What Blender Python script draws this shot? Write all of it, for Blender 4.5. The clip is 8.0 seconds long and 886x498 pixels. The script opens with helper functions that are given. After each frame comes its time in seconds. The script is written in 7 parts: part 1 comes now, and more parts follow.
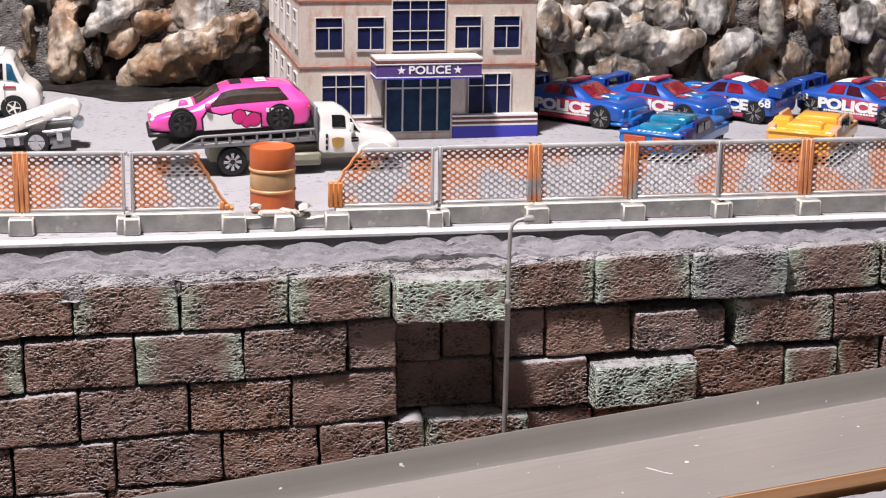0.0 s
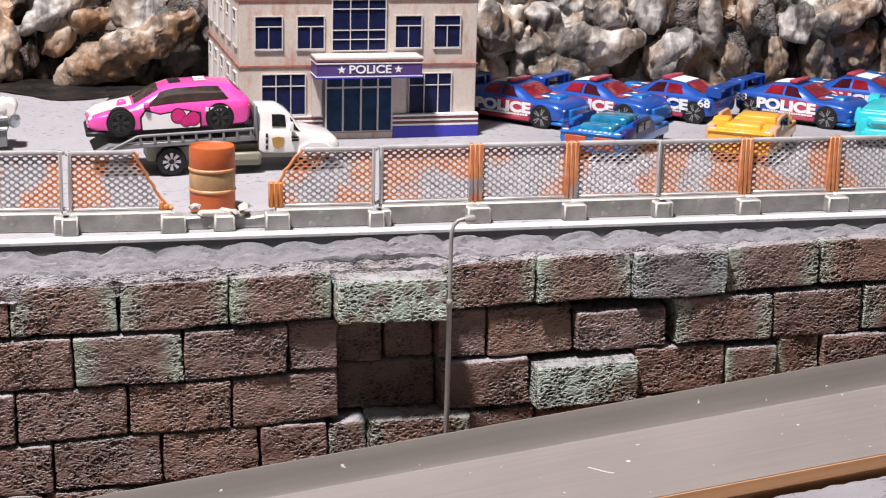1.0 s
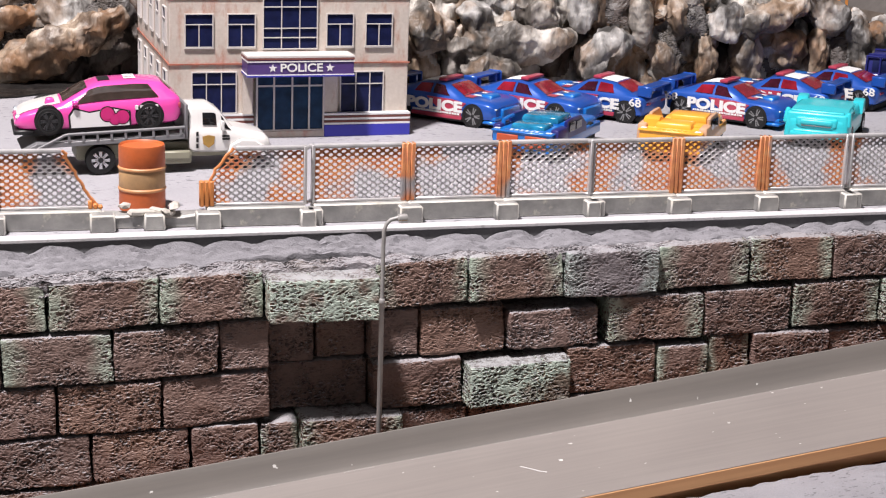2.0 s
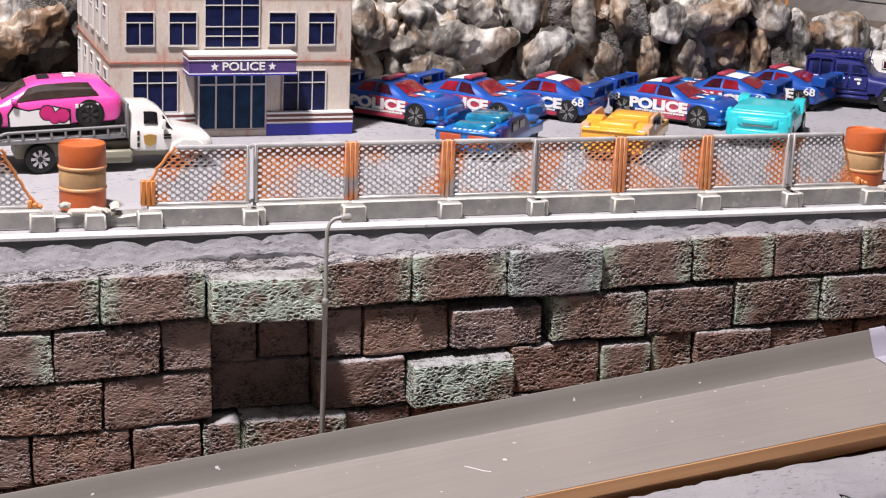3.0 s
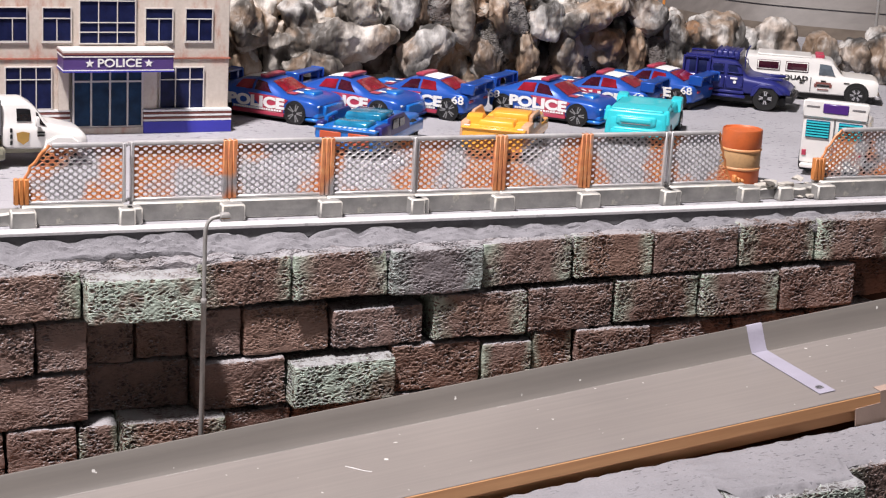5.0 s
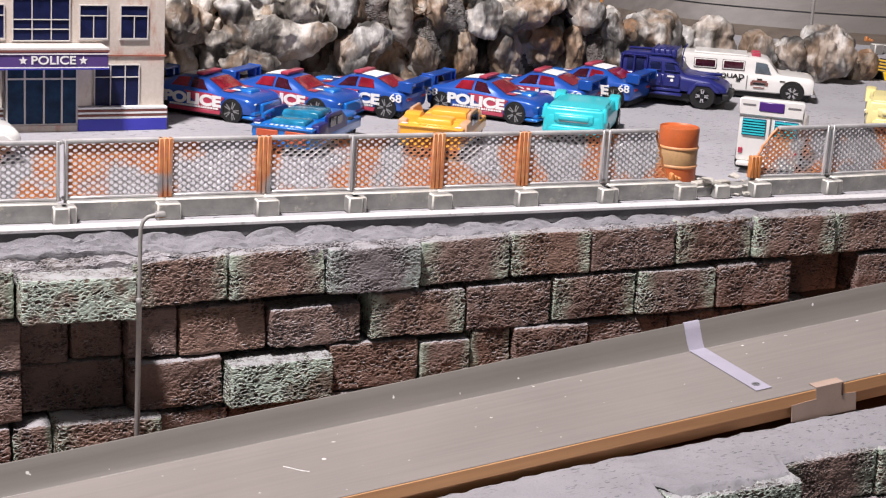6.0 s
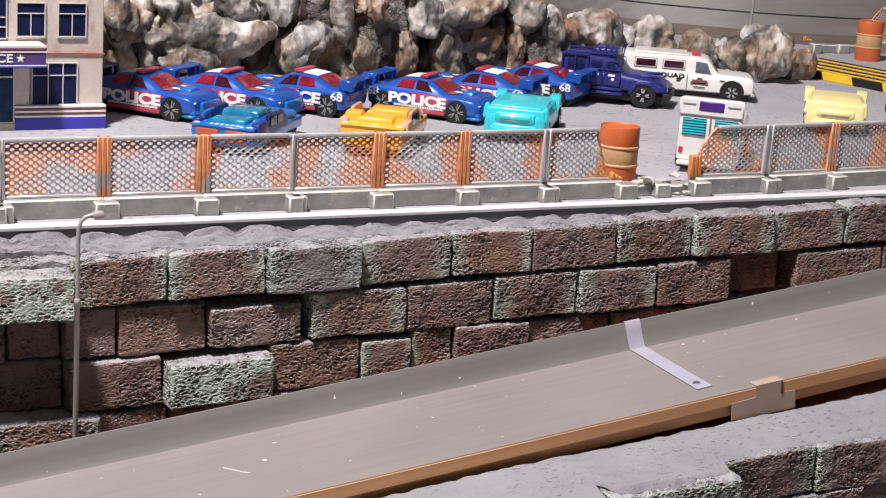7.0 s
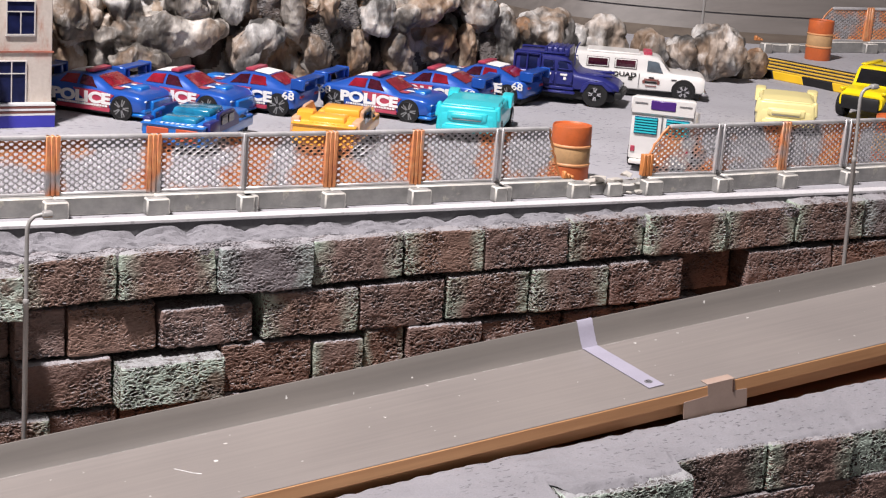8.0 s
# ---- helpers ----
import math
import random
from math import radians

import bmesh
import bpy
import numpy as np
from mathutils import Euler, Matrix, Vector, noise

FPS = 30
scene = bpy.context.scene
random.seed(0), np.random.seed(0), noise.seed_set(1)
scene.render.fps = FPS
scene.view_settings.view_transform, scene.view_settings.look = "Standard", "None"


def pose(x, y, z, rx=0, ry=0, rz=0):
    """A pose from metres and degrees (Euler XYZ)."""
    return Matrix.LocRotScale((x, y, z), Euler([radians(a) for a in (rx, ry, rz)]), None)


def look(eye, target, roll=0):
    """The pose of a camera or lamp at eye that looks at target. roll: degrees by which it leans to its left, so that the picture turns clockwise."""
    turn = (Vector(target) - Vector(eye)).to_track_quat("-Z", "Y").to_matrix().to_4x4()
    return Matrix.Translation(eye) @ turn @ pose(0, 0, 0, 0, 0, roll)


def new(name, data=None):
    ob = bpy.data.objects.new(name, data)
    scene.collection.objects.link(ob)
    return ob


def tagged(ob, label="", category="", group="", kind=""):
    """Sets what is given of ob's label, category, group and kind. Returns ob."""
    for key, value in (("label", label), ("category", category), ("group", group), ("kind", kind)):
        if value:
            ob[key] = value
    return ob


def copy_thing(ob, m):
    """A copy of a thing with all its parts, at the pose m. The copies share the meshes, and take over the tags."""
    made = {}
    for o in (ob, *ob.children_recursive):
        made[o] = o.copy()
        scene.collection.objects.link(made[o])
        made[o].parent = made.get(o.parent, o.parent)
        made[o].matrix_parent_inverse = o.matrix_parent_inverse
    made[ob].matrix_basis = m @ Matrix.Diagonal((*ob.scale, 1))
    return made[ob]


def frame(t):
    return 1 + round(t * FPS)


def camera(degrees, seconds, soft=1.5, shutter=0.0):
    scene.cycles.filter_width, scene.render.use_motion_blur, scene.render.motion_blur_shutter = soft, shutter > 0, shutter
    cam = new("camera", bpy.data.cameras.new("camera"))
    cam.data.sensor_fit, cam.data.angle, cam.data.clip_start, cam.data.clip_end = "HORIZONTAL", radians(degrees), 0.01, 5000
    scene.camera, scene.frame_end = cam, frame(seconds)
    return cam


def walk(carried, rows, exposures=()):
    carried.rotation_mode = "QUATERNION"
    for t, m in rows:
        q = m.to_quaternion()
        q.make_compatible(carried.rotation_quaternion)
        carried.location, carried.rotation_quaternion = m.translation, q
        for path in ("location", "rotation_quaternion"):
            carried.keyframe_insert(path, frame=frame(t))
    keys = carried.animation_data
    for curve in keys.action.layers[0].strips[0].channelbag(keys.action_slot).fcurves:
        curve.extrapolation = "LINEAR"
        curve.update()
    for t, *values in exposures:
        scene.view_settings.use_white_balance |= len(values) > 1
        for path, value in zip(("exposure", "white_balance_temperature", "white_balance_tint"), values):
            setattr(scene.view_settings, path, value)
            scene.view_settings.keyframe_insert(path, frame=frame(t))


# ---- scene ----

# A table-top diorama of die-cast cars: everything is built at its real (toy) size in metres.
cam = camera(29.29, 8.0, soft=1.2)
# seconds, heading to the right, downward tilt and lean of the picture in degrees, eye: a pan with a slight drift towards the wall
ROWS = [
    (0.0, 0.0, 15.0, 1.0, 0.0, 0.0, 0.156),
    (0.5, 1.023, 14.99, 1.203, -0.0004, 0.0009, 0.1558),
    (1.0, 2.122, 14.961, 1.445, -0.0007, 0.0019, 0.1555),
    (1.5, 3.402, 14.942, 1.743, -0.001, 0.0028, 0.1553),
    (3.0, 6.577, 14.868, 2.454, -0.0017, 0.0052, 0.1547),
    (3.5, 7.645, 14.836, 2.671, -0.0019, 0.006, 0.1546),
    (4.0, 8.652, 14.805, 2.887, -0.0019, 0.0067, 0.1544),
    (4.5, 9.683, 14.768, 3.107, -0.0017, 0.0074, 0.1543),
    (5.0, 10.764, 14.74, 3.312, -0.0014, 0.0083, 0.1542),
    (6.5, 13.902, 14.659, 3.901, 0.0001, 0.0108, 0.154),
    (7.0, 14.89, 14.61, 4.115, 0.0004, 0.0115, 0.154),
    (7.5, 15.746, 14.564, 4.324, 0.0008, 0.0122, 0.1539),
    (8.0, 16.529, 14.538, 4.439, 0.0011, 0.0129, 0.1539),
]


def aim(eye, heading, tilt):
    a, b = radians(heading), radians(tilt)
    return Vector(eye) + Vector((math.sin(a) * math.cos(b), math.cos(a) * math.cos(b), -math.sin(b)))


walk(cam, [(r[0], look(Vector(r[4:7]), aim(r[4:7], r[1], r[2]), r[3])) for r in ROWS], exposures=[(0.0, 0.0), (8.0, 0.0)])

# ---- light ----
world = bpy.data.worlds.new("room_air")
world.use_nodes = True
world.node_tree.nodes["Background"].inputs[0].default_value = (0.8, 0.85, 1.0, 1)
world.node_tree.nodes["Background"].inputs[1].default_value = 0.052
scene.world = world


def area_lamp(name, eye, target, size, watts, colour):
    data = bpy.data.lights.new(name, "AREA")
    data.shape, data.size, data.size_y, data.energy, data.color = "RECTANGLE", size[0], size[1], watts, colour
    ob = new(name, data)
    ob.matrix_world = look(eye, target)
    return ob


area_lamp("work_lamp", (-0.30, 0.28, 1.25), (0.02, 0.72, 0.0), (0.12, 0.10), 40.5, (1.0, 0.925, 0.925))
# unseen soft fill, added to lift the shadows
area_lamp("fill_panel", (0.3, -0.1, 1.42), (0.2, 0.6, 0.0), (0.9, 0.5), 1.7, (1.0, 0.93, 0.97))


# ---- materials ----
def nodes_of(name, rough=0.6, metal=0.0):
    m = bpy.data.materials.new(name)
    m.use_nodes = True
    nt = m.node_tree
    bsdf = nt.nodes["Principled BSDF"]
    bsdf.inputs["Roughness"].default_value = rough
    bsdf.inputs["Metallic"].default_value = metal
    return m, nt, bsdf


def add(nt, kind, **values):
    n = nt.nodes.new(kind)
    for key, value in values.items():
        if key in n.inputs:
            n.inputs[key].default_value = value
        else:
            n.inputs[key.replace("_", " ")].default_value = value
    return n


def coords(nt, which="Object"):
    return nt.nodes.new("ShaderNodeTexCoord").outputs[which]


def noise_tex(nt, vec, scale, detail=4.0, rough=0.55):
    n = add(nt, "ShaderNodeTexNoise", Scale=scale, Detail=detail, Roughness=rough)
    nt.links.new(vec, n.inputs["Vector"])
    return n.outputs["Fac"]


def ramp(nt, fac, stops):
    r = nt.nodes.new("ShaderNodeValToRGB")
    el = r.color_ramp.elements
    while len(el) < len(stops):
        el.new(0.5)
    for e, (p, c) in zip(el, stops):
        e.position, e.color = p, (*c, 1) if len(c) == 3 else c
    nt.links.new(fac, r.inputs["Fac"])
    return r.outputs["Color"]


def mix(nt, fac, a, b, mode="MIX"):
    n = nt.nodes.new("ShaderNodeMix")
    n.data_type, n.blend_type = "RGBA", mode
    for sock, value in ((n.inputs[0], fac), (n.inputs[6], a), (n.inputs[7], b)):
        if isinstance(value, (int, float)):
            sock.default_value = value
        elif isinstance(value, tuple):
            sock.default_value = (*value, 1)
        else:
            nt.links.new(value, sock)
    return n.outputs[2]


def maths(nt, op, a, b=0.0, c=0.0):
    n = nt.nodes.new("ShaderNodeMath")
    n.operation = op
    for sock, value in zip(n.inputs, (a, b, c)):
        if isinstance(value, (int, float)):
            sock.default_value = value
        else:
            nt.links.new(value, sock)
    return n.outputs[0]


def bump(nt, bsdf, height, strength=0.4, distance=0.0005):
    b = add(nt, "ShaderNodeBump", Strength=strength, Distance=distance)
    nt.links.new(height, b.inputs["Height"])
    nt.links.new(b.outputs["Normal"], bsdf.inputs["Normal"])


def shade(c, k):
    return tuple(min(1.0, v * k) for v in c)


def paint(name, colour, rough=0.35, metal=0.0, wear=0.12, scale=120.0, coat=0.0, grime=0.0):
    """Painted or moulded surface: colour with blotches, fine speckle and a little orange-peel."""
    m, nt, bsdf = nodes_of(name, rough, metal)
    v = coords(nt)
    big = ramp(nt, noise_tex(nt, v, scale * 0.35, 3), [(0.3, shade(colour, 1 - wear)), (0.7, shade(colour, 1 + wear * 0.5))])
    col = mix(nt, maths(nt, "MULTIPLY", ramp(nt, noise_tex(nt, v, scale * 6, 5), [(0.5, (0, 0, 0)), (0.75, (1, 1, 1))]), wear),
              big, shade(colour, 0.5))
    if grime:
        col = mix(nt, maths(nt, "MULTIPLY", ramp(nt, noise_tex(nt, v, scale, 6, 0.7), [(0.48, (0, 0, 0)), (0.68, (1, 1, 1))]), grime),
                  col, (0.12, 0.09, 0.07))
    nt.links.new(col, bsdf.inputs["Base Color"])
    bsdf.inputs["Coat Weight"].default_value = coat
    bump(nt, bsdf, noise_tex(nt, v, scale * 8, 2), 0.12, 0.0003)
    return m


def brick_paint(name, body, moss, amount, ends=0.0, cell=640, dust=(0.34, 0.335, 0.355), depth=0.00085):
    """Coarse foam painted brown: a wavy net of ridges round flattened pits, dry-brushed; grey dust on top faces. Pit
    shade and ridge highlights are painted into the colour.
    """
    m, nt, bsdf = nodes_of(name, 0.55)
    geo = nt.nodes.new("ShaderNodeNewGeometry")
    info = nt.nodes.new("ShaderNodeObjectInfo")
    luck = info.outputs["Random"]
    shift = nt.nodes.new("ShaderNodeVectorMath")
    shift.operation = "ADD"
    nt.links.new(coords(nt), shift.inputs[0])
    nt.links.new(luck, shift.inputs[1])
    v = shift.outputs[0]
    flat = nt.nodes.new("ShaderNodeVectorMath")
    flat.operation = "MULTIPLY"
    flat.inputs[1].default_value = (0.58, 0.85, 1.12)
    nt.links.new(v, flat.inputs[0])
    bend = nt.nodes.new("ShaderNodeTexNoise")
    bend.inputs["Scale"].default_value, bend.inputs["Detail"].default_value = cell * 0.62, 3
    nt.links.new(flat.outputs[0], bend.inputs["Vector"])
    warp = nt.nodes.new("ShaderNodeVectorMath")
    warp.operation = "MULTIPLY_ADD"
    warp.inputs[1].default_value = (2.3 / cell, 2.3 / cell, 2.3 / cell)
    nt.links.new(bend.outputs["Color"], warp.inputs[0])
    nt.links.new(flat.outputs[0], warp.inputs[2])
    cells = nt.nodes.new("ShaderNodeTexVoronoi")
    cells.feature = "DISTANCE_TO_EDGE"
    cells.inputs["Scale"].default_value = cell
    nt.links.new(warp.outputs[0], cells.inputs["Vector"])
    fine = noise_tex(nt, flat.outputs[0], cell * 2.4, 2, 0.5)
    zone = ramp(nt, noise_tex(nt, v, 95, 2), [(0.36, (0.16, 0.16, 0.16)), (0.62, (1, 1, 1))])
    hole = ramp(nt, cells.outputs["Distance"], [(0.02, (0, 0, 0)), (0.26, (1, 1, 1))])
    hole = maths(nt, "MULTIPLY", hole, zone)
    height = maths(nt, "SUBTRACT", maths(nt, "ADD", 0.84, maths(nt, "MULTIPLY", fine, 0.30)), maths(nt, "MULTIPLY", hole, 0.80))
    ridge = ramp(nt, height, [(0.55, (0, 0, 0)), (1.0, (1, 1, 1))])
    pit_shade = ramp(nt, height, [(0.26, (1, 1, 1)), (0.66, (0, 0, 0))])
    tone = ramp(nt, noise_tex(nt, v, 48, 4), [(0.32, (body[0] * 0.86, body[1] * 0.84, body[2] * 0.86)), (0.52, body), (0.72, (body[0] * 1.22, body[1] * 1.08, body[2] * 0.80))])
    tone = mix(nt, ramp(nt, luck, [(0.25, (0, 0, 0)), (0.95, (0.75, 0.75, 0.75))]), tone, (body[0] * 0.80, body[0] * 0.60, body[0] * 0.56))
    tone = mix(nt, ramp(nt, luck, [(0.05, (0.6, 0.6, 0.6)), (0.30, (0, 0, 0))]), tone, (body[0] * 1.12, body[0] * 0.60, body[0] * 0.36))
    # pale ridge tops: highlights painted in by height
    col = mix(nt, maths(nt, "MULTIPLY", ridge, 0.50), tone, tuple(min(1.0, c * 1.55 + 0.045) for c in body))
    if amount:
        patch = ramp(nt, noise_tex(nt, v, 75, 3), [(0.5 - amount * 0.32, (0, 0, 0)), (0.64 - amount * 0.32, (1, 1, 1))])
        if ends:
            gen = nt.nodes.new("ShaderNodeSeparateXYZ")
            nt.links.new(coords(nt, "Generated"), gen.inputs[0])
            edge = maths(nt, "ABSOLUTE", maths(nt, "SUBTRACT", gen.outputs[0], 0.5))
            edge = maths(nt, "ADD", edge, maths(nt, "MULTIPLY", maths(nt, "SUBTRACT", noise_tex(nt, v, 120, 3), 0.5), 0.30))
            patch = ramp(nt, edge, [(0.5 - ends, (0, 0, 0)), (0.5, (1, 1, 1))])
        brush = ramp(nt, height, [(0.60, (0, 0, 0)), (0.86, (1, 1, 1))])
        green = ramp(nt, noise_tex(nt, v, 260, 2), [(0.40, moss), (0.62, tuple(min(1.0, c * 1.12 + 0.06) for c in moss))])
        col = mix(nt, maths(nt, "MULTIPLY", maths(nt, "MULTIPLY", patch, brush), 0.80), col, green)
    sep = nt.nodes.new("ShaderNodeSeparateXYZ")
    nt.links.new(geo.outputs["True Normal"], sep.inputs[0])
    top = ramp(nt, sep.outputs[2], [(0.55, (0, 0, 0)), (0.82, (1, 1, 1))])
    col = mix(nt, maths(nt, "MULTIPLY", top, maths(nt, "ADD", maths(nt, "MULTIPLY", ridge, 0.40), 0.55)), col, dust)
    # low spots darkened: shade of the pits painted over the relief
    col = mix(nt, maths(nt, "MULTIPLY", pit_shade, 0.72), col, shade(body, 0.20))
    nt.links.new(col, bsdf.inputs["Base Color"])
    disp = add(nt, "ShaderNodeDisplacement", Midlevel=1.0, Scale=depth)
    nt.links.new(height, disp.inputs["Height"])
    nt.links.new(disp.outputs[0], nt.nodes["Material Output"].inputs["Displacement"])
    m.displacement_method = "BOTH"
    return m


def plaster(name, colour, specks=0.6, relief=0.5, scale=1.0):
    """Grey plaster or card: mottled, with small dark chips."""
    m, nt, bsdf = nodes_of(name, 0.8)
    v = coords(nt)
    base = ramp(nt, noise_tex(nt, v, 22 * scale, 5), [(0.3, shade(colour, 0.86)), (0.7, shade(colour, 1.08))])
    st = nt.nodes.new("ShaderNodeMapping")
    st.inputs["Scale"].default_value = (1, 2.2, 1)
    nt.links.new(v, st.inputs["Vector"])
    chip = ramp(nt, noise_tex(nt, st.outputs[0], 230 * scale, 3, 0.5), [(0.615, (0, 0, 0)), (0.640, (1, 1, 1))])
    zone = ramp(nt, noise_tex(nt, v, 26 * scale, 2), [(0.36, (0, 0, 0)), (0.54, (1, 1, 1))])
    col = mix(nt, maths(nt, "MULTIPLY", maths(nt, "MULTIPLY", chip, zone), specks), base, (0.06, 0.06, 0.07))
    fine = noise_tex(nt, v, 900 * scale, 3)
    col = mix(nt, 0.25, col, ramp(nt, fine, [(0.3, shade(colour, 0.7)), (0.7, shade(colour, 1.2))]))
    nt.links.new(col, bsdf.inputs["Base Color"])
    bump(nt, bsdf, maths(nt, "ADD", noise_tex(nt, v, 160 * scale, 4), maths(nt, "MULTIPLY", fine, 0.4)), relief, 0.0006)
    return m


def rusty(name, bay):
    """Silver paint with thin orange rust spreading in soft patches, thickest about the posts."""
    m, nt, bsdf = nodes_of(name, 0.34)
    sep = nt.nodes.new("ShaderNodeSeparateXYZ")
    nt.links.new(coords(nt), sep.inputs[0])
    v = nt.nodes.new("ShaderNodeNewGeometry").outputs["Position"]
    near = maths(nt, "PINGPONG", sep.outputs[0], bay / 2)
    near = maths(nt, "SUBTRACT", 1.0, maths(nt, "DIVIDE", near, bay / 2))
    low = maths(nt, "ABSOLUTE", maths(nt, "SUBTRACT", maths(nt, "MULTIPLY", sep.outputs[2], 60.0), 1.2))
    blot = maths(nt, "ADD", noise_tex(nt, v, 46, 3, 0.55), maths(nt, "MULTIPLY", low, 0.07))
    mask = ramp(nt, maths(nt, "ADD", maths(nt, "MULTIPLY", near, 0.19), blot), [(0.560, (0, 0, 0)), (0.660, (1, 1, 1))])
    rust = ramp(nt, noise_tex(nt, v, 240, 4), [(0.3, (0.58, 0.15, 0.03)), (0.55, (0.76, 0.27, 0.06)), (0.75, (0.78, 0.42, 0.20))])
    silver = ramp(nt, noise_tex(nt, v, 200, 4), [(0.3, (0.40, 0.39, 0.41)), (0.7, (0.62, 0.61, 0.63))])
    nt.links.new(mix(nt, maths(nt, "MULTIPLY", mask, 0.85), silver, rust), bsdf.inputs["Base Color"])
    nt.links.new(maths(nt, "MULTIPLY", maths(nt, "SUBTRACT", 1.0, mask), 0.45), bsdf.inputs["Metallic"])
    bump(nt, bsdf, noise_tex(nt, v, 700, 3), 0.25, 0.0003)
    return m


def worn_base(name, low, high):
    """Grey cast base with yellowish scuffs."""
    m, nt, bsdf = nodes_of(name, 0.55)
    v = coords(nt)
    col = ramp(nt, noise_tex(nt, v, 150, 5), [(0.3, low), (0.7, high)])
    scuff = ramp(nt, noise_tex(nt, v, 95, 6, 0.75), [(0.58, (0, 0, 0)), (0.68, (1, 1, 1))])
    col = mix(nt, maths(nt, "MULTIPLY", scuff, 0.8), col, (0.52, 0.49, 0.41))
    nt.links.new(col, bsdf.inputs["Base Color"])
    bump(nt, bsdf, noise_tex(nt, v, 500, 4), 0.4, 0.0004)
    return m


def rock_paint(name, low, mid, high, stain, much):
    """Varnished foam skin: soft clouds of paint, brown stain, wrinkles along the lobe, paler on their crests and darker
    in their hollows.
    """
    m, nt, bsdf = nodes_of(name, 0.42)
    v = coords(nt)
    st = nt.nodes.new("ShaderNodeMapping")
    st.inputs["Scale"].default_value = (1.0, 1, 0.5)
    nt.links.new(v, st.inputs["Vector"])
    cloud = noise_tex(nt, st.outputs[0], 50, 5, 0.55)
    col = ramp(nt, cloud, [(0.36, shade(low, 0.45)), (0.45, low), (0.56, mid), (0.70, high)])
    col = mix(nt, maths(nt, "MULTIPLY", ramp(nt, noise_tex(nt, v, 38, 4), [(0.46, (0, 0, 0)), (0.60, (1, 1, 1))]), much), col, stain)
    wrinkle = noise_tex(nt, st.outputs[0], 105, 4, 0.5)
    crest = ramp(nt, wrinkle, [(0.56, (0, 0, 0)), (0.70, (1, 1, 1))])
    col = mix(nt, maths(nt, "MULTIPLY", crest, 0.50), col, shade(high, 1.25))
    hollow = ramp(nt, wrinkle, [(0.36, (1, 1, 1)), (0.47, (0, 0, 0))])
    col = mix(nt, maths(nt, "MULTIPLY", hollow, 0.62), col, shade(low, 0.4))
    speck = ramp(nt, noise_tex(nt, v, 620, 2), [(0.66, (0, 0, 0)), (0.70, (1, 1, 1))])
    col = mix(nt, maths(nt, "MULTIPLY", speck, 0.20), col, shade(low, 0.4))
    nt.links.new(col, bsdf.inputs["Base Color"])
    nt.links.new(maths(nt, "ADD", maths(nt, "MULTIPLY", noise_tex(nt, v, 160, 3), 0.5), 0.34), bsdf.inputs["Roughness"])
    bsdf.inputs["Coat Weight"].default_value, bsdf.inputs["Coat Roughness"].default_value = 0.05, 0.3
    bump(nt, bsdf, maths(nt, "ADD", wrinkle, maths(nt, "MULTIPLY", cloud, 1.2)), 1.0, 0.0036)
    return m


def wood(name, light, dark, axis=0, scale=1.0, rough=0.55):
    m, nt, bsdf = nodes_of(name, rough)
    st = nt.nodes.new("ShaderNodeMapping")
    sc = [60.0 * scale] * 3
    sc[axis] = 3.0 * scale
    st.inputs["Scale"].default_value = sc
    nt.links.new(coords(nt), st.inputs["Vector"])
    grain = noise_tex(nt, st.outputs[0], 4.0, 6, 0.6)
    col = ramp(nt, grain, [(0.3, dark), (0.7, light)])
    nt.links.new(col, bsdf.inputs["Base Color"])
    bump(nt, bsdf, grain, 0.25, 0.0003)
    return m


def clear(name, colour, rough=0.08, coat=0.5):
    """Tinted clear plastic, dark from outside."""
    m, nt, bsdf = nodes_of(name, rough)
    v = coords(nt)
    nt.links.new(ramp(nt, noise_tex(nt, v, 180, 3), [(0.3, shade(colour, 0.6)), (0.7, shade(colour, 1.25))]), bsdf.inputs["Base Color"])
    bsdf.inputs["Coat Weight"].default_value = coat
    bsdf.inputs["Specular IOR Level"].default_value = 0.5 if coat else 0.15
    return m


def dusty_track(name, light, dark, rough):
    """Grey varnished track: faint long grain, rubbed patches and pale flecks of dust."""
    m, nt, bsdf = nodes_of(name, rough)
    v = coords(nt)
    st = nt.nodes.new("ShaderNodeMapping")
    st.inputs["Scale"].default_value = (3, 90, 90)
    nt.links.new(v, st.inputs["Vector"])
    grain = noise_tex(nt, st.outputs[0], 5.0, 5, 0.6)
    col = ramp(nt, maths(nt, "ADD", maths(nt, "MULTIPLY", grain, 0.5), maths(nt, "MULTIPLY", noise_tex(nt, v, 14, 4), 0.5)), [(0.35, dark), (0.65, light)])
    fleck = ramp(nt, noise_tex(nt, v, 260, 2, 0.4), [(0.74, (0, 0, 0)), (0.76, (1, 1, 1))])
    col = mix(nt, maths(nt, "MULTIPLY", fleck, 0.8), col, (0.75, 0.74, 0.72))
    nt.links.new(col, bsdf.inputs["Base Color"])
    bump(nt, bsdf, grain, 0.12, 0.0003)
    return m


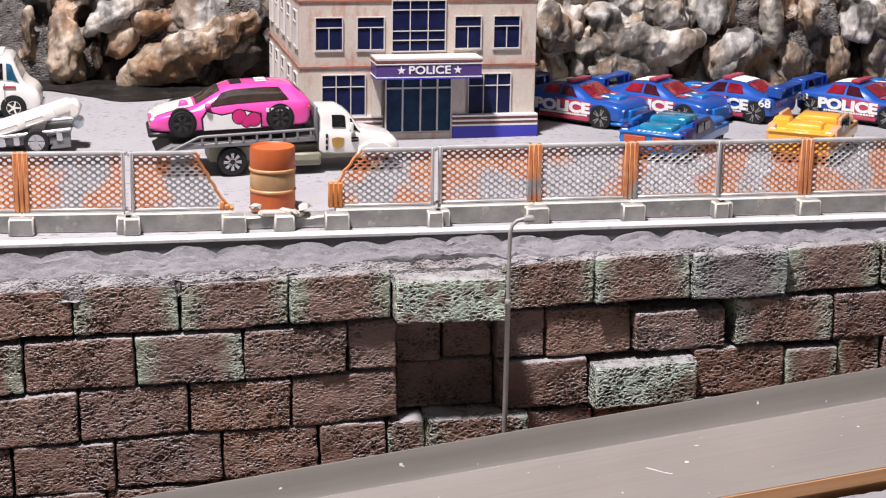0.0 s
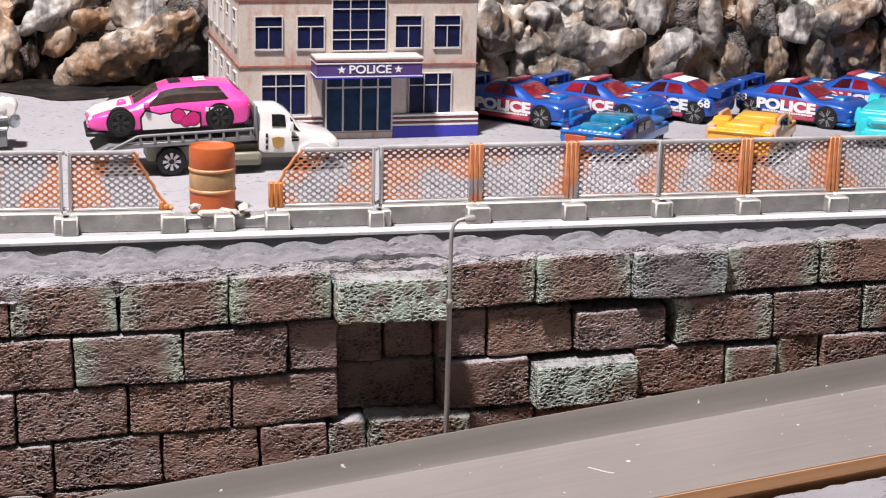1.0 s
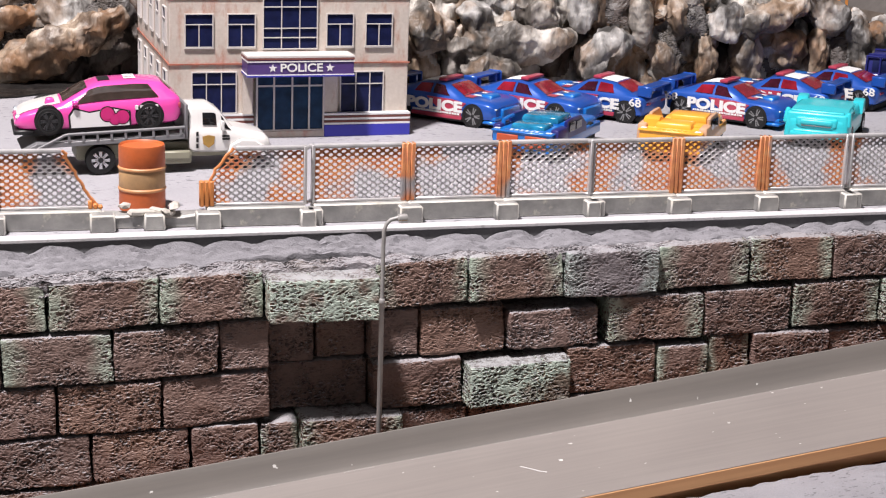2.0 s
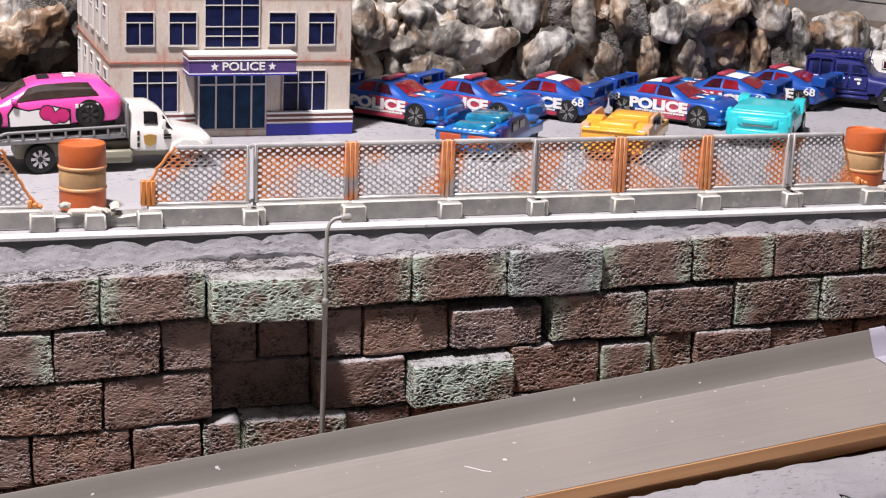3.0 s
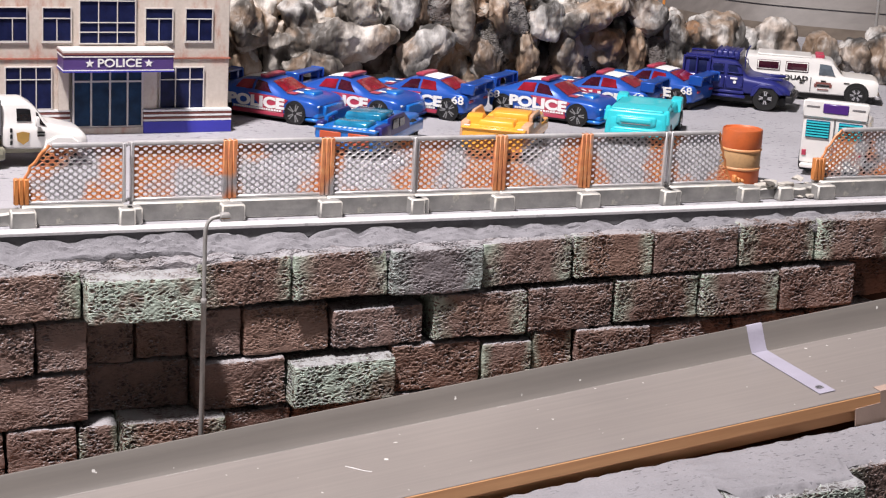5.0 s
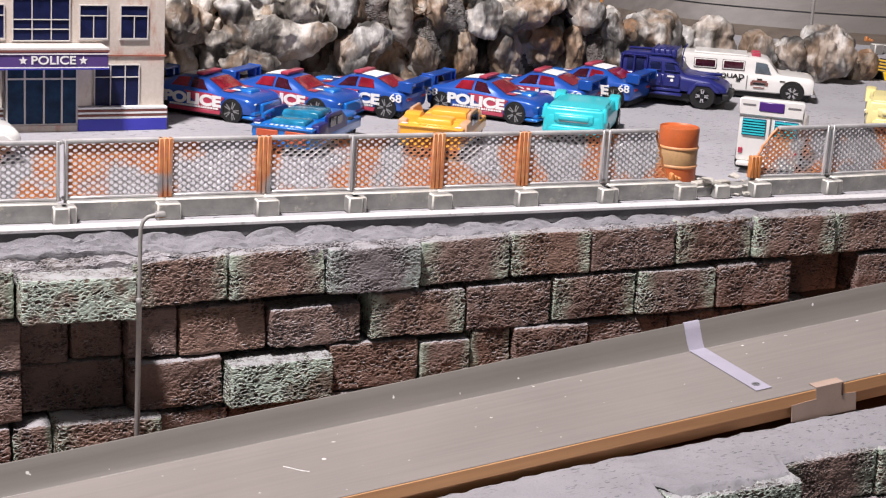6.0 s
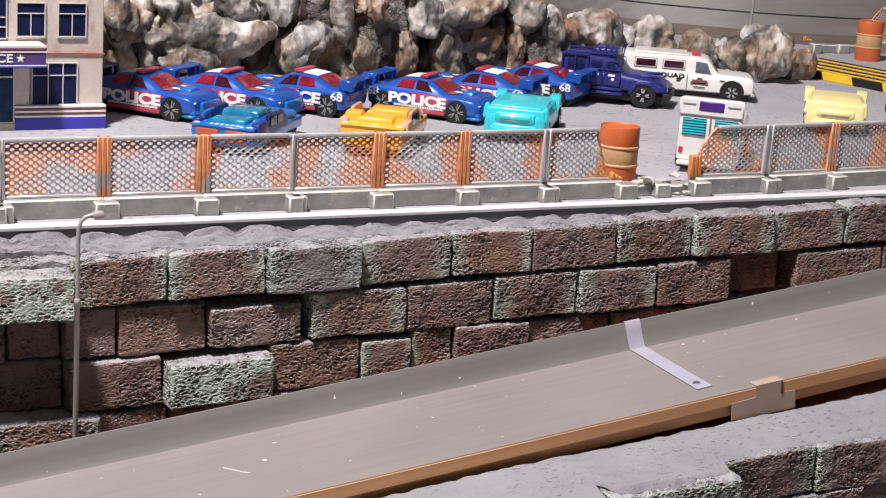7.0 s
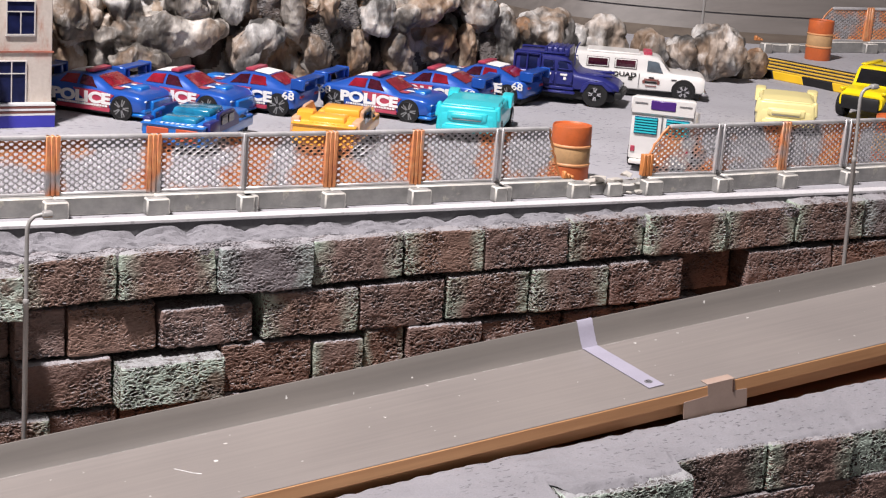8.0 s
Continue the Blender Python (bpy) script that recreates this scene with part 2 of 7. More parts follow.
def stained_card(name):
    """Printed cream card with rust-red runs and faint grey soiling."""
    m, nt, bsdf = nodes_of(name, 0.7)
    v = coords(nt)
    col = ramp(nt, noise_tex(nt, v, 45, 4), [(0.3, (0.50, 0.435, 0.375)), (0.7, (0.61, 0.545, 0.485))])
    st = nt.nodes.new("ShaderNodeMapping")
    st.inputs["Scale"].default_value = (1.6, 1.6, 0.55)
    nt.links.new(v, st.inputs["Vector"])
    run = ramp(nt, noise_tex(nt, st.outputs[0], 85, 5, 0.65), [(0.53, (0, 0, 0)), (0.68, (1, 1, 1))])
    col = mix(nt, maths(nt, "MULTIPLY", run, 0.80), col, (0.40, 0.17, 0.10))
    sep = nt.nodes.new("ShaderNodeSeparateXYZ")
    nt.links.new(v, sep.inputs[0])
    ledge = ramp(nt, maths(nt, "PINGPONG", maths(nt, "SUBTRACT", sep.outputs[2], 0.0340), 0.0152), [(0.0, (1, 1, 1)), (0.0045, (0, 0, 0))])
    smear = ramp(nt, noise_tex(nt, v, 110, 4, 0.6), [(0.46, (0, 0, 0)), (0.60, (1, 1, 1))])
    col = mix(nt, maths(nt, "MULTIPLY", maths(nt, "MULTIPLY", ledge, smear), 0.75), col, (0.50, 0.17, 0.12))
    nt.links.new(mix(nt, 0.12, col, ramp(nt, noise_tex(nt, v, 700, 3), [(0.3, (0.3, 0.27, 0.25)), (0.7, (0.8, 0.75, 0.7))])), bsdf.inputs["Base Color"])
    bump(nt, bsdf, noise_tex(nt, v, 300, 3), 0.1, 0.0003)
    return m


BAY = 0.0378
M = {
    "deck": plaster("deck_grey", (0.36, 0.355, 0.38), 0.9, 0.35),
    "lip": plaster("lit_lip", (0.60, 0.59, 0.605), 0.35, 0.3),
    "edge": plaster("board_edge", (0.17, 0.17, 0.18), 0.3, 0.6),
    "plaster": plaster("rough_plaster", (0.235, 0.23, 0.25), 0.6, 1.0, 1.6),
    "porous": brick_paint("porous_plaster", (0.24, 0.235, 0.255), (0.4, 0.45, 0.4), 0.0, 0.0, 760, depth=0.0008),
    "ledge": plaster("ledge_plaster", (0.25, 0.245, 0.265), 0.85, 0.8, 1.5),
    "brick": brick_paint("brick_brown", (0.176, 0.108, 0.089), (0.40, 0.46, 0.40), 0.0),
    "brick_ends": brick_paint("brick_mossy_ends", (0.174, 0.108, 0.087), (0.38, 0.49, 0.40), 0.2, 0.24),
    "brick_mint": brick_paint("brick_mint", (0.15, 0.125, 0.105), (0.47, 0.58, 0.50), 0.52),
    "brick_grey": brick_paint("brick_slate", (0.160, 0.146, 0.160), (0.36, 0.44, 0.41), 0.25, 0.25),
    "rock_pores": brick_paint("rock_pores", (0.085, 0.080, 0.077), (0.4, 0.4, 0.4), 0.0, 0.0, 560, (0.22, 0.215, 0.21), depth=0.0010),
    # foam backing, its colour taken down to stand for shade between lobes
    "hollow_shade": brick_paint("hollow_shade", (0.040, 0.034, 0.030), (0.4, 0.4, 0.4), 0.0, 0.0, 300, (0.10, 0.095, 0.09), depth=0.0022),
    "void": plaster("mortar_black", (0.045, 0.032, 0.028), 0.0, 0.5),
    "fence": rusty("fence_silver_rust", BAY),
    "rail": paint("fence_rail_silver", (0.66, 0.65, 0.66), 0.3, 0.3, 0.25, 220, grime=0.12),
    "base": worn_base("fence_base_grey", (0.20, 0.20, 0.196), (0.33, 0.325, 0.31)),
    "rust": paint("rust_orange", (0.62, 0.24, 0.09), 0.5, 0.0, 0.3, 160, grime=0.1),
    "rust_post": paint("rust_post", (0.66, 0.25, 0.075), 0.45, 0.0, 0.35, 150, grime=0.12),
    "dust": paint("pale_dust", (0.42, 0.40, 0.385), 0.9, 0, 0.2, 300),
    "stripe_tear": paint("dark_tear", (0.10, 0.05, 0.035), 0.7, 0, 0.2, 200),
    "base_edge": worn_base("fence_base_worn_edge", (0.50, 0.49, 0.46), (0.74, 0.72, 0.66)),
    "track": dusty_track("track_grey", (0.255, 0.230, 0.215), (0.205, 0.186, 0.176), 0.42),
    "guard": dusty_track("guard_grey", (0.20, 0.184, 0.168), (0.16, 0.149, 0.138), 0.5),
    "pine": wood("track_wood_edge", (0.68, 0.375, 0.18), (0.52, 0.26, 0.115), 0, 1.0, 0.6),
    "tape": paint("pale_tape", (0.35, 0.335, 0.41), 0.6, 0, 0.1, 150),
    "tape_tan": paint("tan_tape", (0.42, 0.31, 0.255), 0.55, 0, 0.15, 150),
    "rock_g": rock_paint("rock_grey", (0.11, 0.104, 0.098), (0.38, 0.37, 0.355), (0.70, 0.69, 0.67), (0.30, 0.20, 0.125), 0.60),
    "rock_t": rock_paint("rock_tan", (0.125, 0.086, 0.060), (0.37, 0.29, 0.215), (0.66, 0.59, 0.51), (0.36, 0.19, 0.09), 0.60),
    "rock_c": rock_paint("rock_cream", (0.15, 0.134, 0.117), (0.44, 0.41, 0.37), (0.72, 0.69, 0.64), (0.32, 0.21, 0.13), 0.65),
    # brown rock with the shade of the west hollows mixed into its colour
    "rock_d": rock_paint("rock_brown_shade", (0.020, 0.015, 0.012), (0.065, 0.050, 0.041), (0.16, 0.135, 0.115), (0.10, 0.052, 0.032), 0.5),
    # near-black for the sheet that paints in shade below the rocks
    "foot_shade": rock_paint("foot_shade", (0.004, 0.003, 0.003), (0.012, 0.010, 0.009), (0.03, 0.026, 0.023), (0.012, 0.007, 0.005), 0.4),
    "under": wood("under_board", (0.36, 0.165, 0.09), (0.22, 0.10, 0.055), 0, 0.6, 0.7),
    "lamp_grey": paint("lamp_post_grey", (0.42, 0.41, 0.40), 0.5, 0.2, 0.25, 200),
    "white_print": paint("white_print", (0.80, 0.80, 0.80), 0.4, 0, 0.05, 90),
    "grey_plastic": paint("grey_plastic", (0.20, 0.20, 0.21), 0.45, 0.1, 0.15, 200),
    "room": plaster("room_wall", (0.16, 0.155, 0.155), 0.0, 0.2, 0.2),
}


# ---- mesh helpers ----
def link_mesh(name, bm, material, smooth=True, crease=38):
    me = bpy.data.meshes.new(name)
    bm.normal_update()
    bm.to_mesh(me)
    bm.free()
    if smooth:
        me.polygons.foreach_set("use_smooth", [True] * len(me.polygons))
        me.set_sharp_from_angle(angle=radians(crease))
    for m in material if isinstance(material, (list, tuple)) else [material]:
        me.materials.append(m)
    return me


def part(name, bm, material, parent, label="", at=None, smooth=True):
    ob = new(name, link_mesh(name, bm, material, smooth))
    ob.parent = parent
    if at is not None:
        ob.matrix_basis = at
    if label:
        ob["label"] = label
    return ob


def thing(name, at, label, category, group="", kind=""):
    ob = new(name)
    ob.empty_display_size = 0.01
    ob.matrix_basis = at
    return tagged(ob, label, category, group, kind)


def solid(name, bm, material, at, label="", category="", group="", kind="", smooth=True):
    ob = new(name, link_mesh(name, bm, material, smooth))
    ob.matrix_basis = at
    return tagged(ob, label, category, group, kind)


def box(bm, lo, hi, bevel=0.0, segs=1, taper=None, edge=False):
    """A box between two corners; taper: (x, y) scale of its top."""
    ret = bmesh.ops.create_cube(bm, size=1.0)
    c, s = (Vector(lo) + Vector(hi)) / 2, Vector(hi) - Vector(lo)
    for v in ret["verts"]:
        k = taper if taper and v.co.z > 0 else (1, 1)
        v.co = Vector((c.x + v.co.x * s.x * k[0], c.y + v.co.y * s.y * k[1], c.z + v.co.z * s.z))
    if bevel:
        es = {e for v in ret["verts"] for e in v.link_edges}
        done = bmesh.ops.bevel(bm, geom=list(es), offset=bevel, segments=segs, profile=0.5, affect="EDGES")
        if edge:
            for f in done["faces"]:
                f.material_index = 1
    return bm


def boxed(lo, hi, bevel=0.0, segs=1, taper=None, edge=False):
    return box(bmesh.new(), lo, hi, bevel, segs, taper, edge)


def lathe(bm, profile, segs=24, m=Matrix.Identity(4), caps=True):
    """Turn (radius, height) pairs round z."""
    rings = []
    for r, z in profile:
        rings.append([bm.verts.new(m @ Vector((r * math.cos(2 * math.pi * i / segs), r * math.sin(2 * math.pi * i / segs), z)))
                      for i in range(segs)])
    for a, b in zip(rings, rings[1:]):
        for i in range(segs):
            bm.faces.new((a[i], a[(i + 1) % segs], b[(i + 1) % segs], b[i]))
    for ring, flip in ((rings[0], True), (rings[-1], False)) if caps else ():
        bm.faces.new(ring[::-1] if flip else ring)
    return bm


def prism(bm, outline, y0, y1, bevel=0.0, segs=1):
    """Extrude an (x, z) outline from y0 to y1."""
    a = [bm.verts.new((x, y0, z)) for x, z in outline]
    b = [bm.verts.new((x, y1, z)) for x, z in outline]
    n = len(a)
    faces = [bm.faces.new(a), bm.faces.new(b[::-1])]
    for i in range(n):
        faces.append(bm.faces.new((a[i], b[i], b[(i + 1) % n], a[(i + 1) % n])))
    bmesh.ops.recalc_face_normals(bm, faces=faces)
    if bevel:
        es = [e for e in {e for f in faces[:2] for e in f.edges}]
        bmesh.ops.bevel(bm, geom=es, offset=bevel, segments=segs, profile=0.5, affect="EDGES")
    return bm


def tube(points, radius, segs=10):
    """A bent round bar through the points."""
    bm = bmesh.new()
    pts = [Vector(p) for p in points]
    rings = []
    for i, p in enumerate(pts):
        d = (pts[min(i + 1, len(pts) - 1)] - pts[max(i - 1, 0)]).normalized()
        side = d.orthogonal().normalized() if abs(d.y) > 0.99 else d.cross(Vector((0, 1, 0))).normalized()
        other = d.cross(side)
        rings.append([bm.verts.new(p + radius * (math.cos(2 * math.pi * k / segs) * side + math.sin(2 * math.pi * k / segs) * other))
                      for k in range(segs)])
    for a, b in zip(rings, rings[1:]):
        for k in range(segs):
            bm.faces.new((a[k], a[(k + 1) % segs], b[(k + 1) % segs], b[k]))
    bm.faces.new(rings[0][::-1]), bm.faces.new(rings[-1])
    bmesh.ops.recalc_face_normals(bm, faces=bm.faces)
    return bm


def sheet(nx, ny, fn):
    """A grid whose vertex (i/nx, j/ny) lies at fn(s, t)."""
    bm = bmesh.new()
    g = [[bm.verts.new(fn(i / nx, j / ny)) for j in range(ny + 1)] for i in range(nx + 1)]
    for i in range(nx):
        for j in range(ny):
            bm.faces.new((g[i][j], g[i + 1][j], g[i + 1][j + 1], g[i][j + 1]))
    return bm


def wob(x, y, z, k=1.0):
    return noise.noise(Vector((x, y, z)) * k)


# the wall frame: x along the terrace wall, y away from the viewer, z up, deck level at 0
PHI = math.degrees(math.atan(0.196))
WALL = pose(0, 0.6126, 0, 0, 0, PHI)


# ---- structure ----
def build_deck():
    def fn(s, t):
        x, y = -0.70 + 1.75 * s, -0.0066 + 1.0 * t
        return (x, y, 0.0004 * wob(x, y, 0, 60) if t > 0.02 else 0.0)
    bm = sheet(120, 80, fn)
    deck = solid("ground", bm, M["deck"], WALL, "pale grey painted deck with small dark chips", "ground", kind="structure")
    part("board_edge", boxed((-0.70, -0.0061, -0.0052), (1.05, 0.95, -0.0008), 0.0003), M["edge"], deck, "dark board edge")
    # added paler strip: light caught by the deck's front edge, as colour
    part("lit_front_lip", boxed((-0.70, -0.0068, -0.0008), (1.05, -0.0006, 0.0005), 0.0002), M["lip"], deck, "deck front strip, whitened for the light it catches")
    return deck


build_deck()


def brick_mesh(name, seed, w, h, d, material):
    """One foam block, centred on its front face: rounded, pitted and slightly crooked."""
    nx, ny, nz = 104, 10, 48
    bm = bmesh.new()
    verts = {}
    rough = 0.00016
    def at(i, j, k):
        key = (i, j, k)
        if key not in verts:
            p = Vector((i / nx - 0.5, j / ny, k / nz - 0.5))
            q = Vector((p.x * w, p.y * d, p.z * h))
            r = 0.0014
            c = Vector((max(-w / 2 + r, min(w / 2 - r, q.x)), max(r, min(d - r, q.y)), max(-h / 2 + r, min(h / 2 - r, q.z))))
            off = q - c
            if off.length > 1e-9:
                q = c + off.normalized() * r
            s = Vector((seed * 3.1, seed * 1.7, seed))
            dsp = 0.0008 * noise.noise(q * 60 + s) + 0.0003 * noise.noise(q * 220 + s)
            g = Vector((q.x * 560, q.y * 780, q.z * 900)) + s
            g += 0.45 * Vector((noise.noise(g * 0.7), noise.noise(g * 0.7 + s), noise.noise(g * 0.7 - s)))
            dsp -= rough * max(0.0, 1.0 - noise.voronoi(g)[0][0] / 0.62) ** 0.7
            n = off.normalized() if off.length > 1e-9 else Vector((0, -1, 0))
            q = q + n * dsp
            q.z += 0.0004 * math.sin(seed * 2.3 + q.x * 60)
            verts[key] = bm.verts.new(q)
        return verts[key]
    def face(*ks):
        try:
            bm.faces.new([at(*k) for k in ks])
        except ValueError:
            pass
    for i in range(nx):
        for k in range(nz):
            face((i, 0, k), (i + 1, 0, k), (i + 1, 0, k + 1), (i, 0, k + 1))
        for j in range(ny):
            face((i, j, nz), (i + 1, j, nz), (i + 1, j + 1, nz), (i, j + 1, nz))
            face((i, j, 0), (i, j + 1, 0), (i + 1, j + 1, 0), (i + 1, j, 0))
    for j in range(ny):
        for k in range(nz):
            face((0, j, k), (0, j, k + 1), (0, j + 1, k + 1), (0, j + 1, k))
            face((nx, j, k), (nx, j + 1, k), (nx, j + 1, k + 1), (nx, j, k + 1))
    return link_mesh(name, bm, material, True, 179)


BRICK_COUNT = [0]


def lay_row(wall, z_top, slope, height, joints, spec, front=-0.016, depth=0.03):
    """One course: joints along u; spec[i] = (material key, how far it stands proud, drop of its top)."""
    for i, (a, b) in enumerate(zip(joints, joints[1:])):
        key, proud, drop = spec.get(i, ("brick", 0.0, 0.0))
        if key == "none":
            continue
        BRICK_COUNT[0] += 1
        n = BRICK_COUNT[0]
        rnd = random.Random(n)
        mid = (a + b) / 2
        w, h = b - a - 0.0002, height - drop + 0.0010
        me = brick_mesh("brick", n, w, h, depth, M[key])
        ob = new("brick", me)
        ob.parent = wall
        ob.matrix_basis = pose(mid, front - proud - rnd.uniform(-0.0008, 0.0012), z_top + slope * mid - drop - h / 2,
                               rnd.uniform(-1, 1), math.degrees(-slope) + rnd.uniform(-0.6, 0.6), rnd.uniform(-1.5, 1.5))


def build_wall():
    wall = solid("wall_1", boxed((-0.5, -0.003, -0.25), (0.9, 0.02, -0.0056)), M["void"], WALL,
                 "terrace wall of brown foam blocks with mossy green edges", "wall", kind="structure")
    E, MI, G, B = "brick_ends", "brick_mint", "brick_grey", "brick"
    sl = 0.0235
    lay_row(wall, -0.0106, sl, 0.0172,
            [-0.2535, -0.2145, -0.1745, -0.1358, -0.0984, -0.0593, -0.0220, 0.0190, 0.0550, 0.0926, 0.1303, 0.1688, 0.2043, 0.2440, 0.2809, 0.3211, 0.3594, 0.3973, 0.4351, 0.4735, 0.5118, 0.5502],
            {3: (E, 0, 0), 4: (E, 0, 0), 5: (E, 0.001, 0), 6: (MI, 0.011, 0.0014), 7: (E, 0, 0), 8: (E, 0, 0), 9: (G, 0.002, 0), 10: (E, 0, 0),
             11: (E, 0, 0), 12: (B, 0, 0), 13: (E, 0, 0), 14: (E, 0, 0), 15: (E, 0, 0), 16: (E, 0, 0), 17: (G, 0, 0)})
    lay_row(wall, -0.0300, sl, 0.0178,
            [-0.2700, -0.2310, -0.1920, -0.1535, -0.1147, -0.0758, -0.0381, -0.0195, -0.0015, 0.0180, 0.0372, 0.0710, 0.1075, 0.1104, 0.1506, 0.1885, 0.2274, 0.2652, 0.3015, 0.3329, 0.3354, 0.3821, 0.4204, 0.4587, 0.4971],
            {2: (E, 0, 0), 4: (E, 0, 0), 7: (B, -0.008, 0), 8: (B, -0.009, 0.001), 9: (B, -0.002, 0), 10: (B, -0.002, 0), 11: (B, 0.0, 0.0030),
             12: ("none", 0, 0), 13: (E, 0.001, 0), 15: (E, 0, 0), 16: (E, 0, 0), 18: (B, -0.009, 0.001), 19: ("none", 0, 0)})
    lay_row(wall, -0.0492, sl, 0.0180,
            [-0.2520, -0.2130, -0.1740, -0.1350, -0.0958, -0.0585, -0.0190, 0.0188, 0.0545, 0.0949, 0.1323, 0.1540, 0.1723, 0.2067, 0.2450, 0.2809, 0.3162],
            {6: (B, -0.008, 0), 8: (MI, 0.006, 0.0020), 10: (E, 0, 0.0018), 11: (E, 0, -0.0004), 13: (B, -0.001, 0.0008), 14: (B, -0.002, 0.001)})
    lay_row(wall, -0.0684, sl, 0.0180,
            [-0.2380, -0.1990, -0.1590, -0.1226, -0.0840, -0.0485, -0.0230, -0.0082, 0.0305, 0.0569, 0.0946, 0.1332, 0.1718],
            {5: (B, 0.0, 0.0), 6: (E, 0.0, 0.0014), 7: (E, 0.005, 0.0), 8: (B, -0.002, 0.001), 9: (B, -0.003, 0.001)})
    lay_row(wall, -0.0880, sl, 0.0180,
            [-0.2520, -0.2130, -0.1740, -0.1260, -0.0900, -0.0500, -0.0100, 0.0300], {4: (B, -0.006, 0.001)})
    lay_row(wall, -0.1076, sl, 0.0180, [-0.2380, -0.1990, -0.1590, -0.1200, -0.0800, -0.0400], {})
    return wall


def build_plaster():
    """The lumpy plaster apron between the deck's board and the first course."""
    def fn(s, t):
        u = -0.40 + 1.0 * s
        out = 0.0160 + 0.0020 * wob(u, 1, 0, 55) + 0.0016 * wob(u, 4, 0, 130)
        hump = abs(math.sin(u * 150 + 2.2 * wob(u, 7, 0, 20))) ** 0.7 * (0.55 + 0.45 * wob(u, 11, 0, 30))
        z0, z1 = -0.0054 + 0.0052 * hump * (1.0 if u < 0.10 else 0.75), -0.0122 + 0.022 * u
        y = -0.0064 - (out - 0.0064) * t + 0.0006 * wob(u, t, 2, 160)
        z = z0 + (z1 - z0) * t ** 0.8 + 0.0010 * wob(u, t * 0.05, 0, 190) + 0.0006 * wob(u, t * 0.05, 4, 420)
        if t > 0.9:
            z, y = z - 0.0035, y + 0.0012
        return (u, y, z)
    def split(s):
        return 0.58 + 0.22 * wob(s, 3, 1, 28) + 0.14 * wob(s, 5, 1, 90) + 0.08 * wob(s, 8, 1, 240)
    def lip(s, t):
        x, y, z = fn(s, min(1.0, t / 0.9) * split(s))
        over = max(0.0, 1 - abs(x + 0.004) / 0.028)
        return (x, y + 0.0020 * over * min(1.0, t), z + (0.00015 + 0.0016 * over ** 0.5 + max(0.0, 0.0010 * wob(x, 31, 0, 40) - 0.0004) if t < 0.95 else -0.0005))
    apron = solid("plaster_apron", sheet(520, 12, lip), M["plaster"], WALL, "lumpy grey plaster apron along the wall top", "ledge", kind="structure")
    part("porous_edge", sheet(520, 10, lambda s, t: fn(s, split(s) + (1 - split(s)) * t)), M["porous"], apron, "porous grey crust")


build_wall()
build_plaster()


# ---- fence ----
def panel_mesh(x0, x1, z0, z1, keep):
    """A perforated sheet: a lattice of diamond cells, each with a rounded hole."""
    bm = bmesh.new()
    px, pz, y0, y1 = 0.00330, 0.00262, -0.0004, 0.0004
    cols, rows = int((x1 - x0) / px * 2) + 1, int((z1 - z0) / pz * 2) + 1
    for i in range(cols + 1):
        for j in range(rows + 1):
            if (i + j) % 2:
                continue
            cx, cz = x0 + i * px / 2, z0 + j * pz / 2
            if not keep(cx, cz):
                continue
            outer = [(cx + px / 2, cz), (cx, cz + pz / 2), (cx - px / 2, cz), (cx, cz - pz / 2)]
            outer = [p for q, r in zip(outer, outer[1:] + outer[:1]) for p in (q, ((q[0] + r[0]) / 2, (q[1] + r[1]) / 2))]
            outer = [(min(x1, max(x0, x)), min(z1, max(z0, z))) for x, z in outer]
            inner = [(cx + 0.00090 * math.cos(a * math.pi / 4), cz + 0.00066 * math.sin(a * math.pi / 4)) for a in range(8)]
            inner = [(min(x1, max(x0, x)), min(z1, max(z0, z))) for x, z in inner]
            rings = [[bm.verts.new((x, y, z)) for x, z in ring] for y, ring in
                     ((y0 + 0.0002, outer), (y0, [((a[0] + b[0] * 1.2) / 2.2, (a[1] + b[1] * 1.2) / 2.2) for a, b in zip(outer, inner)]),
                      (y0 + 0.0001, inner), (y1, inner), (y1, outer))]
            for a, b in zip(rings, rings[1:]):
                for k in range(8):
                    bm.faces.new((a[k], a[(k + 1) % 8], b[(k + 1) % 8], b[k]))
    return bm


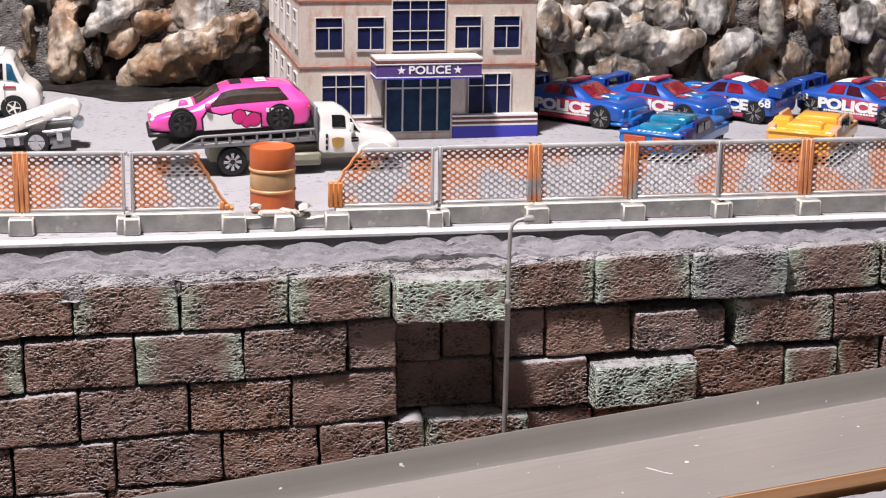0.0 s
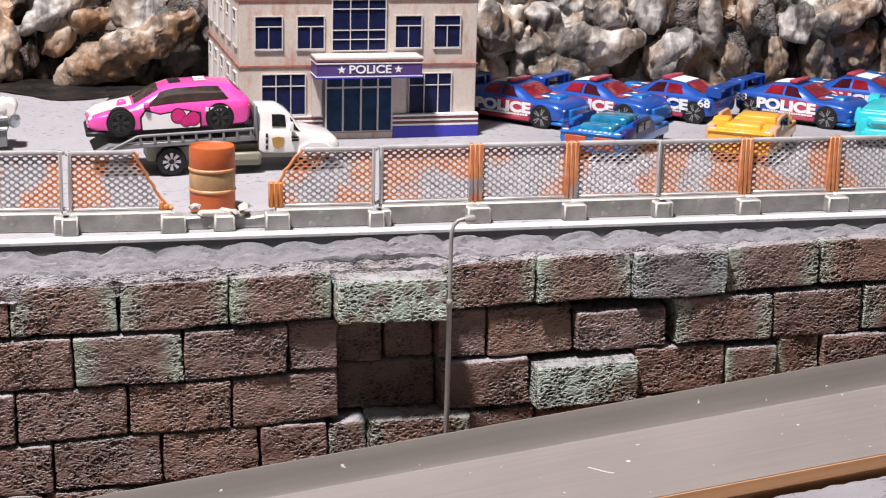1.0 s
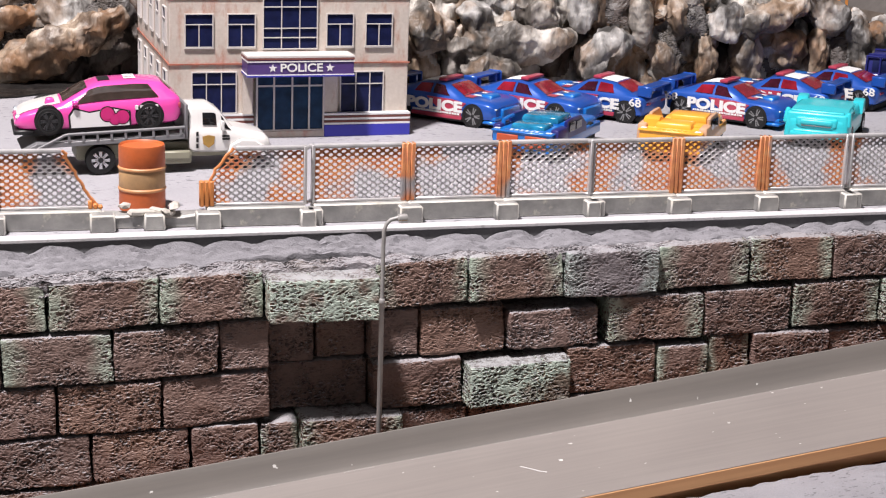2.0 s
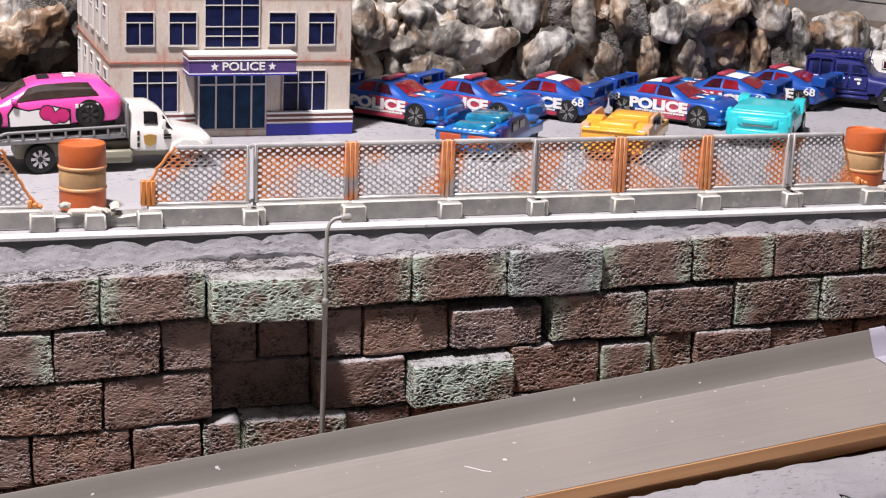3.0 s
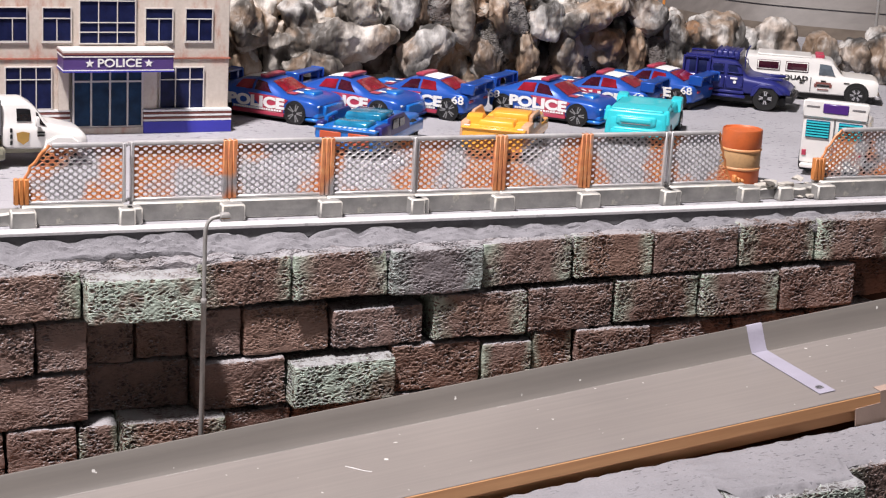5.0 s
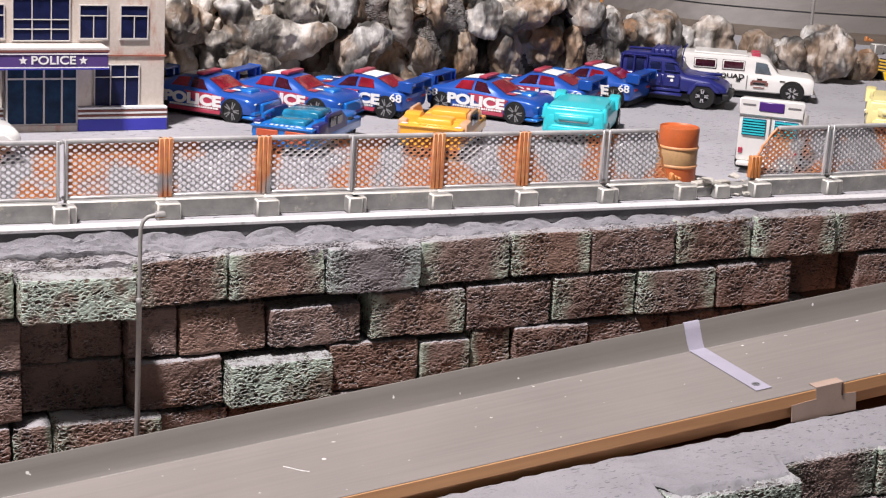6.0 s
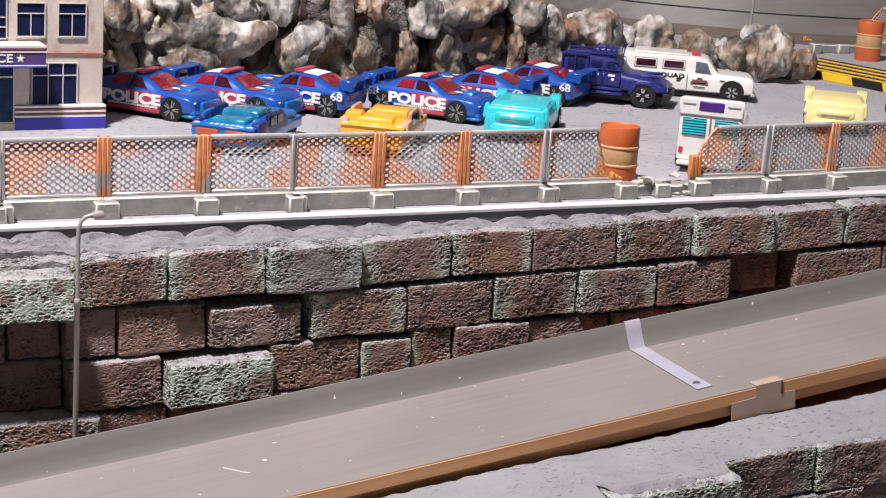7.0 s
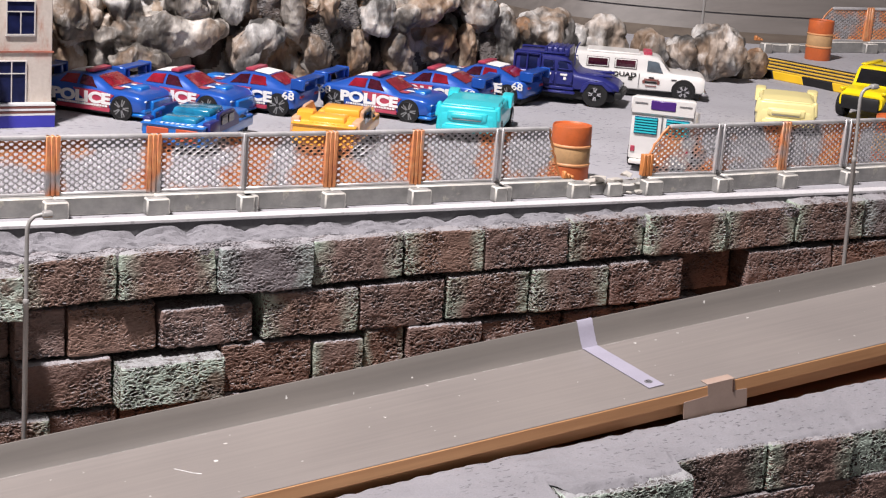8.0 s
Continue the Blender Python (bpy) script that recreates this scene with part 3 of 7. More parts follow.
def fence_section(at, bays, label, left_cut=None, right_cut=None, torn=0.0130, long=1.0):
    """left_cut: the bay whose right part is broken off; right_cut: the bay whose left part is broken off; bays between are missing."""
    f = thing("fence_section", at @ Matrix.Diagonal((long, 1, 0.925, 1)), label, "fence", "fence sections along the terrace")
    rails = [0.0085, 0.0318]
    lo, hi = rails
    for k in range(bays):
        a, b = k * BAY, (k + 1) * BAY
        gone = left_cut is not None and left_cut < k < right_cut
        base_lo, base_hi = (a + 0.0015 if k == 0 else a), (b - 0.0015 if k == bays - 1 else b)
        bm = bmesh.new()
        if gone:
            box(bm, (base_lo, 0.0052, 0), (base_hi, 0.0128, 0.0056), 0.0008, 1, None, True)
            bmesh.ops.subdivide_edges(bm, edges=bm.edges[:], cuts=3, use_grid_fill=True)
            for v in bm.verts:
                v.co += Vector((0, 0.0006 * wob(v.co.x, v.co.z, k, 260), 0.0014 * wob(v.co.x, v.co.y, k, 190) if v.co.z > 0.002 else 0))
            part("broken_foot", boxed((base_lo + 0.0145, 0.0012, 0), (base_lo + 0.0225, 0.0060, 0.0064), 0.0007, 1, (0.9, 0.8), True), [M["base"], M["base_edge"]], f, "chipped foot in the gap")
        else:
            box(bm, (base_lo, 0.0045, 0), (base_hi, 0.0130, 0.0078), 0.0006, 1, None, True)
        part("base_rail", bm, [M["base"], M["base_edge"]], f)
        if gone:
            continue
        cut = "r" if k == left_cut else "l" if k == right_cut else ""
        if cut == "r":
            edge = lambda z: b - 0.0138 + torn - torn * max(0.0, (z - lo) / (hi - lo)) ** 0.8
            keep = lambda x, z: x < edge(z) + 0.0011 * wob(z, k, bays, 420) - 0.0006
            top = (a, edge(hi))
        elif cut == "l":
            edge = lambda z: a + 0.0004 + 0.0102 * max(0.0, ((z - lo) / (hi - lo) - 0.25) / 0.75) ** 1.5
            keep = lambda x, z: x > edge(z) + 0.0011 * wob(z, k, bays, 420) + 0.0006
            top = (edge(hi), b)
        else:
            keep = lambda x, z: True
            top = (a, b)
        part("mesh_panel", panel_mesh(a + (0.0016 if k == 0 else 0.0026), b - (0.0016 if k == bays - 1 else 0.0026), lo + 0.0004, hi - 0.0012, keep), M["fence"], f, at=pose(0, 0.0085, 0))
        if cut:
            steps = [lo + (hi - lo - 0.0008) * q / 16 for q in range(17)]
            part("torn_edge", tube([(edge(z) + 0.0011 * wob(z, k, bays, 420), 0.0085, z) for z in steps], 0.0006, 6), M["rust"], f, "jagged rusty torn edge")
        part("top_rail", boxed((top[0], 0.0072, hi - 0.0018), (top[1], 0.0098, hi), 0.0006, 2), M["rail"], f)
        part("bottom_rail", boxed((a, 0.0076, lo - 0.0007), (b if cut != "r" else edge(lo), 0.0094, lo + 0.0005), 0.0003), M["rail"], f)
    for k in range(bays + 1):
        x = k * BAY
        broken = left_cut is not None and (left_cut < k <= right_cut)
        if not (broken and k == left_cut + 1):
            bm = bmesh.new()
            end = k in (0, bays)
            x = x + (0.0006 if k == 0 else -0.0006 if k == bays else 0)
            for q in ((0.0009 if k == 0 else -0.0009,) if end else (-0.0018, 0.0, 0.0018)):
                tall = 0.0318 if not broken else 0.0180
                half = 0.0006 if end else 0.00085
                box(bm, (x + q - half, 0.0068, 0.0078), (x + q + half, 0.0098, tall), 0.0003)
            part("post", bm, M["rust_post"] if broken else M["rail"] if end else M["fence"], f)
        else:
            bm = bmesh.new()
            for q, tall in ((-0.004, 0.0112), (-0.0022, 0.0100), (-0.0004, 0.0092)):
                box(bm, (x + q - 0.0008, 0.0070, 0.0078), (x + q + 0.0008, 0.0096, tall), 0.0004)
            part("post", bm, M["rust_post"], f, "rusted post snapped off low")
        w = 0.0046 if k not in (0, bays) else 0.0030
        xf = x if k not in (0, bays) else x + (0.0006 if k == 0 else -0.0006)
        part("foot", boxed((xf - w, 0.0, 0), (xf + w, 0.0062, 0.0070), 0.0006, 1, (0.96, 1.0), True), [M["base"], M["base_edge"]], f)
    return f


# feet corners lie a little right of the posts, so the posts start 5 mm left of them
SILVER = "silver perforated fence section with orange rust on a grey base"
BROKEN = "rusty perforated fence section broken open in the middle"
fence_section(WALL @ pose(-0.2288, 0.0098, 0, 0, 0, -3.2), 3, SILVER)
fence_section(WALL @ pose(-0.1153, 0.0018, 0, 0, 0, -1.6), 3, BROKEN, 0, 2)
fence_section(WALL @ pose(-0.0014, 0.0005, 0, 0, 0, 0), 3, SILVER)
fence_section(WALL @ pose(0.1077, -0.0004, 0, 0, 0, 0), 3, SILVER, long=0.9885)
fence_section(WALL @ pose(0.2198, 0.0000, 0, 0, 0, 0.4), 3, BROKEN, 0, 2, 0.0080, 0.9825)
fence_section(WALL @ pose(0.3320, 0.0012, 0, 0, 0, 3.2), 2, SILVER, long=0.982)
fence_section(WALL @ pose(0.4065, 0.0056, 0, 0, 0, 4.0), 3, BROKEN, 0, 2, long=0.98)


# ---- the race track and the lower ledge ----
CLIMB = 0.1245
TRACK = WALL @ Matrix.Translation((0, -0.042, -0.0787)) @ pose(0, 0, 0, 0, -math.degrees(math.atan(CLIMB)), 0)


def build_track():
    t = thing("race_track", TRACK, "sloping grey race track with a raised guard and wooden edge", "track")
    part("bed", boxed((-0.60, -0.0603, -0.0004), (0.95, 0.0, 0.0), 0.0002), M["track"], t, "dusty grey track bed")
    bm = bmesh.new()
    outline = [(-0.0042, -0.00004), (-0.0039, 0.0003), (-0.0030, 0.0018), (-0.0018, 0.0044), (-0.0008, 0.0072), (0.0001, 0.0098), (0.0003, 0.0101), (0.0009, 0.0101), (0.0011, 0.0098),
               (0.0011, -0.0060), (-0.0042, -0.0060)]
    rings = [[bm.verts.new((x, y, z)) for y, z in outline] for x in (-0.60, 0.2445, 0.2447, 0.95)]
    for a, b in zip(rings, rings[1:]):
        for k in range(len(outline)):
            bm.faces.new((a[k], b[k], b[(k + 1) % len(outline)], a[(k + 1) % len(outline)]))
    bm.faces.new(rings[0]), bm.faces.new(rings[-1][::-1])
    bmesh.ops.recalc_face_normals(bm, faces=bm.faces)
    part("guard_rail", bm, M["guard"], t, "grey upright guard with a curved foot")
    bm = bmesh.new()
    rnd = random.Random(19)
    x = -0.30
    while x < 0.60:
        long = rnd.uniform(0.002, 0.012)
        y = -0.0046 - rnd.uniform(0, 0.0006)
        box(bm, (x, y - rnd.uniform(0.0001, 0.0003), 0.0), (x + long, y, 0.00010))
        x += long + rnd.uniform(0.001, 0.014)
    part("dust_line", bm, M["dust"], t, "pale line of dust along the guard", smooth=False)
    part("wood_edge", boxed((-0.60, -0.0585, -0.0104), (0.95, -0.0300, -0.0056), 0.0005), M["pine"], t, "orange-brown wooden underside")
    part("joint_tape", boxed((0.2372, -0.0522, 0.0002), (0.2441, -0.0050, 0.0005), 0.0001), M["tape"], t, "pale lilac tape across the joint")
    fold = [(-0.0052, 0.0003), (-0.0044, 0.0004), (-0.0033, 0.0020), (-0.0021, 0.0046), (-0.0011, 0.0074), (-0.0002, 0.0100), (0.0003, 0.0104), (0.0012, 0.0104)]
    bm = bmesh.new()
    rows = [[bm.verts.new((x + 0.0004 * k / 7, y, z)) for k, (y, z) in enumerate(fold)] for x in (0.2370, 0.2440)]
    for k in range(len(fold) - 1):
        bm.faces.new((rows[0][k], rows[1][k], rows[1][k + 1], rows[0][k + 1]))
    part("joint_tape", bm, M["tape"], t)
    part("tape_mark", lathe(bmesh.new(), [(0.0016, 0.0005), (0.0016, 0.0007), (0.0011, 0.0007), (0.0011, 0.0005)], 20, pose(0.2404, -0.0470, 0)), M["grey_plastic"], t, "printed ring on the tape")
    bm = bmesh.new()
    flap = [(0.2472, -0.0114), (0.2620, -0.0120), (0.2757, -0.0122), (0.2757, -0.0050), (0.2701, -0.0046), (0.2700, 0.0004), (0.2578, 0.0004), (0.2579, -0.0042), (0.2472, -0.0046)]
    near, back = ([bm.verts.new((x, y, z)) for x, z in flap] for y in (-0.0607, -0.0601))
    bm.faces.new(near)
    for k in range(len(flap)):
        bm.faces.new((near[k], back[k], back[(k + 1) % len(flap)], near[(k + 1) % len(flap)]))
    bmesh.ops.recalc_face_normals(bm, faces=bm.faces)
    part("edge_tape", bm, M["tape_tan"], t, "tan tape hanging over the edge", smooth=False)
    part("edge_tape", boxed((0.2578, -0.0601, 0.0001), (0.2700, -0.0560, 0.0004), 0.0001), M["tape_tan"], t)
    part("tape_tear", boxed((0.2690, -0.0610, -0.0050), (0.2697, -0.0606, 0.0000), 0.0001), M["stripe_tear"], t, "dark tear in the tape")
    part("scratch", tube([(0.0608, -0.0277, 0.0), (0.0632, -0.0312, 0.0001), (0.0655, -0.0346, 0.0001), (0.0677, -0.0364, 0.0)], 0.00016, 6), M["white_print"], t, "fine white scratch")
    part("wood_lip", boxed((-0.60, -0.0605, -0.0054), (0.95, -0.0300, -0.0004), 0.0003), M["pine"], t)
    return t


build_track()


def build_ledge():
    def fn(s, t):
        u = 0.02 + 0.75 * s
        ragged = 0.0016 * wob(u, 2, 0, 90) + 0.0010 * wob(u, 9, 0, 260)
        block = max(0.0, min(1.0, (u - 0.1705) / 0.006)) * max(0.0, min(1.0, (0.2255 - u) / 0.004))
        left = max(0.0, min(1.0, (0.1715 - u) / 0.006))
        rear_y, front_y = -0.1040 + ragged, -0.1296 - 0.0114 * block - 0.05 * left + 0.0016 * wob(u, 21, 0, 240) + 0.0010 * wob(u, 23, 0, 620)
        rear_z = float(np.interp(u, (0.02, 0.111, 0.150, 0.195, 0.243, 0.295, 0.341, 0.77), (-0.082, -0.0726, -0.0677, -0.0641, -0.0596, -0.0550, -0.0505, -0.012)))
        front_z = float(np.interp(u, (0.02, 0.12, 0.1660, 0.1730, 0.2189, 0.2264, 0.3194, 0.77), (-0.083, -0.0730, -0.0665, -0.0628, -0.0632, -0.0619, -0.0591, -0.045))) + 0.0006 * block
        if t < 0.04:
            return (u, rear_y + 0.001, rear_z - 0.016)
        q = (t - 0.04) / 0.96
        z = rear_z + (front_z - rear_z) * q + 0.0007 * wob(u, front_y * q, 0, 45) + 0.0003 * wob(u, q * 0.027, 5, 230)
        return (u, rear_y + (front_y - rear_y) * q, z - (0.0012 + 0.0020 * block) * max(0.0, (t - 0.93) / 0.07))
    solid("lower_ledge", sheet(420, 50, fn), M["ledge"], WALL, "grey plaster ledge with dark chips below the track", "ledge", kind="structure")
    wall = solid("wall_2", boxed((0.17, -0.128, -0.30), (0.75, -0.106, -0.0760)), M["void"], WALL,
                 "lower terrace wall of brown foam blocks", "wall", kind="structure")
    lay_row(wall, -0.0692, 0.030, 0.0175, [0.1725, 0.2245, 0.2660, 0.3050, 0.3440, 0.3830, 0.4220, 0.4610],
            {0: ("brick_mint", 0.0118, 0.0010), 1: ("brick_ends", 0, 0), 2: ("brick_ends", 0, 0), 3: ("brick_mint", 0, 0)}, -0.131)
    lay_row(wall, -0.0874, 0.030, 0.0175, [0.1830, 0.2255, 0.2450, 0.2890, 0.3290, 0.3690, 0.4090, 0.4490], {0: ("brick", -0.006, 0)}, -0.131)
    solid("lower_ground", sheet(120, 12, lambda s, t: (-0.7 + 1.75 * s, -0.1045 + 0.098 * t, float(np.interp(-0.7 + 1.75 * s, (-0.7, 0.15, 0.28, 0.40, 1.05), (-0.1836, -0.0833, -0.0600, -0.0445, 0.0370))) + 0.0005 * wob(s, t, 0, 30))), M["under"], WALL,
          "dark reddish board under the race track", "ground", kind="structure")


build_ledge()


# ---- room around the table-top ----
def build_room():
    lo, hi = Vector((-0.95, -0.65, -0.42)), Vector((1.45, 1.85, 1.5))
    d = 0.05
    for name, a, b in (("floor", (lo.x, lo.y, lo.z - d), (hi.x, hi.y, lo.z)), ("ceiling", (lo.x, lo.y, hi.z), (hi.x, hi.y, hi.z + d)),
                       ("wall_south", (lo.x, lo.y - d, lo.z), (hi.x, lo.y, hi.z)), ("wall_north", (lo.x, hi.y, lo.z), (hi.x, hi.y + d, hi.z)),
                       ("wall_west", (lo.x - d, lo.y, lo.z), (lo.x, hi.y, hi.z)), ("wall_east", (hi.x, lo.y, lo.z), (hi.x + d, hi.y, hi.z))):
        solid(name, boxed(a, b), M["room"], Matrix.Identity(4), "plain grey room surface", name.split("_")[0], kind="structure")


build_room()

M.update({
    "cream_card": stained_card("building_card"),
    "card_pale": paint("building_trim", (0.58, 0.55, 0.53), 0.6, 0, 0.08, 60),
    "rust_line": paint("red_ledge", (0.42, 0.15, 0.10), 0.7, 0, 0.35, 300, grime=0.3),
    "navy_glass": clear("navy_glass", (0.010, 0.014, 0.055), 0.3, 0.0),
    "teal_glass": clear("teal_glass", (0.010, 0.035, 0.085), 0.3, 0.0),
    "sign_purple": paint("sign_purple", (0.085, 0.045, 0.20), 0.45, 0, 0.15, 120),
    "base_blue": paint("base_blue", (0.045, 0.045, 0.42), 0.5, 0, 0.12, 120),
    "stripe_brown": paint("stripe_brown", (0.20, 0.07, 0.06), 0.6, 0, 0.2, 200),
    "white": paint("white_enamel", (0.78, 0.77, 0.75), 0.25, 0, 0.06, 90, coat=0.5),
    "white_dull": paint("white_plastic", (0.74, 0.72, 0.68), 0.4, 0, 0.08, 90),
    "police_blue": paint("police_blue", (0.016, 0.088, 0.42), 0.28, 0.15, 0.10, 90, coat=0.6),
    "bright_blue": paint("bright_blue", (0.008, 0.16, 0.56), 0.3, 0.1, 0.10, 90, coat=0.5),
    "police_red": paint("police_red", (0.42, 0.045, 0.085), 0.35, 0, 0.10, 90, coat=0.4),
    "red_glass": clear("red_glass", (0.24, 0.012, 0.026), 0.1),
    "red_smoke": clear("red_smoke_glass", (0.050, 0.008, 0.018), 0.1),
    "grey_glass": clear("grey_glass", (0.10, 0.125, 0.15), 0.1),
    "black_glass": clear("black_glass", (0.012, 0.012, 0.014), 0.1),
    "smoke_glass": clear("smoke_glass", (0.05, 0.035, 0.03), 0.08),
    "blue_glass": clear("blue_glass", (0.02, 0.11, 0.20), 0.1),
    "rubber": paint("black_rubber", (0.007, 0.007, 0.0075), 0.75, 0, 0.2, 200),
    "black": paint("black_plastic", (0.010, 0.010, 0.011), 0.5, 0, 0.2, 150),
    "wheel_grey": paint("wheel_grey", (0.060, 0.060, 0.064), 0.35, 0.3, 0.2, 200),
    "spoke_grey": paint("spoke_grey", (0.30, 0.30, 0.305), 0.35, 0.3, 0.2, 200),
    "rim_dark": paint("dark_rim", (0.02, 0.02, 0.022), 0.35, 0.3, 0.2, 200),
    "chrome": paint("chrome", (0.66, 0.66, 0.68), 0.22, 0.9, 0.1, 200),
    "olive": paint("olive_plastic", (0.28, 0.27, 0.20), 0.5, 0.0, 0.12, 200),
    "pink": paint("hot_pink", (0.86, 0.085, 0.42), 0.25, 0.05, 0.06, 90, coat=0.7),
    "deep_pink": paint("deep_pink", (0.62, 0.03, 0.20), 0.35, 0, 0.06, 90),
    "navy": paint("navy_paint", (0.020, 0.024, 0.165), 0.36, 0.1, 0.12, 120, coat=0.1),
    "orange_toy": paint("orange_toy", (0.92, 0.43, 0.045), 0.32, 0, 0.06, 90, coat=0.4),
    "tan_side": paint("tan_side", (0.60, 0.36, 0.22), 0.5, 0, 0.1, 120),
    "brick_red": paint("brick_red_panel", (0.50, 0.09, 0.035), 0.45, 0, 0.1, 120),
    "turquoise": paint("turquoise_toy", (0.035, 0.58, 0.66), 0.3, 0, 0.06, 90, coat=0.4),
    "teal_clear": clear("teal_clear", (0.015, 0.19, 0.34), 0.1),
    "cream_toy": paint("cream_toy", (0.82, 0.72, 0.33), 0.35, 0, 0.05, 90, coat=0.3),
    "yellow": paint("yellow_toy", (0.86, 0.66, 0.010), 0.3, 0, 0.06, 90, coat=0.4),
    "hazard_yellow": paint("hazard_yellow", (0.80, 0.50, 0.02), 0.5, 0, 0.12, 150),
    "ramp_tan": paint("ramp_tan", (0.50, 0.36, 0.17), 0.6, 0, 0.2, 200),
    "barrel_orange": paint("barrel_orange", (0.60, 0.135, 0.035), 0.5, 0, 0.25, 140, grime=0.15),
    "barrel_tan": paint("barrel_tan", (0.56, 0.34, 0.16), 0.55, 0, 0.3, 140, grime=0.25),
    "barrel_rim": paint("barrel_rim", (0.66, 0.32, 0.14), 0.5, 0, 0.2, 160),
    "purple": paint("purple_hatch", (0.075, 0.025, 0.20), 0.3, 0, 0.1, 120),
    "lens": paint("lens_pale", (0.70, 0.78, 0.85), 0.15, 0.1, 0.05, 120, coat=0.6),
    "gold": paint("gold_badge", (0.50, 0.30, 0.08), 0.4, 0.3, 0.2, 200),
    "board_grey": wood("bank_boards", (0.19, 0.172, 0.16), (0.14, 0.127, 0.118), 0, 0.6, 0.5),
    "bank_edge": wood("bank_edge", (0.20, 0.165, 0.13), (0.13, 0.105, 0.085), 0, 0.6, 0.6),
    "rubble": paint("rubble_pale", (0.56, 0.53, 0.48), 0.8, 0, 0.25, 300, grime=0.3),
    "stick": paint("orange_sticks", (0.60, 0.24, 0.06), 0.6, 0, 0.2, 200),
})


# ---- lettering ----
def letters(text, height, material, parent, at, label="", name="lettering", bold=0.0, squeeze=1.0):
    """Flat raised lettering in the x-z plane facing -y, centred."""
    cu = bpy.data.curves.new("lettering", "FONT")
    cu.body, cu.size, cu.align_x, cu.align_y, cu.extrude, cu.offset = text, 1.0, "CENTER", "CENTER", 0.03, bold
    tmp = new("lettering", cu)
    me = bpy.data.meshes.new_from_object(tmp.evaluated_get(bpy.context.evaluated_depsgraph_get()))
    bpy.data.objects.remove(tmp)
    k = height / 0.70
    for v in me.vertices:
        x, y, z = v.co
        v.co = (x * k * squeeze, -z * 0.004, y * k)
    me.materials.clear()
    me.materials.append(material)
    ob = new(name, me)
    ob.parent, ob.matrix_basis = parent, at
    if label:
        ob["label"] = label
    return ob


def star(bm, cx, cz, r, y):
    pts = [(cx + (r if i % 2 == 0 else r * 0.42) * math.sin(i * math.pi / 5), cz + (r if i % 2 == 0 else r * 0.42) * math.cos(i * math.pi / 5))
           for i in range(10)]
    return prism(bm, pts, y, y + 0.0003)


# ---- the police station ----
def window_unit(parent, x0, z0, x1, z1, uprights, bars, y=-0.0006, glass="navy_glass", at=None, sill=True):
    """A window in the x-z plane: recessed pane, pale frame, glazing bars and sill."""
    t = 0.00046
    bm = bmesh.new()
    for a, b in (((x0, y - 0.0004, z0), (x0 + t, y + 0.0008, z1)), ((x1 - t, y - 0.0004, z0), (x1, y + 0.0008, z1)),
                 ((x0 + t, y - 0.0004, z1 - t), (x1 - t, y + 0.0008, z1)), ((x0 + t, y - 0.0004, z0), (x1 - t, y + 0.0008, z0 + t))):
        box(bm, a, b)
    w = part("window", boxed((x0 + t, y + 0.0003, z0 + t), (x1 - t, y + 0.0007, z1 - t)), M[glass], parent, at=at, smooth=False)
    part("window_frame", bm, M["card_pale"], w, smooth=False)
    for u in uprights:
        x = x0 + (x1 - x0) * u
        ztop = z0 + (z1 - z0) * bars[0] if len(uprights) == 1 else z1 - t
        part("glazing_bar", boxed((x - t * 0.45, y - 0.0003, z0 + t), (x + t * 0.45, y + 0.0006, ztop)), M["card_pale"], w, smooth=False)
    for u in bars:
        z = z0 + (z1 - z0) * u
        part("glazing_bar", boxed((x0 + t, y - 0.00035, z - t * 0.45), (x1 - t, y + 0.00055, z + t * 0.45)), M["card_pale"], w, smooth=False)
    if sill:
        part("window_sill", boxed((x0 - 0.0002, y - 0.0004, z0 - 0.0005), (x1 + 0.0002, y + 0.0009, z0 - 0.0001), 0.0001), M["card_pale"], w)
    return w


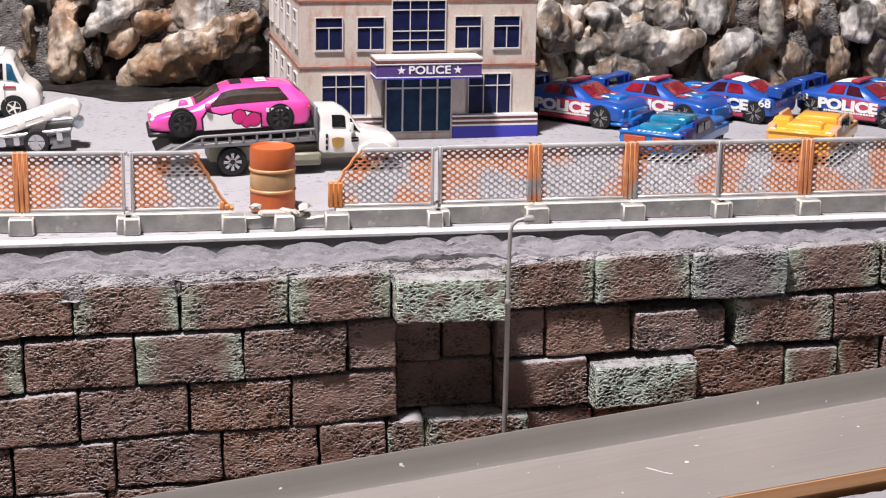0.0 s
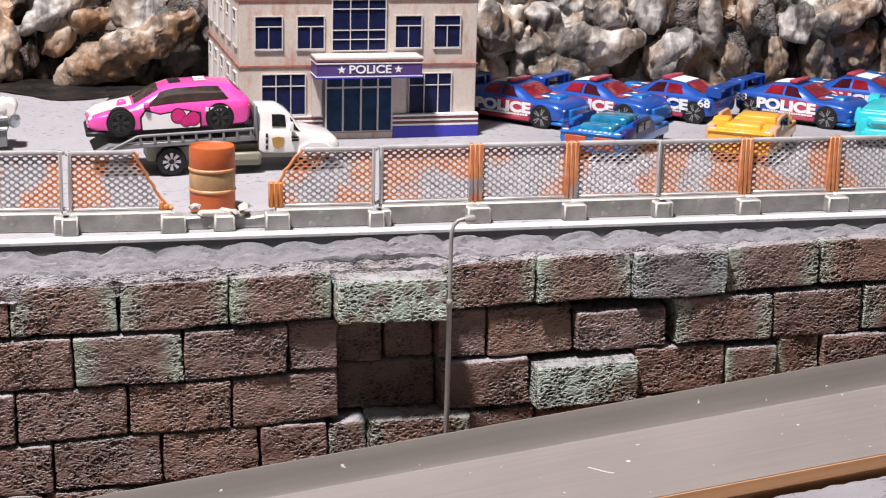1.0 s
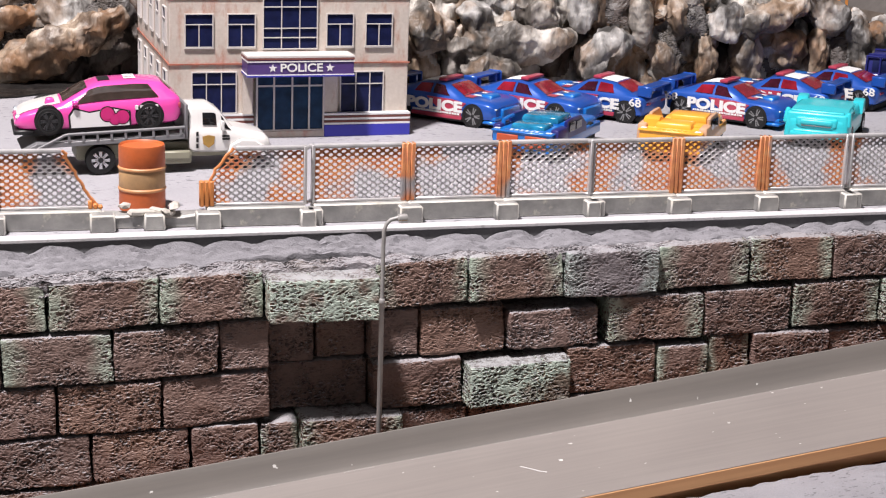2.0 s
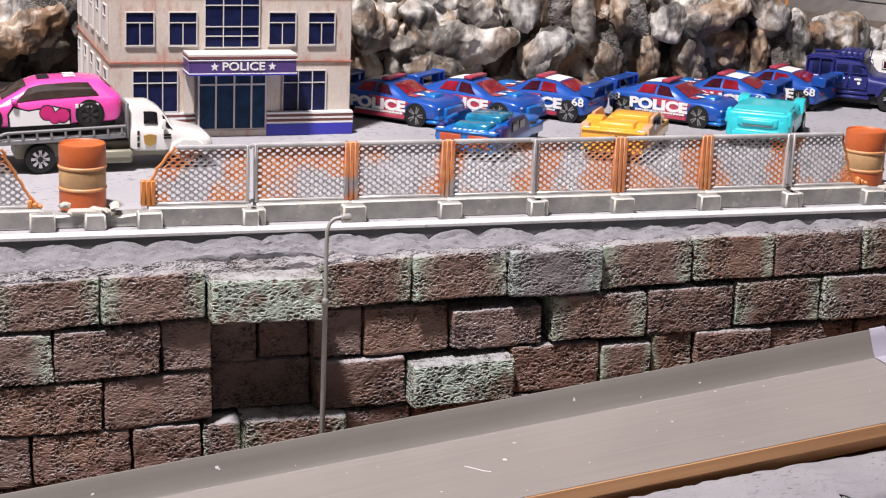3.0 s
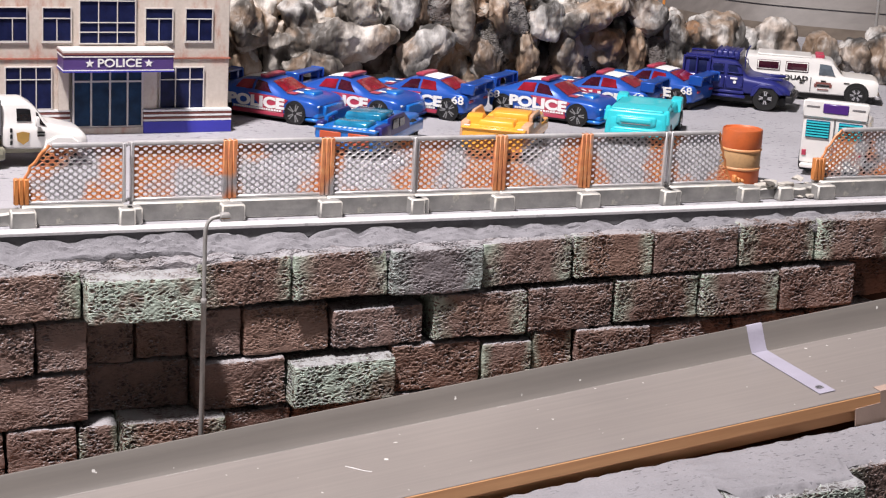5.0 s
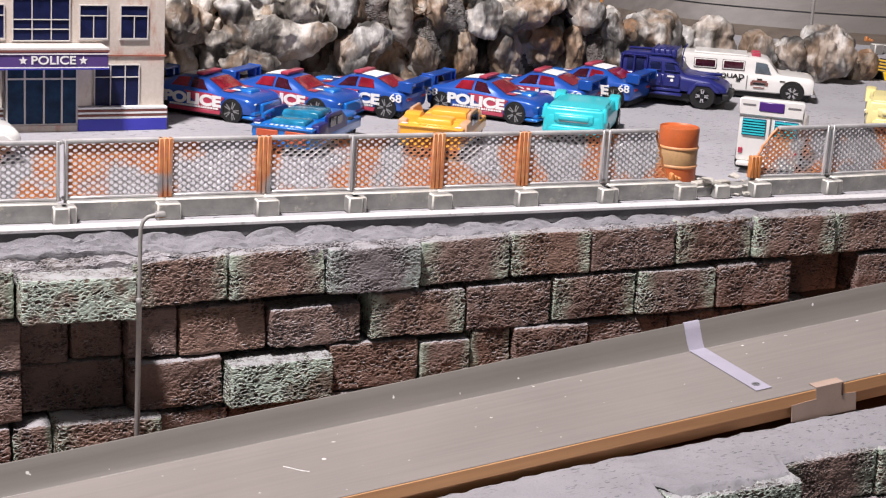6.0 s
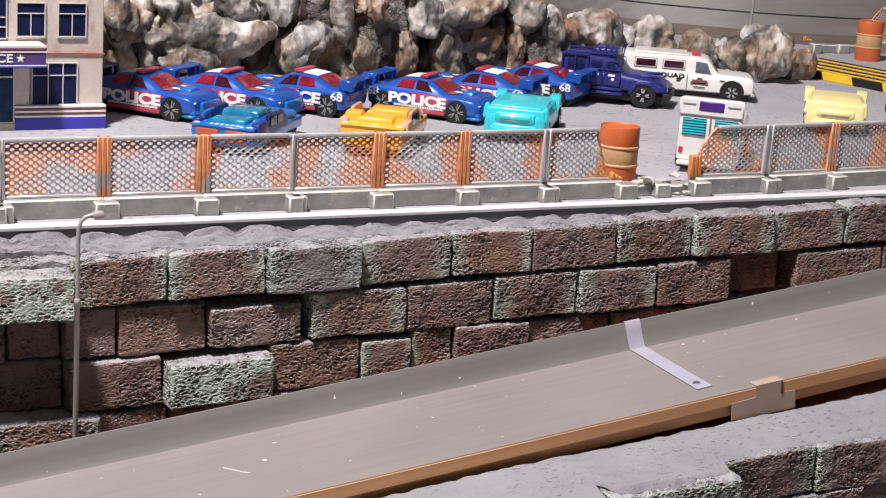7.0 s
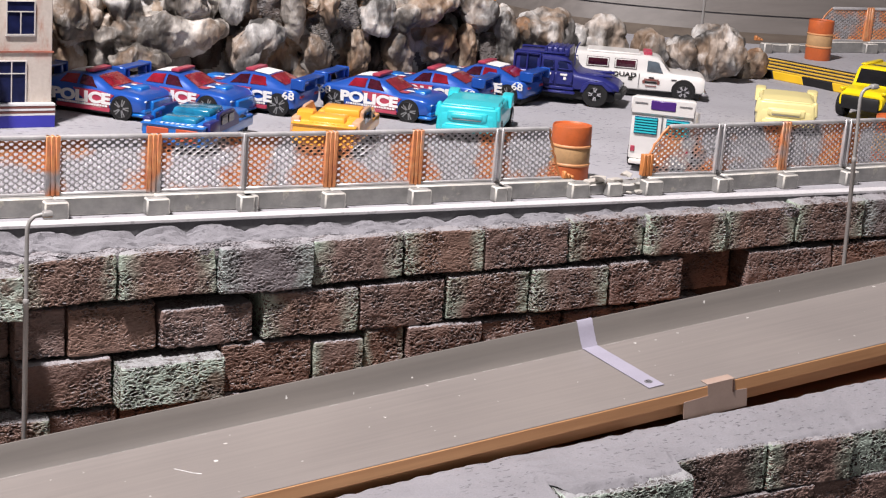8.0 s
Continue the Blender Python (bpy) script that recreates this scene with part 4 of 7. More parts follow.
def build_station():
    W, D, H = 0.112, 0.120, 0.098
    s = thing("police_station", pose(-0.0671, 0.7727, 0, 0, 0, 12.5), "cream card police station with rusty red ledges and dark windows", "building")
    part("wall", boxed((0, 0, 0), (W, D, H), 0.0003), M["cream_card"], s, "weathered cream card walls", smooth=False)
    part("roof", boxed((-0.002, -0.002, H), (W + 0.002, D + 0.002, H + 0.003), 0.0004), M["card_pale"], s)
    for z in (0.0336, 0.0640, 0.0940):
        for a, b in (((-0.0006, -0.0007, z), (0.0425, -0.0001, z + 0.0007)), ((0.0690, -0.0007, z), (W + 0.0006, -0.0001, z + 0.0007)),
                     ((-0.0006, 0.0, z), (-0.0001, D, z + 0.0007))):
            part("ledge", boxed(a, b), M["rust_line"], s, "thin rust-red ledge", smooth=False)
    # upper storeys
    for z0, z1 in ((0.0415, 0.0570), (0.0715, 0.0870)):
        for x0 in (0.0068, 0.0262, 0.0722, 0.0908):
            window_unit(s, x0, z0, x0 + 0.0131, z1, [0.5], [0.68])
    window_unit(s, 0.0425, 0.0405, 0.0682, 0.0945, [0.34, 0.67], [0.10, 0.18, 0.36, 0.44, 0.52, 0.70, 0.78], sill=False)
    # ground floor
    window_unit(s, 0.0098, 0.0110, 0.0306, 0.0305, [0.33, 0.66], [0.70])
    window_unit(s, 0.0792, 0.0104, 0.1002, 0.0300, [0.36, 0.68], [0.70], sill=False)
    # west side
    side = pose(0, 0, 0, 0, 0, -90)
    for z0, z1 in ((0.0115, 0.0300), (0.0420, 0.0590), (0.0715, 0.0885)):
        for x0 in (-0.118, -0.094, -0.070, -0.046, -0.022):
            window_unit(s, x0 + 0.0045, z0, x0 + 0.0155, z1, [0.5], [0.68], at=side)
    # entrance: doors, canopy, plinth with stripes
    d = part("door", boxed((0.0395, -0.0030, 0.0032), (0.0712, -0.0002, 0.0302)), M["teal_glass"], s, "glazed blue entrance doors", smooth=False)
    for x in (0.0395, 0.0475, 0.0560, 0.0640, 0.0708):
        part("door_frame", boxed((x - 0.0004, -0.0036, 0.0032), (x + 0.0004, -0.0031, 0.0302)), M["card_pale"], d, smooth=False)
    for z in (0.0032, 0.0240, 0.0298):
        part("door_frame", boxed((0.0395, -0.0035, z - 0.0004), (0.0712, -0.00305, z + 0.0004)), M["card_pale"], d, smooth=False)
    part("doorstep", boxed((0.0385, -0.0040, 0.0), (0.0712, -0.0001, 0.0030), 0.0002), M["cream_card"], s)
    for name, x0, x1, y0 in (("plinth", 0.0712, 0.1125, -0.0046), ("plinth", -0.0006, 0.0385, -0.0012)):
        p = part(name, boxed((x0, y0, 0.0), (x1, -0.0001, 0.0055), 0.0002), M["base_blue"], s, "deep blue plinth")
        for z, m in ((0.0056, "white_print"), (0.0066, "stripe_brown"), (0.0078, "white_print"), (0.0088, "stripe_brown"), (0.0100, "white_print")):
            part("stripe", boxed((x0, y0 + 0.0001, z), (x1, -0.0001, z + 0.0009)), M[m], p, smooth=False)
    c = part("canopy", boxed((0.0330, -0.0150, 0.0308), (0.0822, -0.0002, 0.0378), 0.0002), M["sign_purple"], s, "purple entrance canopy")
    for z0, z1, m in ((0.0301, 0.0308, "base_blue"), (0.0308, 0.0312, "white_print"), (0.0368, 0.0373, "white_print"), (0.0378, 0.0388, "stripe_brown"),
                      (0.0388, 0.0396, "card_pale")):
        part("trim_band", boxed((0.0327, -0.0154, z0), (0.0825, -0.0002, z1)), M[m], c, smooth=False)
    letters("POLICE", 0.0036, M["white_print"], c, pose(0.0577, -0.0153, 0.0341), "white capital letters", bold=0.02, squeeze=1.18)
    for x in (0.0445, 0.0709):
        bm = bmesh.new()
        star(bm, x, 0.0341, 0.0020, -0.0153)
        part("star", bm, M["white_print"], c, "white five-pointed star")
    bm = bmesh.new()
    prism(bm, [(0.0331, 0.0110), (0.0375, 0.0110), (0.0375, 0.0300), (0.0331, 0.0300)], -0.0030, -0.0002)
    part("pier", bm, M["cream_card"], s)
    part("pier", boxed((0.0713, -0.0030, 0.0112), (0.0775, -0.0002, 0.0300)), M["cream_card"], s, smooth=False)
    return s


build_station()


# ---- vehicles ----
def wheel_set(car, places, r, width, rim, spokes, tyre="rubber", hub=0.62, bright="", lift=0.0):
    """Wheels: tyre with a spoked rim as sub-part; places = (x, y, side)."""
    tyre_me = rim_me = None
    for x, y, side in places:
        if tyre_me is None:
            bm = bmesh.new()
            lathe(bm, [(r * hub, 0), (r * 0.90, 0), (r * 0.985, width * 0.12), (r, width * 0.3), (r, width * 0.8), (r * 0.93, width), (r * hub, width)], 28, caps=False)
            tyre_me = link_mesh("wheel", bm, M[tyre])
            bm = bmesh.new()
            lathe(bm, [(r * 0.10, width * 0.80), (r * (hub + 0.02), width * 0.72), (r * (hub + 0.06), width * 0.98), (r * hub, width * 1.02),
                       (r * (hub - 0.03), width * 0.80), (r * 0.2, width * 0.78), (r * 0.18, width * 0.98), (r * 0.02, width * 1.0)], 24)
            arms = bmesh.new() if bright else bm
            for k in range(spokes * 2 if bright else spokes):
                a = 2 * math.pi * k / spokes if not bright else 2 * math.pi * (k // 2 + 0.13 * (k % 2 * 2 - 1)) / spokes
                q = bmesh.ops.create_cube(arms, size=1.0)
                m = Matrix.Rotation(a, 4, "Z") @ Matrix.Translation((r * hub * 0.55, 0, width * 0.9)) @ Matrix.Diagonal((r * hub * 0.9, r * (0.10 if bright else 1.3 / spokes * 0.62), width * 0.16, 1))
                bmesh.ops.transform(arms, matrix=m, verts=q["verts"])
            rim_me = link_mesh("rim", bm, M[rim])
            arm_me = link_mesh("spokes", arms, M[bright]) if bright else None
        w = new("wheel", tyre_me)
        w.parent = car
        w.matrix_basis = pose(x, y, r + lift, -90 * side, 0, 0)
        q = new("rim", rim_me)
        q.parent = w
        if arm_me:
            q = new("spokes", arm_me)
            q.parent = w
    return car


class Shell:
    """A car body lofted along x: rows of (x, half width, sill, belt, top, half width of top)."""

    def __init__(self, rows, steps=56):
        rows = np.array(rows, float)
        xs = np.linspace(rows[0, 0], rows[-1, 0], steps)
        cols = [np.interp(xs, rows[:, 0], rows[:, k]) for k in range(1, 6)]
        sm = []
        for c in cols:
            p = np.concatenate([[c[0]], c, [c[-1]]])
            q = (p[:-2] + 2 * p[1:-1] + p[2:]) / 4
            q[0], q[-1] = c[0], c[-1]
            sm.append(q)
        self.xs, self.cols = xs, sm

    def at(self, x):
        return [float(np.interp(x, self.xs, c)) for c in self.cols]

    def ring(self, x):
        w, lo, belt, top, tw = self.at(x)
        half = [(w * 0.86, lo), (w * 0.97, lo + 0.0009), (w, lo + (belt - lo) * 0.35), (w * 0.995, lo + (belt - lo) * 0.7), (w * 0.975, belt - 0.0007),
                (w * 0.94, belt), (w * 0.94 * 0.5 + tw * 0.5 + (top - belt) * 0.06, belt + (top - belt) * 0.52), (tw, belt + (top - belt) * 0.93), (tw * 0.86, top), (tw * 0.45, top + 0.0003)]
        return [(x, -y, z) for y, z in half] + [(x, y, z) for y, z in half[::-1]]

    def mesh(self):
        bm = bmesh.new()
        rings = [[bm.verts.new(p) for p in self.ring(x)] for x in self.xs]
        n = len(rings[0])
        for a, b in zip(rings, rings[1:]):
            for k in range(n):
                bm.faces.new((a[k], b[k], b[(k + 1) % n], a[(k + 1) % n]))
        bm.faces.new(rings[0][::-1]), bm.faces.new(rings[-1])
        bmesh.ops.recalc_face_normals(bm, faces=bm.faces)
        return bm

    def side_pane(self, side, low, high, f0=0.16, f1=0.86, out=0.00030, n=8):
        """A pane on the cabin side; low, high = (x rear, x front) at its lower and upper edge."""
        def fn(s, t):
            x = (low[0] + (high[0] - low[0]) * t) * (1 - s) + (low[1] + (high[1] - low[1]) * t) * s
            w, lo, belt, top, tw = self.at(x)
            f = f0 + (f1 - f0) * t
            y0, y1, y2 = w * 0.94, w * 0.47 + tw * 0.5 + (top - belt) * 0.06, tw
            y = y0 + (y1 - y0) * f / 0.52 if f < 0.52 else y1 + (y2 - y1) * (f - 0.52) / 0.41
            return (x, side * (y + out), belt + (top - belt) * f + out * 0.4)
        bm = sheet(n, 6, fn)
        if side > 0:
            bmesh.ops.reverse_faces(bm, faces=bm.faces)
        return bm

    def top_pane(self, x0, x1, s0=0.84, s1=0.78, out=0.00030, y0=None, y1=None):
        """A pane or stripe lying on the top from x0 to x1."""
        def fn(s, t):
            x = x0 + (x1 - x0) * t
            w, lo, belt, top, tw = self.at(x)
            f = s0 + (s1 - s0) * t
            a, b = (-f * tw, f * tw) if y0 is None else (y0, y1)
            y = a + (b - a) * s
            lift = 0.0003 * (1 - min(1.0, abs(y) / (tw * 0.86)) ** 2)
            return (x, y, top + lift + out)
        return sheet(8, 14, fn)


def arches(car, places, r, proud=0.0002, lift=0.0):
    for x, y, side in places:
        bm = lathe(bmesh.new(), [(r * 1.09, 0), (r * 1.09, 0.004 + proud), (r * 1.02, 0.004 + proud)], 28)
        part("wheel_arch", bm, M["black"], car, at=pose(x, side * (abs(y) - 0.004), r + lift, -90 * side, 0, 0))


def build_police(at):
    c = thing("police_car", at, "blue die-cast police car with white lettering and red windows", "car", "row of police cars")
    sh = Shell([(-0.0339, 0.0120, 0.0065, 0.0128, 0.0130, 0.0108), (-0.0329, 0.0146, 0.0045, 0.0142, 0.0146, 0.0125), (-0.0280, 0.0154, 0.0038, 0.0148, 0.0153, 0.0128),
                (-0.0244, 0.0155, 0.0036, 0.0148, 0.0160, 0.0124), (-0.0130, 0.0153, 0.0036, 0.0146, 0.0204, 0.0104), (-0.0030, 0.0152, 0.0036, 0.0143, 0.0212, 0.0102),
                (0.0050, 0.0152, 0.0036, 0.0141, 0.0200, 0.0106), (0.0150, 0.0153, 0.0036, 0.0136, 0.0147, 0.0122), (0.0240, 0.0156, 0.0036, 0.0133, 0.0145, 0.0126),
                (0.0320, 0.0154, 0.0040, 0.0126, 0.0138, 0.0122), (0.0354, 0.0146, 0.0044, 0.0114, 0.0126, 0.0114), (0.0366, 0.0130, 0.0052, 0.0102, 0.0110, 0.0100)])
    body = part("body", sh.mesh(), M["police_blue"], c, "glossy blue body")
    # black block added under each car to stop light and darken the shade
    part("chassis", boxed((-0.0310, -0.0128, 0.0010), (0.0330, 0.0128, 0.0044), 0.0006), M["black"], c, "black underbody block, added to deepen the shade below")
    part("front_splitter", boxed((0.0290, -0.0150, 0.0024), (0.0374, 0.0150, 0.0042), 0.0006), M["bright_blue"], c)
    part("bull_bar", boxed((0.0362, -0.0085, 0.0046), (0.0384, 0.0085, 0.0104), 0.0006), M["bright_blue"], c)
    part("grille", boxed((0.0352, -0.0080, 0.0064), (0.0369, 0.0080, 0.0098), 0.0004), M["black"], c, "black radiator grille")
    part("front_bumper", boxed((0.0318, -0.0142, 0.0042), (0.0371, 0.0142, 0.0066), 0.0009, 2), M["bright_blue"], c)
    part("hood_scoop", boxed((0.0205, -0.0052, 0.0138), (0.0290, 0.0052, 0.0160), 0.0008, 2, (0.8, 0.8)), M["bright_blue"], c)
    for s in (-1, 1):
        part("window", sh.side_pane(s, (-0.0150, -0.0045), (-0.0125, -0.0045)), M["red_glass"], c)
        part("window", sh.side_pane(s, (-0.0030, 0.0080), (-0.0030, 0.0030)), M["red_smoke"], c)
        part("side_skirt", boxed((-0.0160, s * 0.0150 - 0.0006, 0.0030), (0.0165, s * 0.0150 + 0.0006, 0.0052), 0.0003), M["police_red"], c, "red sill stripe")
        bm = bmesh.new()
        rnd = random.Random(7)
        x = -0.0150
        while x < 0.0150:
            wide = rnd.uniform(0.0007, 0.0016)
            box(bm, (x, s * 0.0156 - 0.0002, 0.0056), (x + wide, s * 0.0156 + 0.0002, 0.0066))
            x += wide + 0.0004
        part("print_bar", bm, M["white_print"], c, "line of small white print", smooth=False)
        swoosh = [(0.0010, 0.0053), (0.0160, 0.0053), (0.0165, 0.0095), (0.0190, 0.0122), (0.0100, 0.0136), (-0.0060, 0.0138), (-0.0030, 0.0112), (0.0010, 0.0085)]
        part("stripe", prism(bmesh.new(), swoosh, s * 0.01535 - 0.0003, s * 0.01535 + 0.0003), M["police_red"], c, "red swoosh stripe")
        letters("POLICE", 0.0053, M["white_print"], c, pose(-0.0010, s * 0.0158, 0.0096, 0, 0, 0 if s < 0 else 180), "white capital letters", bold=0.05, squeeze=1.44)
        letters("68", 0.0041, M["white_print"], c, pose(-0.0288, s * 0.0157, 0.0116, 0, 0, 0 if s < 0 else 180), "white number", bold=0.02, squeeze=1.3)
        part("headlight", boxed((0.0346, s * 0.0112 - 0.0020, 0.0096), (0.0366, s * 0.0112 + 0.0020, 0.0108), 0.0004), M["lens"], c)
        part("tail_light", boxed((-0.0343, s * 0.0088 - 0.0026, 0.0100), (-0.0333, s * 0.0088 + 0.0026, 0.0116), 0.0004), M["police_red"], c)
        part("spoiler_strut", boxed((-0.0340, s * 0.0085 - 0.0010, 0.0140), (-0.0292, s * 0.0085 + 0.0010, 0.0196), 0.0003), M["police_blue"], c)
        part("spoiler_end", boxed((-0.0374, s * 0.0128 - 0.0007, 0.0150), (-0.0286, s * 0.0128 + 0.0007, 0.0210), 0.0006), M["police_blue"], c)
    part("windscreen", sh.top_pane(0.0148, 0.0052, 0.82, 0.84), M["red_glass"], c)
    part("rear_window", sh.top_pane(-0.0242, -0.0140, 0.80, 0.84), M["red_glass"], c)
    part("roof_stripe", sh.top_pane(-0.0130, -0.0035, 0.8, 0.8, 0.00035), M["white_print"], c, "white roof panel")
    for s in (-1, 1):
        part("hood_patch", sh.top_pane(0.0152, 0.0205, 0.4, 0.4, 0.00035, s * 0.0112, s * 0.0060), M["police_red"], c, "red hood patch")
        part("hood_stripe", sh.top_pane(0.0170, 0.0225, 0.4, 0.4, 0.00040, s * 0.0058, s * 0.0028), M["white_print"], c)
    part("light_bar", boxed((-0.0034, -0.0085, 0.0212), (0.0018, 0.0085, 0.0230), 0.0006, 2), M["police_red"], c, "red roof light bar")
    part("spoiler", boxed((-0.0368, -0.0128, 0.0193), (-0.0290, 0.0128, 0.0206), 0.0005), M["police_blue"], c, "tall blue rear wing")
    pl = [(0.0236, -0.0155, -1), (0.0236, 0.0155, 1), (-0.0228, -0.0155, -1), (-0.0228, 0.0155, 1)]
    arches(c, pl, 0.0060)
    wheel_set(c, [(x, s * 0.0113, s) for x, y, s in pl], 0.0060, 0.0046, "black", 5, hub=0.80, bright="spoke_grey")
    return c


def park(x, y, heading, lx, ly):
    """The pose that puts a car's point (lx, ly) on the ground at (x, y)."""
    return pose(x, y, 0, 0, 0, heading) @ pose(-lx, -ly, 0)


TOY = Matrix.Diagonal((0.89, 1.0, 0.92, 1.0))
first = build_police(park(0.0753, 0.8138, -35, 0.0210, -0.0155) @ TOY)
for x, y, h, lx, ly in ((0.1169, 0.8214, -35, 0.0210, -0.0155), (0.1536, 0.8334, 145, -0.0203, 0.0155), (0.2186, 0.8260, -37, 0.0210, -0.0155),
                        (0.2535, 0.8551, 144, -0.0203, 0.0155), (0.2887, 0.8822, 140, -0.0203, 0.0155)):
    copy_thing(first, park(x, y, h, lx, ly))


def build_pink():
    c = thing("pink_hatchback", pose(-0.0917, 0.7085, 0.0160, 0, 2.2, 192) @ Matrix.Diagonal((0.965, 1, 1, 1)), "hot pink hatchback with white hood, resting on the flatbed", "car")
    sh = Shell([(-0.0345, 0.0128, 0.0062, 0.0135, 0.0140, 0.0110), (-0.0335, 0.0143, 0.0044, 0.0142, 0.0152, 0.0112), (-0.0310, 0.0146, 0.0040, 0.0142, 0.0170, 0.0108),
                (-0.0275, 0.0147, 0.0038, 0.0140, 0.0205, 0.0098), (-0.0160, 0.0147, 0.0036, 0.0137, 0.0214, 0.0098), (-0.0010, 0.0147, 0.0036, 0.0133, 0.0211, 0.0100),
                (0.0040, 0.0147, 0.0036, 0.0131, 0.0196, 0.0104), (0.0150, 0.0147, 0.0036, 0.0126, 0.0140, 0.0118), (0.0240, 0.0147, 0.0038, 0.0116, 0.0126, 0.0118),
                (0.0310, 0.0141, 0.0040, 0.0102, 0.0108, 0.0112), (0.0340, 0.0122, 0.0046, 0.0086, 0.0089, 0.0098), (0.0348, 0.0100, 0.0056, 0.0076, 0.0078, 0.0085)])
    part("body", sh.mesh(), M["pink"], c, "glossy hot pink body")
    part("hood", sh.top_pane(0.0335, 0.0155, 0.92, 0.92, 0.0002), M["white"], c, "white hood")
    part("chassis", boxed((-0.0320, -0.0120, 0.0012), (0.0320, 0.0120, 0.0046), 0.0006), M["black"], c, "black underbody block, added to deepen the shade below")
    part("hood_intake", boxed((0.0170, 0.0030, 0.0128), (0.0220, 0.0072, 0.0156), 0.0007, 2, (0.6, 0.7)), M["pink"], c, "pink hood stack")
    part("bumper_lip", boxed((0.0270, -0.0138, 0.0022), (0.0356, 0.0138, 0.0042), 0.0006), M["black"], c, "black chin spoiler")
    for s in (-1, 1):
        part("window", sh.side_pane(s, (-0.0255, 0.0105), (-0.0215, 0.0035)), M["smoke_glass"], c)
        part("headlight", boxed((0.0318, s * 0.0088 - 0.0026, 0.0082), (0.0342, s * 0.0088 + 0.0026, 0.0098), 0.0005), M["lens"], c)
        part("tail_light", boxed((-0.0349, s * 0.0115 - 0.0018, 0.0098), (-0.0335, s * 0.0115 + 0.0022, 0.0122), 0.0004), M["police_red"], c)
        part("mirror", boxed((0.0085, s * 0.0152 - 0.0016, 0.0136), (0.0110, s * 0.0152 + 0.0016, 0.0154), 0.0005), M["pink"], c)
        y = s * 0.0149
        bm = bmesh.new()
        prism(bm, [(0.0118, 0.0042), (-0.0125, 0.0042), (-0.0125, 0.0098), (-0.0060, 0.0114), (0.0040, 0.0100), (0.0100, 0.0118), (0.0120, 0.0090)], y - 0.0002, y + 0.0002)
        part("door_graphic", bm, M["white_print"], c, "white door graphic")
        rim = [(0.0126, 0.0040), (-0.0132, 0.0040), (-0.0132, 0.0102), (-0.0060, 0.0120), (0.0040, 0.0106), (0.0104, 0.0126), (0.0128, 0.0094)]
        part("graphic_outline", prism(bmesh.new(), rim, y - 0.0001, y + 0.0001), M["black"], c, "dark outline of the graphic")
        for dx, dz, r in ((-0.0035, 0.0092, 0.0029), (-0.0066, 0.0070, 0.0023), (-0.0098, 0.0078, 0.0028)):
            bm = bmesh.new()
            lathe(bm, [(r, -0.0003), (r, 0.0003)], 20, pose(dx, y, dz, 90, 0, 0))
            lathe(bm, [(r * 0.74, -0.0004), (r * 0.74, 0.0004)], 20, pose(dx, y, dz, 90, 0, 0))
            part("round_graphic", bm, M["deep_pink"], c, "deep pink round graphic")
            part("graphic_outline", lathe(bmesh.new(), [(r * 1.15, -0.00025), (r * 1.15, 0.00025)], 20, pose(dx, y, dz, 90, 0, 0)), M["black"], c)
        for k in range(5):
            part("print_bar", boxed((-0.0165 - k * 0.0021, y - 0.00035, 0.0105), (-0.0152 - k * 0.0021, y + 0.00035, 0.0121)), M["white_print"], c)
    part("windscreen", sh.top_pane(0.0145, 0.0040, 0.80, 0.86), M["smoke_glass"], c)
    part("rear_window", sh.top_pane(-0.0312, -0.0280, 0.80, 0.84), M["smoke_glass"], c)
    part("roof_graphic", sh.top_pane(-0.0060, -0.0010, 0.5, 0.5, 0.00035), M["black"], c, "dark roof print")
    for y in (-0.006, -0.002, 0.002):
        part("roof_print", sh.top_pane(-0.0170, -0.0120, 0.5, 0.5, 0.00035, y, y + 0.0028), M["white_print"], c)
    pl = [(0.0208, -0.0147, -1), (0.0208, 0.0147, 1), (-0.0212, -0.0147, -1), (-0.0212, 0.0147, 1)]
    arches(c, pl, 0.0056, lift=0.0020)
    wheel_set(c, [(x, s * 0.0108, s) for x, y, s in pl], 0.0055, 0.0046, "black", 6, hub=0.70, bright="wheel_grey", lift=0.0020)
    return c


